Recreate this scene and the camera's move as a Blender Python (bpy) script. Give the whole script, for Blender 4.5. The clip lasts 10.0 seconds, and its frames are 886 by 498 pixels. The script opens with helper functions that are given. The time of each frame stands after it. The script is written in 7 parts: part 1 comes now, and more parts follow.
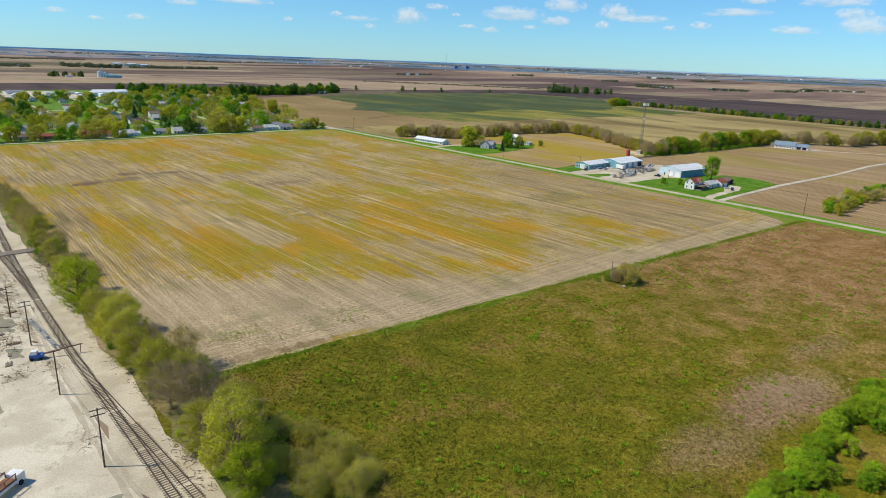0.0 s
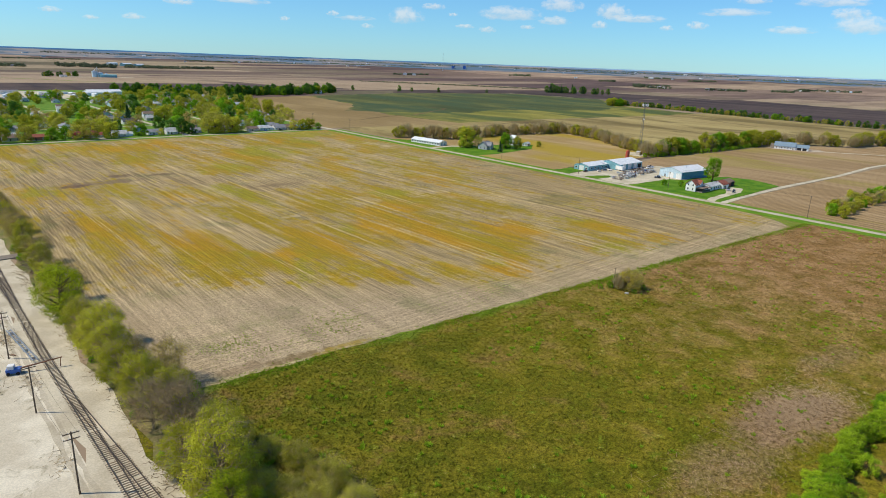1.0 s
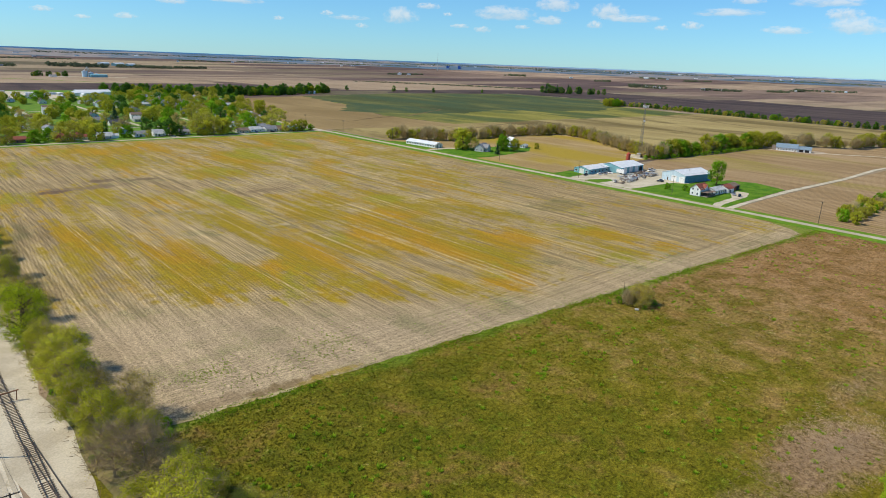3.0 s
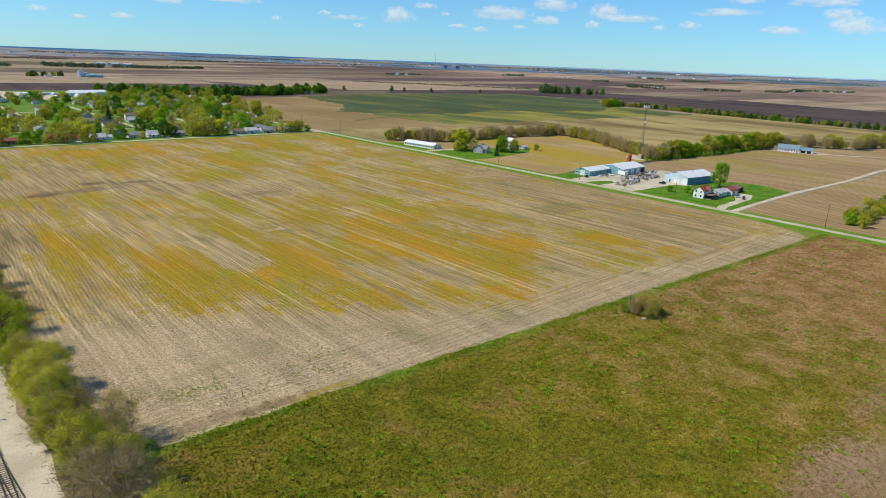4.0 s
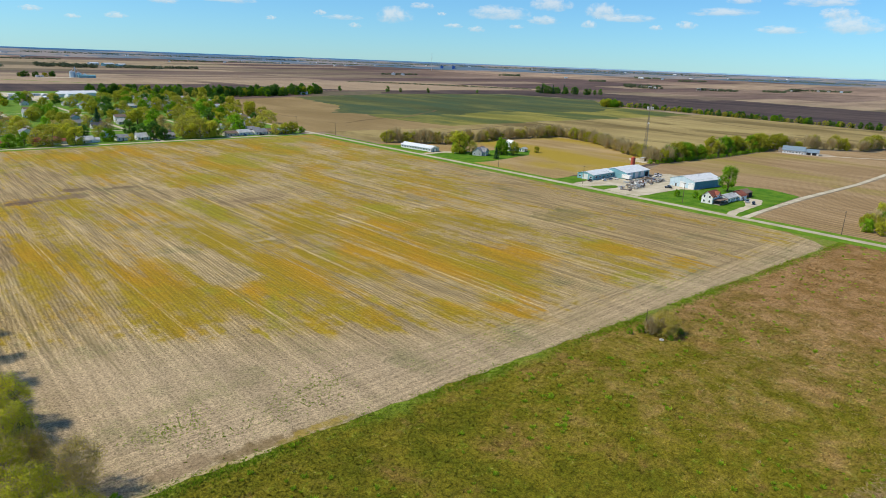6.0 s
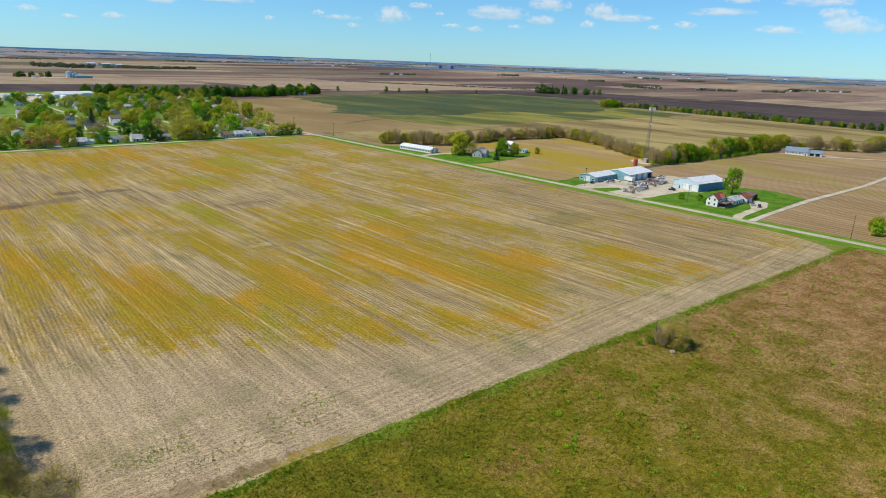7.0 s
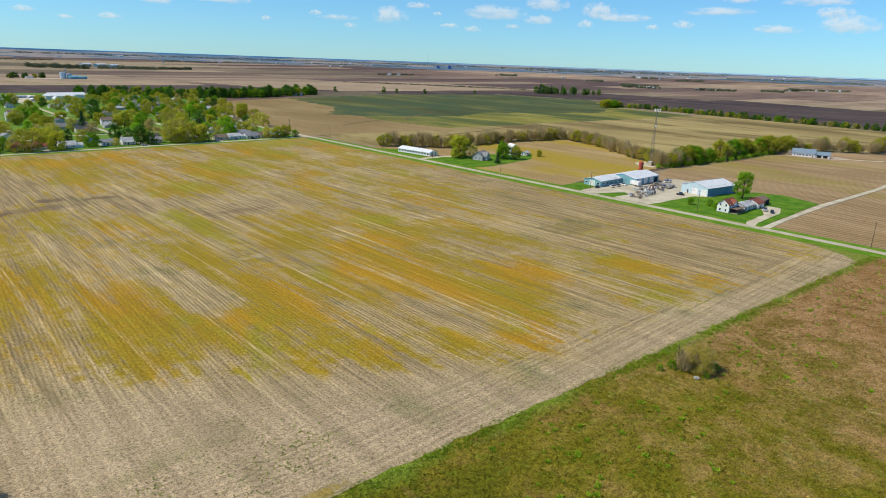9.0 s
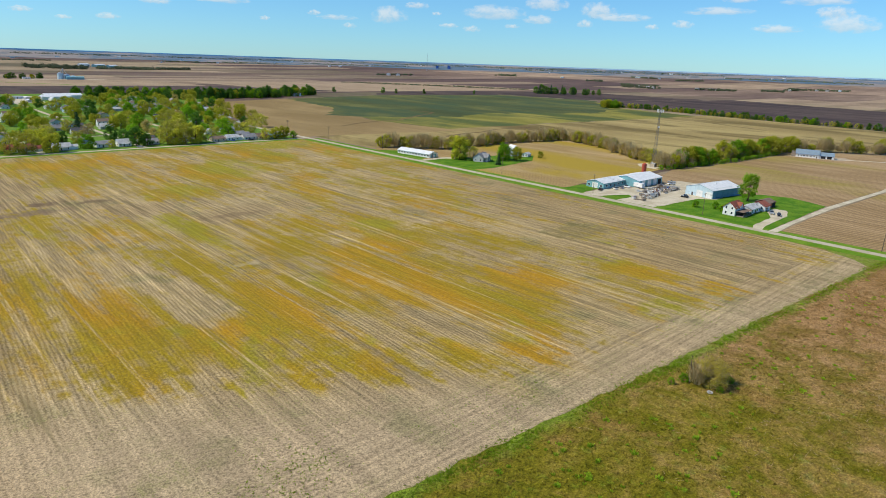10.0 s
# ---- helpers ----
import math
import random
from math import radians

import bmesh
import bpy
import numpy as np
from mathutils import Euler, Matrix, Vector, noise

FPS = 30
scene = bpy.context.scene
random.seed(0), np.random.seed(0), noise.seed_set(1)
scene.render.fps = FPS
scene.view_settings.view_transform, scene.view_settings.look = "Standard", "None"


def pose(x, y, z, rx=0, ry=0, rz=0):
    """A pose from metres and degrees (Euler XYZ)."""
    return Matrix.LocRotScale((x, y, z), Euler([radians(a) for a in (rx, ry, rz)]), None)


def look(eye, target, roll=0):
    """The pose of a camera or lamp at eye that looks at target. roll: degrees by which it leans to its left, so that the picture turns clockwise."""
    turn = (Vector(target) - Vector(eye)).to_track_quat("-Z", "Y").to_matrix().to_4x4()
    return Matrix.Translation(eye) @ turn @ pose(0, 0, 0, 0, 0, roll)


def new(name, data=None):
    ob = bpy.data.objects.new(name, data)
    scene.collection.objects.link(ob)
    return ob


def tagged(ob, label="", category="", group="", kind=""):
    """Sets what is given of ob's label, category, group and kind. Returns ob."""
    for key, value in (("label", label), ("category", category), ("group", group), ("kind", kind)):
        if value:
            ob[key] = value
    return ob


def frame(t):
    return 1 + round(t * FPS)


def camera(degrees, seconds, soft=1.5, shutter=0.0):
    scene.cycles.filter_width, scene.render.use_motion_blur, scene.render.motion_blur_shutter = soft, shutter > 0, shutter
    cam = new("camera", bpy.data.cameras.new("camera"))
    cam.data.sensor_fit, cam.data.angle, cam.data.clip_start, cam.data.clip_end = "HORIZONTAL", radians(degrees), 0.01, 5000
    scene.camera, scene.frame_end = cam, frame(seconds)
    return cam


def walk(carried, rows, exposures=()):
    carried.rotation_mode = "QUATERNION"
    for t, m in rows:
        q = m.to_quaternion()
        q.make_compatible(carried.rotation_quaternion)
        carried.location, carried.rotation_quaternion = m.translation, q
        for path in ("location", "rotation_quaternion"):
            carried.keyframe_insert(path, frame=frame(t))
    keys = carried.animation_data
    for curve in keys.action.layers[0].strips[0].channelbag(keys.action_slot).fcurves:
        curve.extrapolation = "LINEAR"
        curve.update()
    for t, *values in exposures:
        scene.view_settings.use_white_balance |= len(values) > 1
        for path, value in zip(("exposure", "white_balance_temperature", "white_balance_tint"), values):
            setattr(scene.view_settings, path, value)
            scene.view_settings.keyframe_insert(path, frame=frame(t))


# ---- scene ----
cam = camera(70.0, 10.0, soft=0.5)
# seconds, x, y, z, yaw, pitch, roll about the line of sight
PATH = [
    (0, 0.071, -0.107, 74.971, -41.805, -16.603, 2.143),
    (0.5, 2.482, 2.705, 74.947, -41.945, -16.602, 2.16),
    (1, 4.893, 5.583, 74.931, -42.078, -16.601, 2.175),
    (1.5, 7.3, 8.52, 74.921, -42.206, -16.599, 2.187),
    (2, 9.704, 11.507, 74.917, -42.329, -16.598, 2.197),
    (2.5, 12.101, 14.539, 74.92, -42.445, -16.597, 2.204),
    (3, 14.491, 17.607, 74.93, -42.555, -16.596, 2.209),
    (3.5, 16.873, 20.704, 74.946, -42.66, -16.595, 2.211),
    (4, 19.244, 23.824, 74.969, -42.759, -16.594, 2.21),
    (4.5, 21.603, 26.958, 74.999, -42.852, -16.593, 2.207),
    (5, 23.949, 30.1, 75.035, -42.939, -16.592, 2.202),
    (5.5, 26.281, 33.242, 75.077, -43.02, -16.59, 2.194),
    (6, 28.595, 36.378, 75.126, -43.095, -16.589, 2.184),
    (6.5, 30.893, 39.498, 75.182, -43.165, -16.588, 2.171),
    (7, 33.17, 42.598, 75.244, -43.229, -16.587, 2.155),
    (7.5, 35.427, 45.668, 75.313, -43.287, -16.586, 2.137),
    (8, 37.662, 48.703, 75.388, -43.339, -16.585, 2.117),
    (8.5, 39.872, 51.694, 75.471, -43.386, -16.584, 2.094),
    (9, 42.058, 54.634, 75.559, -43.427, -16.583, 2.068),
    (9.5, 44.216, 57.517, 75.654, -43.462, -16.582, 2.04),
    (10, 46.346, 60.334, 75.756, -43.491, -16.58, 2.01),
]
walk(cam, [(t, pose(x, y, z, 90 + pitch, 0, yaw) @ pose(0, 0, 0, 0, 0, roll)) for t, x, y, z, yaw, pitch, roll in PATH], exposures=[(0.0, 0.0), (10.0, 0.0)])

# ---- light ----
SUN_AZ = (-0.82, 0.57)          # towards the sun, in plan
SUN_EL = 50.0
world = bpy.data.worlds.new("sky")
scene.world = world
world.use_nodes = True
wn = world.node_tree
sky = wn.nodes.new("ShaderNodeTexSky")
sky.sky_type = 'NISHITA'
sky.sun_disc = False
sky.sun_elevation = radians(SUN_EL)
sky.sun_rotation = math.atan2(SUN_AZ[0], SUN_AZ[1])
sky.altitude = 200
sky.air_density = 1.0
sky.dust_density = 0.0
sky.ozone_density = 3.0
tint = wn.nodes.new("ShaderNodeMix")
tint.data_type, tint.blend_type = 'RGBA', 'MULTIPLY'
tint.inputs[0].default_value = 1.0
# clear air: the blue holds down to the horizon
way = wn.nodes.new("ShaderNodeTexCoord")
split = wn.nodes.new("ShaderNodeSeparateXYZ")
ramp = wn.nodes.new("ShaderNodeMapRange")
ramp.inputs["From Min"].default_value, ramp.inputs["From Max"].default_value = 0.0, 0.16
hue = wn.nodes.new("ShaderNodeMix")
hue.data_type = 'RGBA'
hue.inputs[6].default_value = (0.365, 0.665, 0.985, 1)
hue.inputs[7].default_value = (0.435, 0.735, 0.95, 1)
wn.links.new(way.outputs["Generated"], split.inputs[0])
wn.links.new(split.outputs[2], ramp.inputs["Value"])
wn.links.new(ramp.outputs[0], hue.inputs[0])
wn.links.new(hue.outputs[2], tint.inputs[7])
wn.links.new(sky.outputs[0], tint.inputs[6])
wn.links.new(tint.outputs[2], wn.nodes["Background"].inputs[0])
wn.nodes["Background"].inputs[1].default_value = 0.14
sun = new("sun", bpy.data.lights.new("sun", 'SUN'))
sun.data.energy = 4.15
sun.data.angle = radians(0.5)
sun.data.color = (1.0, 0.93, 0.765)
sd = Vector((SUN_AZ[0], SUN_AZ[1], 0)).normalized() * math.cos(radians(SUN_EL)) + Vector((0, 0, math.sin(radians(SUN_EL))))
sun.matrix_world = look(Vector((0, 0, 300)) + sd * 10, (0, 0, 300))

# ---- materials ----
class Tree:
    """A small hand for writing node materials."""

    def __init__(self, name):
        self.m = bpy.data.materials.new(name)
        self.m.use_nodes = True
        self.t = self.m.node_tree
        self.bsdf = self.t.nodes["Principled BSDF"]
        self.out = self.t.nodes["Material Output"]
        self.geo = self.node("ShaderNodeNewGeometry")
        self.pos = self.geo.outputs["Position"]

    def node(self, kind):
        return self.t.nodes.new(kind)

    def put(self, sock, v):
        if isinstance(v, bpy.types.NodeSocket):
            self.t.links.new(v, sock)
        elif isinstance(v, (tuple, list)) and len(v) == 3 and len(sock.default_value) == 4:
            sock.default_value = (*v, 1)
        else:
            sock.default_value = v

    def math(self, op, a, b=0.0, clamp=False):
        n = self.node("ShaderNodeMath")
        n.operation, n.use_clamp = op, clamp
        self.put(n.inputs[0], a)
        self.put(n.inputs[1], b)
        return n.outputs[0]

    def xyz(self, v=None):
        n = self.node("ShaderNodeSeparateXYZ")
        self.put(n.inputs[0], v if v else self.pos)
        return n.outputs[0], n.outputs[1], n.outputs[2]

    def mapped(self, turn=0.0, scale=(1, 1, 1), shift=(0, 0, 0), v=None):
        n = self.node("ShaderNodeMapping")
        self.put(n.inputs[0], v if v else self.pos)
        n.inputs["Rotation"].default_value = (0, 0, radians(turn))
        n.inputs["Scale"].default_value = scale
        n.inputs["Location"].default_value = shift
        return n.outputs[0]

    def noise(self, v, scale=1.0, detail=3.0, rough=0.55, bend=0.0):
        n = self.node("ShaderNodeTexNoise")
        self.put(n.inputs["Vector"], v)
        n.inputs["Scale"].default_value = scale
        n.inputs["Detail"].default_value = detail
        n.inputs["Roughness"].default_value = rough
        n.inputs["Distortion"].default_value = bend
        return n.outputs["Fac"]

    def step(self, v, a, b, c=0.0, d=1.0):
        n = self.node("ShaderNodeMapRange")
        n.interpolation_type = 'SMOOTHSTEP'
        self.put(n.inputs["Value"], v)
        for k, w in zip(("From Min", "From Max", "To Min", "To Max"), (a, b, c, d)):
            n.inputs[k].default_value = w
        return n.outputs[0]

    def mix(self, f, a, b, blend='MIX'):
        n = self.node("ShaderNodeMix")
        n.data_type, n.blend_type = 'RGBA', blend
        self.put(n.inputs["Factor"], f)
        sa = [s for s in n.inputs if s.name == "A" and s.type == 'RGBA'][0]
        sb = [s for s in n.inputs if s.name == "B" and s.type == 'RGBA'][0]
        self.put(sa, a)
        self.put(sb, b)
        return [s for s in n.outputs if s.type == 'RGBA'][0]

    def spread(self, v):
        """Combine a value with itself into a grey colour."""
        n = self.node("ShaderNodeCombineColor")
        for s in n.inputs:
            self.put(s, v)
        return n.outputs[0]

    def bright(self, col, v):
        return self.mix(1.0, col, self.spread(v), 'MULTIPLY')

    def bump(self, h, dist=0.05, strength=0.6):
        n = self.node("ShaderNodeBump")
        n.inputs["Strength"].default_value = strength
        n.inputs["Distance"].default_value = dist
        self.put(n.inputs["Height"], h)
        self.t.links.new(n.outputs[0], self.bsdf.inputs["Normal"])

    def done(self, col, rough=0.9, metal=0.0, spec=0.25):
        self.put(self.bsdf.inputs["Base Color"], col)
        self.put(self.bsdf.inputs["Roughness"], rough)
        self.bsdf.inputs["Metallic"].default_value = metal
        self.bsdf.inputs["Specular IOR Level"].default_value = spec
        return self.m


def painted(name, col, rough=0.6, metal=0.0, wear=0.12, ribs=0.0):
    """Paint or sheet metal with faint streaks; ribs: the spacing of pressed ribs, in metres."""
    t = Tree(name)
    n = t.noise(t.mapped(scale=(0.5, 0.5, 0.12)), 1.0, 4)
    f = t.noise(t.pos, 3.0, 3)
    c = t.bright(col, t.step(n, 0.25, 0.75, 1 - wear, 1 + wear))
    c = t.bright(c, t.step(f, 0.3, 0.7, 1 - wear * 0.5, 1 + wear * 0.5))
    if ribs:
        tc = t.node("ShaderNodeTexCoord")
        x, y, z = t.xyz(tc.outputs["Object"])
        w = t.math('ABSOLUTE', t.math('SUBTRACT', t.math('FRACT', t.math('DIVIDE', x, ribs)), 0.5))
        t.bump(t.step(w, 0.3, 0.5), 0.04, 0.8)
    return t.done(c, rough, metal, 0.4)


def shingle(name, col):
    t = Tree(name)
    n = t.noise(t.pos, 2.2, 4)
    b = t.noise(t.pos, 0.35, 3)
    c = t.bright(col, t.step(n, 0.3, 0.7, 0.75, 1.2))
    c = t.bright(c, t.step(b, 0.3, 0.7, 0.85, 1.12))
    t.bump(n, 0.03)
    return t.done(c, 0.85)


def leafy(name, dark, light, clear=0.36):
    """Leaves: colour runs from dark to light leaf by leaf and tree by tree; light passes through a little."""
    t = Tree(name)
    oi = t.node("ShaderNodeObjectInfo")
    r = t.math('ADD', t.math('MULTIPLY', t.geo.outputs["Random Per Island"], 0.65), t.math('MULTIPLY', oi.outputs["Random"], 0.35))
    c = t.mix(r, dark, light)
    c = t.bright(c, t.step(oi.outputs["Random"], 0, 1, 0.85, 1.15))
    t.done(c, 0.9, 0.0, 0.03)
    tr = t.node("ShaderNodeBsdfTranslucent")
    t.put(tr.inputs[0], c)
    mx = t.node("ShaderNodeMixShader")
    mx.inputs[0].default_value = clear
    t.t.links.new(t.bsdf.outputs[0], mx.inputs[1])
    t.t.links.new(tr.outputs[0], mx.inputs[2])
    t.t.links.new(mx.outputs[0], t.out.inputs[0])
    return t.m


def bark(name, col):
    t = Tree(name)
    n = t.noise(t.mapped(scale=(6, 6, 1.5)), 1.0, 4)
    c = t.bright(col, t.step(n, 0.3, 0.7, 0.65, 1.3))
    t.bump(n, 0.03)
    return t.done(c, 0.95, 0, 0.02)


def soil(name, a, b, turn=0.0, row=0.0, stripe=30.0, speck=1.0, tint=None, tint_at=(0.55, 0.7)):
    """Bare or sown ground: two tones in long bands along the rows, speckled; row: spacing of tilled ridges."""
    t = Tree(name)
    band = t.noise(t.mapped(turn, (1 / stripe, 0.15 / stripe, 0)), 1.0, 5, 0.6)
    blot = t.noise(t.mapped(turn, (0.008, 0.005, 0)), 1.0, 4, 0.6, 0.4)
    f = t.math('ADD', t.math('MULTIPLY', band, 0.5), t.math('MULTIPLY', blot, 0.5))
    c = t.mix(t.step(f, 0.38, 0.62), a, b)
    if tint:
        big = t.noise(t.mapped(turn, (0.012, 0.004, 0), (7, 3, 0)), 1.0, 4, 0.6, 0.6)
        c = t.mix(t.step(big, *tint_at), c, tint)
    s = t.noise(t.pos, 0.9 * speck, 3, 0.7)
    c = t.bright(c, t.step(s, 0.3, 0.7, 0.8, 1.2))
    if row:
        x, y, z = t.xyz(t.mapped(turn))
        w = t.math('ABSOLUTE', t.math('SUBTRACT', t.math('FRACT', t.math('DIVIDE', x, row)), 0.5))
        wob = t.math('ADD', t.math('MULTIPLY', w, 2.0), t.math('MULTIPLY', s, 0.5))
        c = t.bright(c, t.step(wob, 0.3, 1.2, 0.84, 1.12))
    return t.done(c, 0.95, 0, 0.1)


def spot(t, x, y, cx, cy, ax, ay, fray=0.0):
    """1 inside an ellipse that lies along the rows of the field, 0 outside, with a frayed rim."""
    dx = t.math('SUBTRACT', t.math('SUBTRACT', x, float(cx)), t.math('MULTIPLY', t.math('SUBTRACT', y, float(cy)), 0.087))
    q = t.math('ADD', t.math('POWER', t.math('DIVIDE', dx, float(ax)), 2.0), t.math('POWER', t.math('DIVIDE', t.math('SUBTRACT', y, float(cy)), float(ay)), 2.0))
    return t.step(t.math('ADD', t.math('MULTIPLY', q, 0.7), fray), -0.1, 1.7, 1.0, 0.0)


# where flowering weeds stand thick, where they are young and green, and where the soil lies bare: x, y, half width, half length
ORANGE = ((68, 292, 13, 24), (67, 243, 9, 20), (93, 247, 8, 26), (116, 215, 12, 14), (137, 230, 9, 22), (168, 222, 14, 24), (192, 218, 16, 26), (194, 182, 13, 18),
          (176, 155, 9, 13), (156, 160, 7, 16), (266, 177, 14, 12), (209, 264, 22, 12), (173, 540, 30, 18), (113, 552, 22, 14), (222, 200, 12, 18))
YELLOW = ((236, 474, 22, 30), (280, 514, 24, 24), (183, 411, 10, 22), (226, 295, 12, 9), (66, 385, 8, 26), (236, 151, 12, 6), (276, 150, 12, 6), (320, 560, 26, 20), (150, 330, 12, 40))
BARE = ((82, 430, 30, 17), (118, 412, 26, 14), (152, 384, 26, 13), (180, 352, 20, 12), (330, 250, 34, 60), (316, 180, 40, 44), (100, 470, 16, 30), (60, 340, 8, 40), (345, 330, 16, 60))


def stubble_field():
    """The big field: pale crop residue in rows, overgrown in streaks by flowering weeds."""
    t = Tree("stubble_field")
    x, y, z = t.xyz()
    turn = 5.0
    rx, ry, rz = t.xyz(t.mapped(turn))
    wide = t.noise(t.mapped(turn, (1 / 15, 1 / 110, 0), (3, 1, 0)), 1.0, 4, 0.6, 0.3)
    thin = t.noise(t.mapped(turn, (1 / 4.0, 1 / 60, 0)), 1.0, 3, 0.65)
    hair = t.noise(t.mapped(turn, (1 / 1.2, 1 / 45, 0), (0, 7, 0)), 1.0, 2, 0.6)
    hhair = t.noise(t.mapped(-3.8, (1 / 45, 1 / 1.1, 0), (5, 0, 0)), 1.0, 2, 0.6)
    patch = t.noise(t.mapped(turn, (1 / 34, 1 / 60, 0), (8, 2, 0)), 1.0, 5, 0.62, 0.5)
    ragged = t.noise(t.pos, 0.20, 4, 0.65)
    fine = t.noise(t.pos, 1.1, 4, 0.8)
    grit = t.noise(t.mapped(23.0, (2.3, 2.1, 0)), 1.0, 3, 0.75, 0.4)
    fray = t.math('MULTIPLY', t.math('SUBTRACT', t.math('ADD', t.math('MULTIPLY', ragged, 0.5), t.math('MULTIPLY', thin, 1.0)), 0.75), 4.0)

    def together(spots):
        f = None
        for p in spots:
            q = spot(t, x, y, *p, fray)
            f = q if f is None else t.math('MAXIMUM', f, q)
        return f
    hot, lush, bare = together(ORANGE), together(YELLOW), together(BARE)
    # where the weeds have taken over
    d = t.math('SUBTRACT', y, t.math('MAXIMUM', t.math('SUBTRACT', 160.0, t.math('MULTIPLY', x, 0.085)), t.math('SUBTRACT', 248.0, t.math('MULTIPLY', x, 0.62))))
    e = t.step(t.math('ADD', d, t.math('MULTIPLY', t.math('SUBTRACT', t.math('ADD', t.math('MULTIPLY', ragged, 0.4), t.math('MULTIPLY', thin, 0.6)), 0.5), 110.0)), -4, 14)
    e = t.math('MULTIPLY', e, t.step(t.math('ADD', d, t.math('MULTIPLY', t.math('SUBTRACT', hair, 0.5), 14.0)), -3, 4))
    far = t.step(y, 230, 560, 0.0, 0.012)
    w = t.math('ADD', t.math('ADD', t.math('MULTIPLY', wide, 0.34), t.math('MULTIPLY', thin, 0.26)), t.math('ADD', t.math('MULTIPLY', hair, 0.14), t.math('MULTIPLY', patch, 0.26)))
    w = t.math('ADD', w, t.math('MULTIPLY', t.math('SUBTRACT', ragged, 0.5), 0.22))
    w = t.math('ADD', t.math('ADD', w, far), t.math('ADD', t.math('MULTIPLY', hot, 0.055), t.math('MULTIPLY', lush, 0.05)))
    w = t.math('SUBTRACT', w, t.math('MULTIPLY', bare, 0.085))
    weeds = t.math('MULTIPLY', t.step(w, 0.452, 0.56), t.math('MAXIMUM', e, t.math('MULTIPLY', hot, 0.25)))
    weeds = t.math('MULTIPLY', weeds, t.step(grit, 0.30, 0.52, 0.74, 1.0))
    # long pale drill lines and dark furrows
    track = t.noise(t.mapped(turn, (1 / 2.1, 1 / 190, 0), (17, 2, 0)), 1.0, 2, 0.5)
    track = t.math('MULTIPLY', t.step(track, 0.57, 0.66), t.step(t.math('ADD', grit, ragged), 0.8, 1.05))
    weeds = t.math('MULTIPLY', weeds, t.math('SUBTRACT', 1.0, t.math('MULTIPLY', track, t.step(y, 260, 460, 0.8, 0.35))))
    furrow = t.noise(t.mapped(turn, (1 / 3.0, 1 / 150, 0), (41, 6, 0)), 1.0, 2, 0.5)
    furrow = t.math('MULTIPLY', t.step(furrow, 0.60, 0.68), t.step(t.math('ADD', grit, patch), 0.85, 1.1))
    # residue
    blot = t.noise(t.pos, 0.02, 4, 0.6, 0.3)
    base = t.mix(t.step(blot, 0.35, 0.65), (0.39, 0.282, 0.136), (0.455, 0.342, 0.178))
    base = t.mix(t.step(d, -25, 25, 0.75, 0.0), base, (0.415, 0.312, 0.196))
    base = t.mix(t.math('MULTIPLY', bare, 0.65), base, (0.315, 0.222, 0.110))
    band = t.math('SUBTRACT', y, t.math('SUBTRACT', 143.1, t.math('MULTIPLY', x, 0.066)))
    head = t.step(t.math('ADD', band, t.math('MULTIPLY', t.math('SUBTRACT', ragged, 0.5), 8.0)), 18, 24)
    base = t.mix(t.math('MULTIPLY', t.step(t.noise(t.pos, 0.045, 5, 0.65), 0.52, 0.68), 0.6), base, (0.225, 0.205, 0.09))
    hh = t.math('ADD', t.math('MULTIPLY', hair, head), t.math('MULTIPLY', hhair, t.math('SUBTRACT', 1.0, head)))
    base = t.bright(base, t.step(grit, 0.36, 0.62, 0.66, 1.20))
    base = t.bright(base, t.step(fine, 0.32, 0.56, 0.58, 1.14))
    lined = t.math('ADD', 0.12, t.math('MULTIPLY', t.math('MAXIMUM', t.step(d, -25, 15), t.math('MULTIPLY', t.math('SUBTRACT', 1.0, head), 0.4)), 0.62))
    base = t.mix(lined, base, t.bright(base, t.step(hh, 0.34, 0.66, 0.60, 1.34)))
    base = t.bright(base, t.math('ADD', 1.0, t.math('MULTIPLY', t.math('MULTIPLY', track, head), 0.2)))
    base = t.mix(t.math('MULTIPLY', t.math('MULTIPLY', furrow, head), t.step(d, -45, 10, 0.0, 0.6)), base, (0.15, 0.125, 0.05))
    # planter rows
    drill = t.math('ABSOLUTE', t.math('SUBTRACT', t.math('FRACT', t.math('DIVIDE', t.math('ADD', rx, t.math('MULTIPLY', ragged, 0.5)), 1.14)), 0.5))
    drill = t.step(t.math('ADD', drill, t.math('MULTIPLY', t.math('SUBTRACT', grit, 0.5), 0.9)), 0.06, 0.38)
    drill = t.mix(drill, (0.72, 0.68, 0.58), (1.1, 1.1, 1.1))
    drill = t.mix(t.math('MULTIPLY', t.math('MULTIPLY', head, t.step(d, -20, 25, 0.12, 0.8)), t.step(y, 200, 420, 1.0, 0.4)), (1, 1, 1), drill)
    sprout = t.math('MULTIPLY', t.step(t.noise(t.mapped(-3.8, (1 / 22, 1 / 7, 0), (2, 8, 0)), 1.0, 4, 0.65), 0.46, 0.62), t.step(fine, 0.50, 0.62))
    base = t.mix(t.math('MULTIPLY', sprout, t.step(d, -6, 10, 0.6, 0.2)), base, (0.15, 0.17, 0.035))
    base = t.mix(1.0, base, drill, 'MULTIPLY')
    base = t.bright(base, t.step(thin, 0.3, 0.7, 0.86, 1.12))
    # weeds: olive, orange where thickest, yellow-green where young
    kind = t.noise(t.mapped(turn, (1 / 26, 1 / 80, 0), (11, 5, 0)), 1.0, 4, 0.6, 0.3)
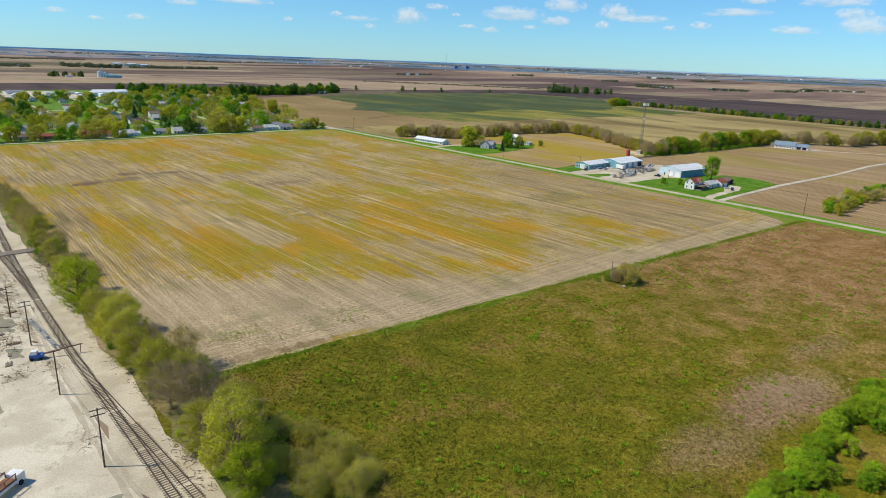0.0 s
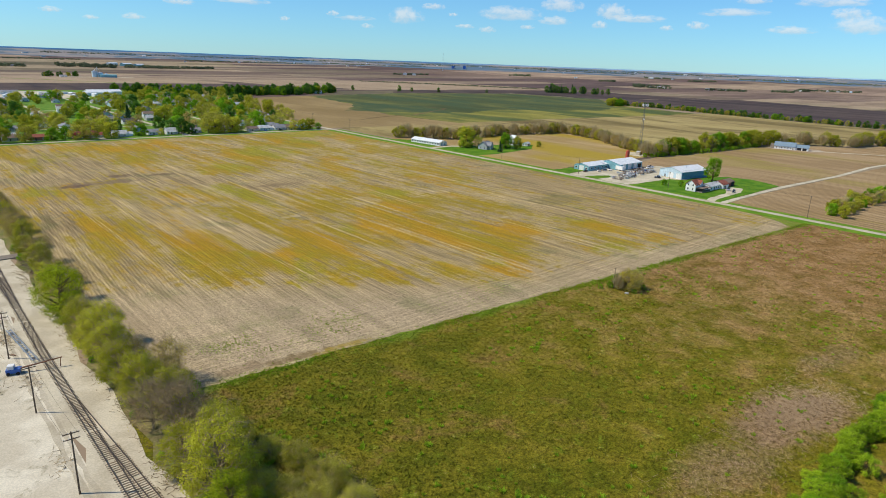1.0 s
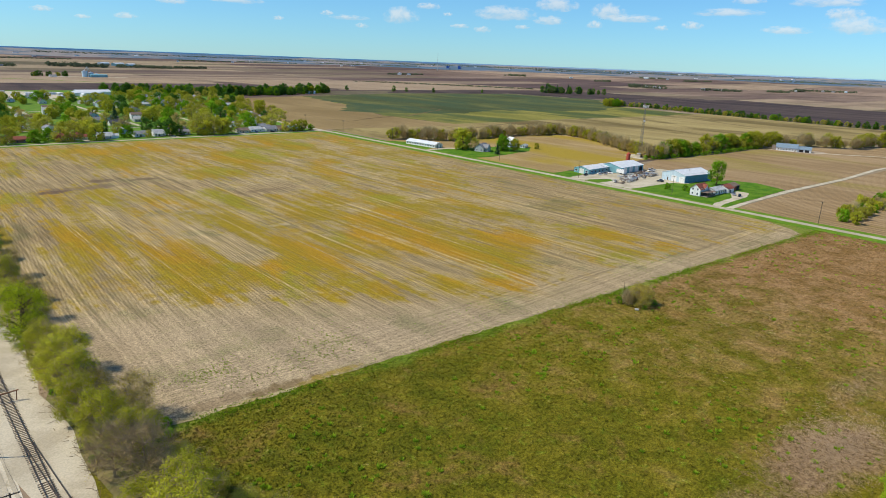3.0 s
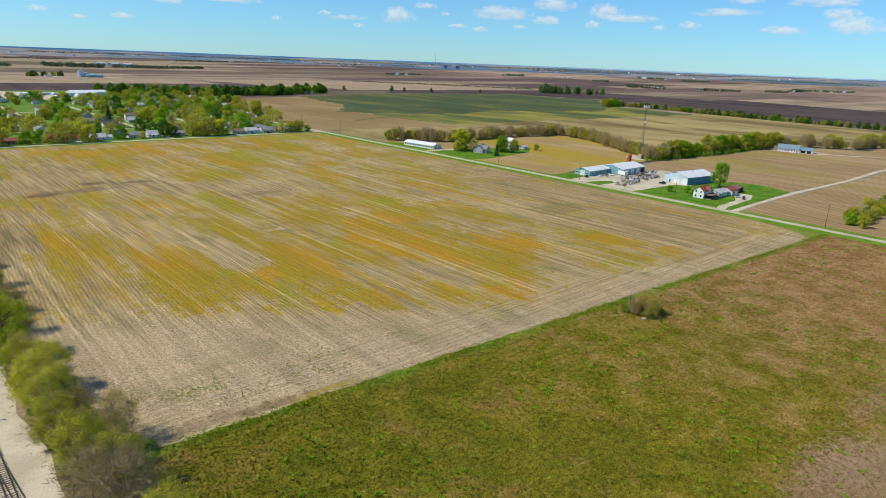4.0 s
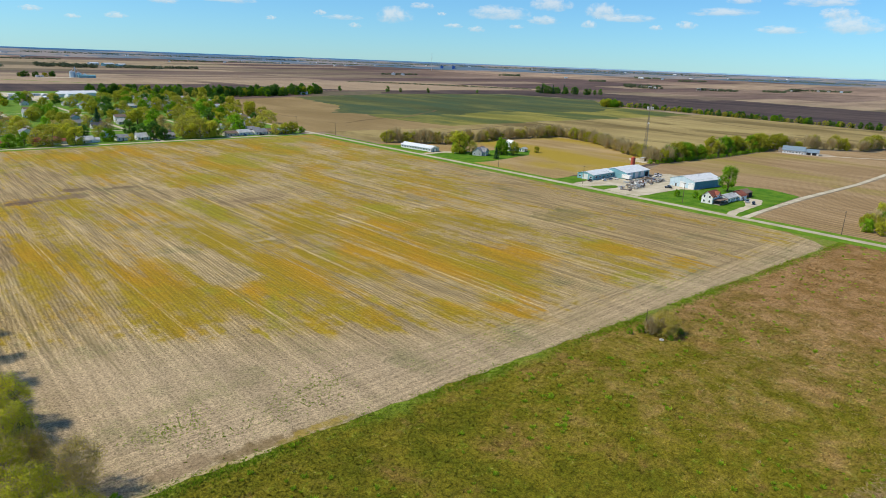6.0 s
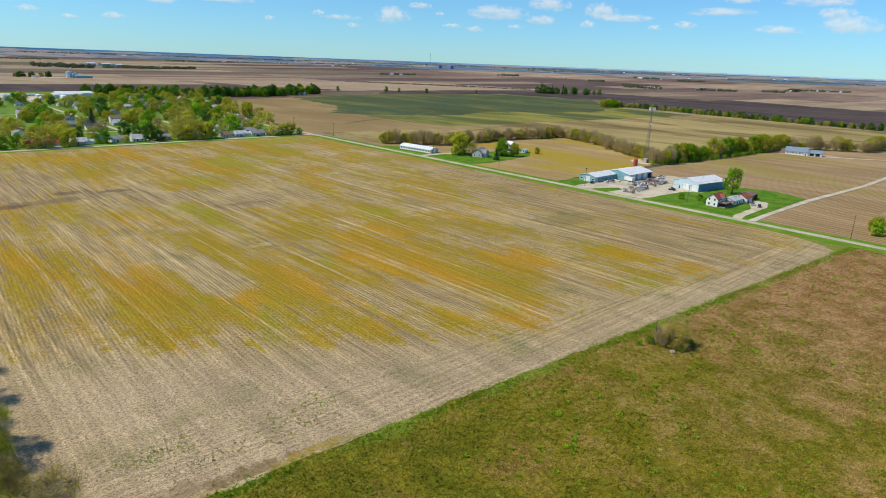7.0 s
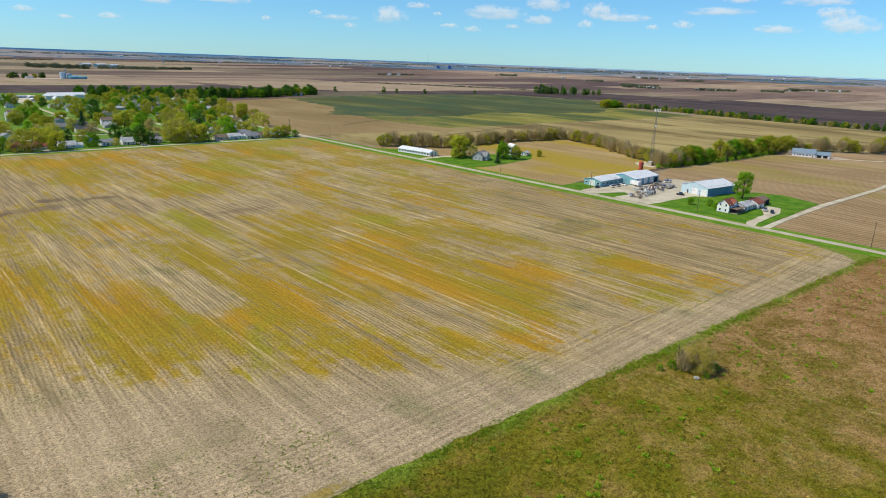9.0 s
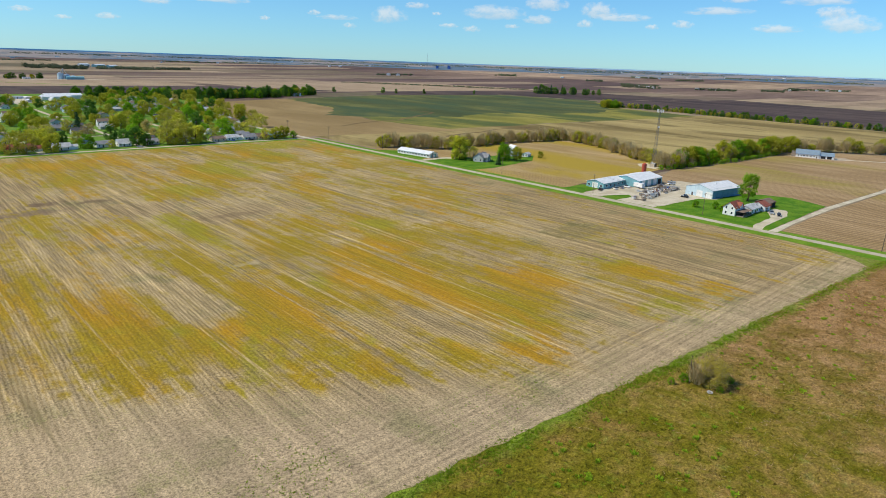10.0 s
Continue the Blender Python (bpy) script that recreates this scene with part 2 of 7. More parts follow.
    wc = t.mix(t.step(t.math('ADD', kind, t.math('MULTIPLY', hot, 0.10)), 0.44, 0.72), (0.305, 0.215, 0.014), (0.41, 0.222, 0.013))
    green = t.noise(t.mapped(turn, (1 / 30, 1 / 60, 0), (31, 9, 0)), 1.0, 4, 0.6, 0.4)
    wc = t.mix(t.math('MULTIPLY', t.step(t.math('ADD', green, t.math('MULTIPLY', lush, 0.14)), 0.54, 0.68), 0.85), wc, (0.275, 0.245, 0.020))
    wc = t.bright(wc, t.step(fine, 0.32, 0.68, 0.72, 1.27))
    wc = t.bright(wc, t.step(grit, 0.35, 0.65, 0.82, 1.16))
    wc = t.bright(wc, t.step(t.math('ADD', hair, t.math('MULTIPLY', grit, 0.4)), 0.5, 0.9, 0.86, 1.1))
    wc = t.mix(0.4, wc, t.mix(1.0, wc, drill, 'MULTIPLY'))
    wc = t.mix(t.math('MULTIPLY', furrow, 0.45), wc, (0.17, 0.135, 0.03))
    c = t.mix(weeds, base, wc)
    # wet hollows, a bare pale scrape and the damp, weedy corner by the trees
    for cx, cy, ax, ay, col, amt in ((112, 422, 9, 5, (0.15, 0.10, 0.06), 0.8), (133, 415, 10, 3.5, (0.16, 0.11, 0.06), 0.75), (98, 404, 22, 7, (0.19, 0.13, 0.08), 0.7), (84, 400, 9, 4, (0.14, 0.09, 0.06), 0.75), (178, 349, 16, 4, (0.19, 0.13, 0.07), 0.55), (292, 228, 17, 13, (0.15, 0.125, 0.03), 0.45), (239, 216.5, 4.5, 1.6, (0.47, 0.36, 0.20), 0.5),
                                     (149, 275, 5, 2.5, (0.46, 0.37, 0.22), 0.5), (78, 140.5, 9, 2.2, (0.20, 0.135, 0.06), 0.8), (89, 138.6, 8, 1.6, (0.30, 0.21, 0.03), 0.8), (63, 143, 7, 2.5, (0.24, 0.165, 0.09), 0.6)):
        q = t.math('ADD', t.math('POWER', t.math('DIVIDE', t.math('SUBTRACT', x, float(cx)), float(ax)), 2.0), t.math('POWER', t.math('DIVIDE', t.math('SUBTRACT', y, float(cy)), float(ay)), 2.0))
        q = t.math('ADD', q, t.math('MULTIPLY', t.math('SUBTRACT', t.math('ADD', ragged, t.math('MULTIPLY', thin, 0.6)), 0.8), 4.6))
        c = t.mix(t.step(q, 0.2, 1.3, amt, 0.0), c, t.bright(col, t.step(fine, 0.3, 0.7, 0.7, 1.25)))
    # the grass creeping in along the meadow
    rim = t.math('SUBTRACT', y, t.math('SUBTRACT', 143.1, t.math('MULTIPLY', x, 0.066)))
    creep = t.step(t.math('ADD', rim, t.math('MULTIPLY', t.math('SUBTRACT', t.math('ADD', ragged, fine), 1.0), 6.0)), -1.8, 1.6, 0.7, 0.0)
    c = t.mix(creep, c, t.mix(t.step(ragged, 0.4, 0.6), (0.20, 0.17, 0.055), (0.165, 0.19, 0.025)))
    t.bump(t.math('ADD', grit, fine), 0.15, 0.6)
    return t.done(c, 0.95, 0, 0.1)


def meadow_colour(t):
    """Rough grass: green by the trees, russet further out, with a bleached flattened patch."""
    x, y, z = t.xyz()
    big = t.noise(t.pos, 0.022, 4, 0.6, 0.3)
    mid = t.noise(t.pos, 0.10, 5, 0.68, 0.4)
    clump = t.noise(t.mapped(0, (1, 1, 0), (70, 30, 0)), 0.32, 4, 0.65, 0.5)
    small = t.noise(t.pos, 0.75, 3, 0.65)
    tiny = t.noise(t.pos, 2.4, 2, 0.65)
    green = t.mix(t.step(mid, 0.35, 0.65), (0.138, 0.126, 0.006), (0.220, 0.176, 0.015))
    deep = t.mix(t.step(mid, 0.35, 0.65), (0.098, 0.104, 0.005), (0.174, 0.150, 0.011))
    green = t.mix(t.step(t.math('ADD', x, t.math('MULTIPLY', t.math('SUBTRACT', big, 0.5), 120.0)), 75, 165), deep, green)
    green = t.mix(t.step(clump, 0.54, 0.70, 0, 0.8), green, (0.155, 0.190, 0.012))
    rust = t.mix(t.step(mid, 0.35, 0.65), (0.235, 0.135, 0.042), (0.37, 0.225, 0.098))
    rust = t.mix(t.step(clump, 0.58, 0.72, 0, 0.6), rust, (0.40, 0.29, 0.14))
    # browner towards the road
    g = t.math('ADD', t.math('MULTIPLY', t.math('SUBTRACT', x, 205.0), 0.0058), t.math('MULTIPLY', t.math('SUBTRACT', y, 95.0), 0.0010))
    k = t.math('ADD', t.math('ADD', g, 0.42), t.math('ADD', t.math('MULTIPLY', t.math('SUBTRACT', big, 0.5), 1.0), t.math('MULTIPLY', t.math('SUBTRACT', mid, 0.5), 1.5)))
    c = t.mix(t.step(k, 0.0, 0.9), green, rust)
    brown = t.math('MULTIPLY', t.step(t.noise(t.pos, 0.06, 5, 0.7, 0.5), 0.52, 0.68), t.step(clump, 0.35, 0.6, 0.3, 0.7))
    c = t.mix(brown, c, (0.27, 0.155, 0.048))
    straw_bits = t.math('MULTIPLY', t.step(small, 0.60, 0.72), t.step(clump, 0.48, 0.62, 0.0, 0.6))
    c = t.mix(straw_bits, c, (0.34, 0.255, 0.10))
    # bleached, flattened patch with a thinner tail
    for cx, cy, ax, ay, lean, amt in ((154, 46.5, 19, 8, -0.42, 0.85), (122, 47, 15, 7, -0.5, 0.4), (192, 52, 14, 4.5, -0.2, 0.35)):
        px = t.math('SUBTRACT', x, float(cx))
        py = t.math('SUBTRACT', t.math('SUBTRACT', y, float(cy)), t.math('MULTIPLY', px, lean * 0.3))
        q = t.math('ADD', t.math('POWER', t.math('DIVIDE', px, float(ax)), 2.0), t.math('POWER', t.math('DIVIDE', py, float(ay)), 2.0))
        q = t.math('ADD', q, t.math('MULTIPLY', t.math('SUBTRACT', t.noise(t.pos, 0.09, 5, 0.7, 0.5), 0.5), 4.5))
        straw = t.mix(t.step(small, 0.35, 0.7), (0.235, 0.140, 0.062), (0.37, 0.245, 0.135))
        c = t.mix(t.step(q, 0.4, 1.6, amt, 0.0), c, straw)
    # lush rim along the field
    edge = t.math('SUBTRACT', t.math('SUBTRACT', 139.5, t.math('MULTIPLY', t.math('SUBTRACT', x, 55.0), 0.066)), y)
    rim = t.step(t.math('ADD', edge, t.math('MULTIPLY', t.math('SUBTRACT', mid, 0.5), 9.0)), 0.8, 5.5, 1, 0)
    rim = t.math('MULTIPLY', rim, t.step(t.noise(t.pos, 0.05, 3), 0.42, 0.55, 0.15, 0.85))
    c = t.mix(rim, c, (0.165, 0.235, 0.022))
    c = t.bright(c, t.step(small, 0.30, 0.70, 0.76, 1.26))
    c = t.bright(c, t.step(tiny, 0.32, 0.68, 0.68, 1.28))
    return c, small, tiny


def meadow_ground():
    t = Tree("meadow_ground")
    c, s, f = meadow_colour(t)
    t.bump(t.math('ADD', s, f), 0.35, 0.8)
    return t.done(c, 0.95, 0, 0.1)


def meadow_blades():
    t = Tree("meadow_blades")
    c, s, f = meadow_colour(t)
    c = t.bright(c, t.step(t.geo.outputs["Random Per Island"], 0, 1, 0.75, 1.6))
    return t.done(c, 0.8, 0, 0.2)


def lawn(name, a, b):
    t = Tree(name)
    n = t.noise(t.pos, 0.12, 4, 0.6)
    s = t.noise(t.pos, 1.3, 3, 0.6)
    c = t.mix(t.step(n, 0.35, 0.65), a, b)
    c = t.bright(c, t.step(s, 0.3, 0.7, 0.82, 1.18))
    t.bump(s, 0.08)
    return t.done(c, 0.95, 0, 0.1)


def gravel(name, a, b, wet=None):
    t = Tree(name)
    n = t.noise(t.pos, 0.09, 5, 0.6, 0.3)
    s = t.noise(t.pos, 2.5, 3, 0.7)
    c = t.mix(t.step(n, 0.38, 0.62), a, b)
    if wet:
        c = t.mix(t.math('MULTIPLY', t.step(t.noise(t.pos, 0.16, 5, 0.65, 0.6), 0.56, 0.68), 0.8), c, wet)
    c = t.bright(c, t.step(s, 0.3, 0.7, 0.88, 1.1))
    t.bump(s, 0.05)
    return t.done(c, 0.9, 0, 0.15)


def farmland():
    """Distant farmland: rectangular plots of tilled soil, stubble and young crop."""
    t = Tree("farmland")

    def plots(w, h, shift, a, b):
        n = t.node("ShaderNodeTexBrick")
        t.put(n.inputs["Vector"], t.mapped(0, (1, 1, 0), shift))
        n.offset, n.squash = 0.37, 1.0
        n.inputs["Scale"].default_value = 1.0
        n.inputs["Brick Width"].default_value, n.inputs["Row Height"].default_value = w, h
        n.inputs["Mortar Size"].default_value = 0.0
        n.inputs["Bias"].default_value = 0.0
        t.put(n.inputs["Color1"], a)
        t.put(n.inputs["Color2"], b)
        return n.outputs["Color"]
    c = plots(800, 400, (130, 60, 0), (0.14, 0.09, 0.07), (0.40, 0.285, 0.20))
    d = plots(400, 800, (-90, 210, 0), (0.07, 0.048, 0.048), (0.37, 0.265, 0.185))
    c = t.mix(0.5, c, d)
    k = plots(1200, 800, (500, 330, 0), (0, 0, 0), (1, 1, 1))
    ks = t.node("ShaderNodeSeparateColor")
    t.put(ks.inputs[0], k)
    c = t.mix(t.step(ks.outputs[0], 0.62, 0.66, 0, 0.75), c, (0.075, 0.05, 0.052))
    c = t.mix(t.step(ks.outputs[0], 0.14, 0.10, 0, 0.3), c, (0.12, 0.15, 0.05))
    m = plots(1500, 170, (310, 45, 0), (0, 0, 0), (1, 1, 1))
    ms = t.node("ShaderNodeSeparateColor")
    t.put(ms.inputs[0], m)
    c = t.mix(t.step(ms.outputs[0], 0.70, 0.74, 0, 0.6), c, (0.13, 0.085, 0.075))
    c = t.mix(t.step(ms.outputs[0], 0.26, 0.22, 0, 0.5), c, (0.42, 0.315, 0.20))
    n = t.noise(t.mapped(4, (0.004, 0.012, 0)), 1.0, 5, 0.6, 0.3)
    c = t.bright(c, t.step(n, 0.3, 0.7, 0.78, 1.2))
    c = t.bright(c, t.step(t.noise(t.pos, 0.05, 3), 0.3, 0.7, 0.9, 1.1))
    return t.done(c, 0.95, 0, 0.05)


M_FARM = farmland()
M_STUBBLE = stubble_field()
M_MEADOW = meadow_ground()
M_BLADES = meadow_blades()
M_LAWN = lawn("mown_lawn", (0.062, 0.165, 0.008), (0.125, 0.225, 0.015))
M_VERGE = lawn("verge_grass", (0.10, 0.21, 0.010), (0.16, 0.26, 0.02))
M_TOWNGRASS = lawn("town_grass", (0.09, 0.20, 0.018), (0.16, 0.25, 0.035))
M_DRYGRASS = lawn("dry_grass", (0.36, 0.275, 0.12), (0.48, 0.385, 0.21))
M_ROAD = gravel("worn_chipseal", (0.43, 0.37, 0.255), (0.52, 0.455, 0.33))
M_GRAVEL = gravel("pale_gravel", (0.47, 0.40, 0.275), (0.60, 0.525, 0.385))
M_LIME = gravel("limestone_yard", (0.55, 0.475, 0.35), (0.69, 0.615, 0.475), (0.34, 0.29, 0.19))
M_BALLAST = gravel("ballast", (0.46, 0.39, 0.275), (0.58, 0.505, 0.37))
M_SCRUB = lawn("scrub_grass", (0.12, 0.15, 0.03), (0.24, 0.185, 0.085))
M_DIRT = gravel("bare_dirt", (0.36, 0.27, 0.18), (0.46, 0.36, 0.25))
M_TILLED = soil("tilled_soil", (0.275, 0.180, 0.085), (0.40, 0.275, 0.145), -80, 2.4, 14, tint=(0.29, 0.235, 0.05), tint_at=(0.50, 0.70))
M_OCHRE = soil("ochre_stubble", (0.32, 0.215, 0.085), (0.44, 0.315, 0.150), 20, 2.2, 12, tint=(0.36, 0.255, 0.035), tint_at=(0.48, 0.64))
M_GREENCROP = soil("young_crop", (0.15, 0.15, 0.028), (0.31, 0.265, 0.06), 128, 0, 120, tint=(0.08, 0.105, 0.032), tint_at=(0.44, 0.64))
M_TAN = soil("tan_field", (0.29, 0.215, 0.085), (0.40, 0.31, 0.125), 125, 0, 45, tint=(0.17, 0.125, 0.045), tint_at=(0.46, 0.62))
# soil under cloud shadow: the shade is put into the dark tones
M_CLOUDSHADE_SOIL = soil("cloud_shaded_soil", (0.05, 0.036, 0.036), (0.11, 0.077, 0.062), 125, 0, 60)
M_BROWNSOIL = soil("brown_soil", (0.235, 0.16, 0.065), (0.32, 0.225, 0.10), 125, 0, 60)
M_PALESOIL = soil("pale_soil", (0.30, 0.215, 0.135), (0.38, 0.28, 0.18), 10, 0, 60)
M_BARK = bark("grey_bark", (0.15, 0.105, 0.055))
M_TWIG = bark("pale_twigs", (0.34, 0.255, 0.145))
M_LEAF_LIME = leafy("lime_leaves", (0.30, 0.32, 0.018), (0.58, 0.55, 0.055))
M_LEAF_GREEN = leafy("green_leaves", (0.11, 0.28, 0.010), (0.33, 0.52, 0.026))
M_SPRING = leafy("spring_leaves", (0.26, 0.35, 0.012), (0.50, 0.55, 0.03))
M_LEAF_DEEP = leafy("deep_green_leaves", (0.055, 0.15, 0.022), (0.17, 0.31, 0.045))
M_LEAF_OLIVE = leafy("olive_buds", (0.31, 0.26, 0.03), (0.52, 0.43, 0.075))
M_LEAF_RUST = leafy("russet_buds", (0.44, 0.34, 0.09), (0.64, 0.51, 0.18))
M_LEAF_RED = leafy("crimson_blossom", (0.38, 0.05, 0.08), (0.6, 0.11, 0.16))
M_NEEDLE = leafy("dark_needles", (0.035, 0.085, 0.03), (0.08, 0.145, 0.05), 0.1)
M_WHITE = painted("white_siding", (0.78, 0.77, 0.74))
M_GREYW = painted("grey_siding", (0.42, 0.43, 0.43))
M_TANW = painted("tan_siding", (0.55, 0.46, 0.34))
M_BRICKW = painted("red_brick_wall", (0.33, 0.13, 0.085))
M_BLUEW = painted("pale_blue_siding", (0.38, 0.50, 0.58))
M_TEAL = painted("teal_steel_wall", (0.19, 0.40, 0.44), 0.5, 0, 0.1, 0.3)
M_BLUESTEEL_SHADED = painted("shaded_blue_steel_wall", (0.10, 0.27, 0.43), 0.5, 0, 0.1, 0.3)
M_PALESTEEL = painted("pale_blue_steel_wall", (0.50, 0.62, 0.68), 0.5, 0, 0.1, 0.3)
M_WHITEROOF = painted("white_steel_roof", (0.76, 0.76, 0.75), 0.45, 0, 0.1, 0.6)
M_BLUEROOF = painted("slate_blue_roof", (0.20, 0.27, 0.33), 0.55, 0, 0.1, 0.5)
M_R_GREY = shingle("grey_shingles", (0.26, 0.26, 0.27))
M_R_BROWN = shingle("brown_shingles", (0.22, 0.155, 0.115))
M_R_RED = shingle("rust_red_roof", (0.30, 0.095, 0.06))
M_R_DARK = shingle("dark_shingles", (0.10, 0.10, 0.11))
M_R_PALE = shingle("pale_shingles", (0.50, 0.50, 0.49))
M_R_AQUA = painted("aqua_steel_roof", (0.20, 0.38, 0.42))
M_GLASS = painted("window_glass", (0.035, 0.045, 0.06), 0.08, 0.0, 0.05)
M_TRIM = painted("white_trim", (0.80, 0.79, 0.77))
M_DOOR = painted("dark_door", (0.10, 0.075, 0.06))
M_DARK = painted("bay_shade_and_wire_black", (0.02, 0.02, 0.022), 0.9)
M_STEEL = painted("galvanised_steel", (0.48, 0.50, 0.52), 0.4, 0.6)
M_RUSTY = painted("rusty_steel", (0.22, 0.11, 0.06), 0.8, 0.2, 0.3)
M_RAIL = painted("rail_steel", (0.10, 0.075, 0.06), 0.6, 0.4, 0.2)
M_WOODPOLE = bark("weathered_pole", (0.15, 0.115, 0.085))
M_SLEEPER = bark("creosoted_timber", (0.25, 0.195, 0.135))
M_PLANK = bark("bleached_planks", (0.30, 0.25, 0.20))
M_RED = painted("red_paint", (0.42, 0.075, 0.04))
M_BLUEP = painted("blue_paint", (0.05, 0.13, 0.40))
M_YELLOW = painted("yellow_paint", (0.60, 0.40, 0.05))
M_CONC = painted("concrete", (0.48, 0.46, 0.43), 0.9)
M_TYRE = painted("black_rubber", (0.02, 0.02, 0.02), 0.9)
M_SILVER = painted("silver_car_paint", (0.45, 0.47, 0.49), 0.3, 0.5)
M_BLACKP = painted("black_car_paint", (0.02, 0.022, 0.026), 0.25)
M_WOODYFAR = leafy("far_woodland", (0.10, 0.13, 0.075), (0.18, 0.20, 0.11), 0.2)
M_GOLD = leafy("golden_buds", (0.35, 0.35, 0.032), (0.62, 0.57, 0.09))
M_BUDTWIG = leafy("bare_twigs", (0.42, 0.32, 0.14), (0.70, 0.57, 0.31), 0.25)
M_WEED = leafy("weed_leaves", (0.16, 0.28, 0.012), (0.32, 0.44, 0.03))
M_SHRUB = leafy("shrub_leaves", (0.19, 0.34, 0.010), (0.45, 0.58, 0.03))
M_MAST = painted("dark_galvanised_steel", (0.17, 0.17, 0.17), 0.6, 0.3)

# ---- shapes ----
class Geo:
    """Collects corners and faces, then makes one mesh object of them."""

    def __init__(self):
        self.v, self.f = [], []

    def add(self, pts, faces):
        n = len(self.v)
        self.v += [tuple(p) for p in pts]
        self.f += [tuple(n + i for i in f) for f in faces]
        return self

    def box(self, x, y, z, sx, sy, sz, turn=0.0):
        """A box centred on x, y that stands on z."""
        c, s = math.cos(radians(turn)), math.sin(radians(turn))
        p = []
        for k in (0, sz):
            for a, b in ((-1, -1), (1, -1), (1, 1), (-1, 1)):
                u, w = a * sx / 2, b * sy / 2
                p.append((x + u * c - w * s, y + u * s + w * c, z + k))
        return self.add(p, [(3, 2, 1, 0), (4, 5, 6, 7), (0, 1, 5, 4), (1, 2, 6, 5), (2, 3, 7, 6), (3, 0, 4, 7)])

    def tube(self, a, b, r0, r1=None, n=6):
        r1 = r0 if r1 is None else r1
        a, b = Vector(a), Vector(b)
        d = (b - a).normalized()
        u = d.orthogonal().normalized()
        w = d.cross(u)
        p = []
        for q, r in ((a, r0), (b, r1)):
            for i in range(n):
                t = 2 * math.pi * i / n
                p.append(q + (u * math.cos(t) + w * math.sin(t)) * r)
        f = [(i, (i + 1) % n, n + (i + 1) % n, n + i) for i in range(n)]
        return self.add(p, f + [tuple(range(n))[::-1], tuple(range(n, 2 * n))])

    def slab(self, ring, z0, z1):
        """A prism over a plan ring (counter-clockwise)."""
        n = len(ring)
        p = [(x, y, z0) for x, y in ring] + [(x, y, z1) for x, y in ring]
        return self.add(p, [tuple(range(n))[::-1], tuple(range(n, 2 * n))] + [(i, (i + 1) % n, n + (i + 1) % n, n + i) for i in range(n)])

    def roof(self, x, y, z, sx, sy, rise, over=0.35, thick=0.14):
        """A gable roof of two thick slopes; the ridge runs along x."""
        hx, hy = sx / 2 + over, sy / 2 + over
        k = rise / (sy / 2)
        ze = z - over * k
        for s in (-1, 1):
            p = [(x - hx, y + s * hy, ze), (x + hx, y + s * hy, ze), (x + hx, y, z + rise), (x - hx, y, z + rise)]
            q = [(a, b, c + thick) for a, b, c in p]
            self.add(p + q, [(3, 2, 1, 0), (4, 5, 6, 7), (0, 1, 5, 4), (1, 2, 6, 5), (2, 3, 7, 6), (3, 0, 4, 7)])
        return self

    def gabled(self, x, y, z, sx, sy, h, rise):
        """Walls with two gables under a roof whose ridge runs along x."""
        a, b = sx / 2, sy / 2
        p = [(x - a, y - b, z), (x + a, y - b, z), (x + a, y + b, z), (x - a, y + b, z),
             (x - a, y - b, z + h), (x + a, y - b, z + h), (x + a, y + b, z + h), (x - a, y + b, z + h),
             (x - a, y, z + h + rise), (x + a, y, z + h + rise)]
        return self.add(p, [(3, 2, 1, 0), (0, 1, 5, 4), (2, 3, 7, 6), (1, 2, 6, 9, 5), (3, 0, 4, 8, 7)])

    def mesh(self, name):
        me = bpy.data.meshes.new(name)
        me.from_pydata(self.v, [], self.f)
        me.update()
        return me

    def part(self, name, material, parent=None, label=""):
        me = self.mesh(name)
        me.materials.append(material)
        ob = new(name, me)
        ob.parent = parent
        return tagged(ob, label) if label else ob


def root(name, m, label, category, group="", kind=""):
    ob = new(name)
    ob.matrix_basis = m
    ob.empty_display_size = 0.5
    return tagged(ob, label, category, group, kind)


def cloud_mesh(name, verts, faces, material):
    """A mesh from arrays of corners and equal-sided faces."""
    me = bpy.data.meshes.new(name)
    k = faces.shape[1]
    me.vertices.add(len(verts))
    me.vertices.foreach_set("co", verts.astype(np.float32).ravel())
    me.loops.add(faces.size)
    me.loops.foreach_set("vertex_index", faces.astype(np.int32).ravel())
    me.polygons.add(len(faces))
    me.polygons.foreach_set("loop_start", np.arange(0, faces.size, k, dtype=np.int32))
    me.update(calc_edges=True)
    me.materials.append(material)
    return me


def sheet(name, ring, z, material, label, category, kind="structure"):
    """A thin slab of ground cover."""
    g = Geo().slab(ring, z - 0.3, z)
    ob = g.part(name, material)
    return tagged(ob, label, category, "", kind)


def rough(ring, amp=3.0, gap=14.0, seed=1):
    """A plan ring with its straight edges broken into an uneven line."""
    rng = random.Random(seed)
    out = []
    for (xa, ya), (xb, yb) in zip(ring, ring[1:] + ring[:1]):
        n = max(1, int(math.hypot(xb - xa, yb - ya) / gap))
        out += [(xa + (xb - xa) * i / n + (rng.uniform(-amp, amp) if i else 0), ya + (yb - ya) * i / n + (rng.uniform(-amp, amp) if i else 0)) for i in range(n)]
    return out


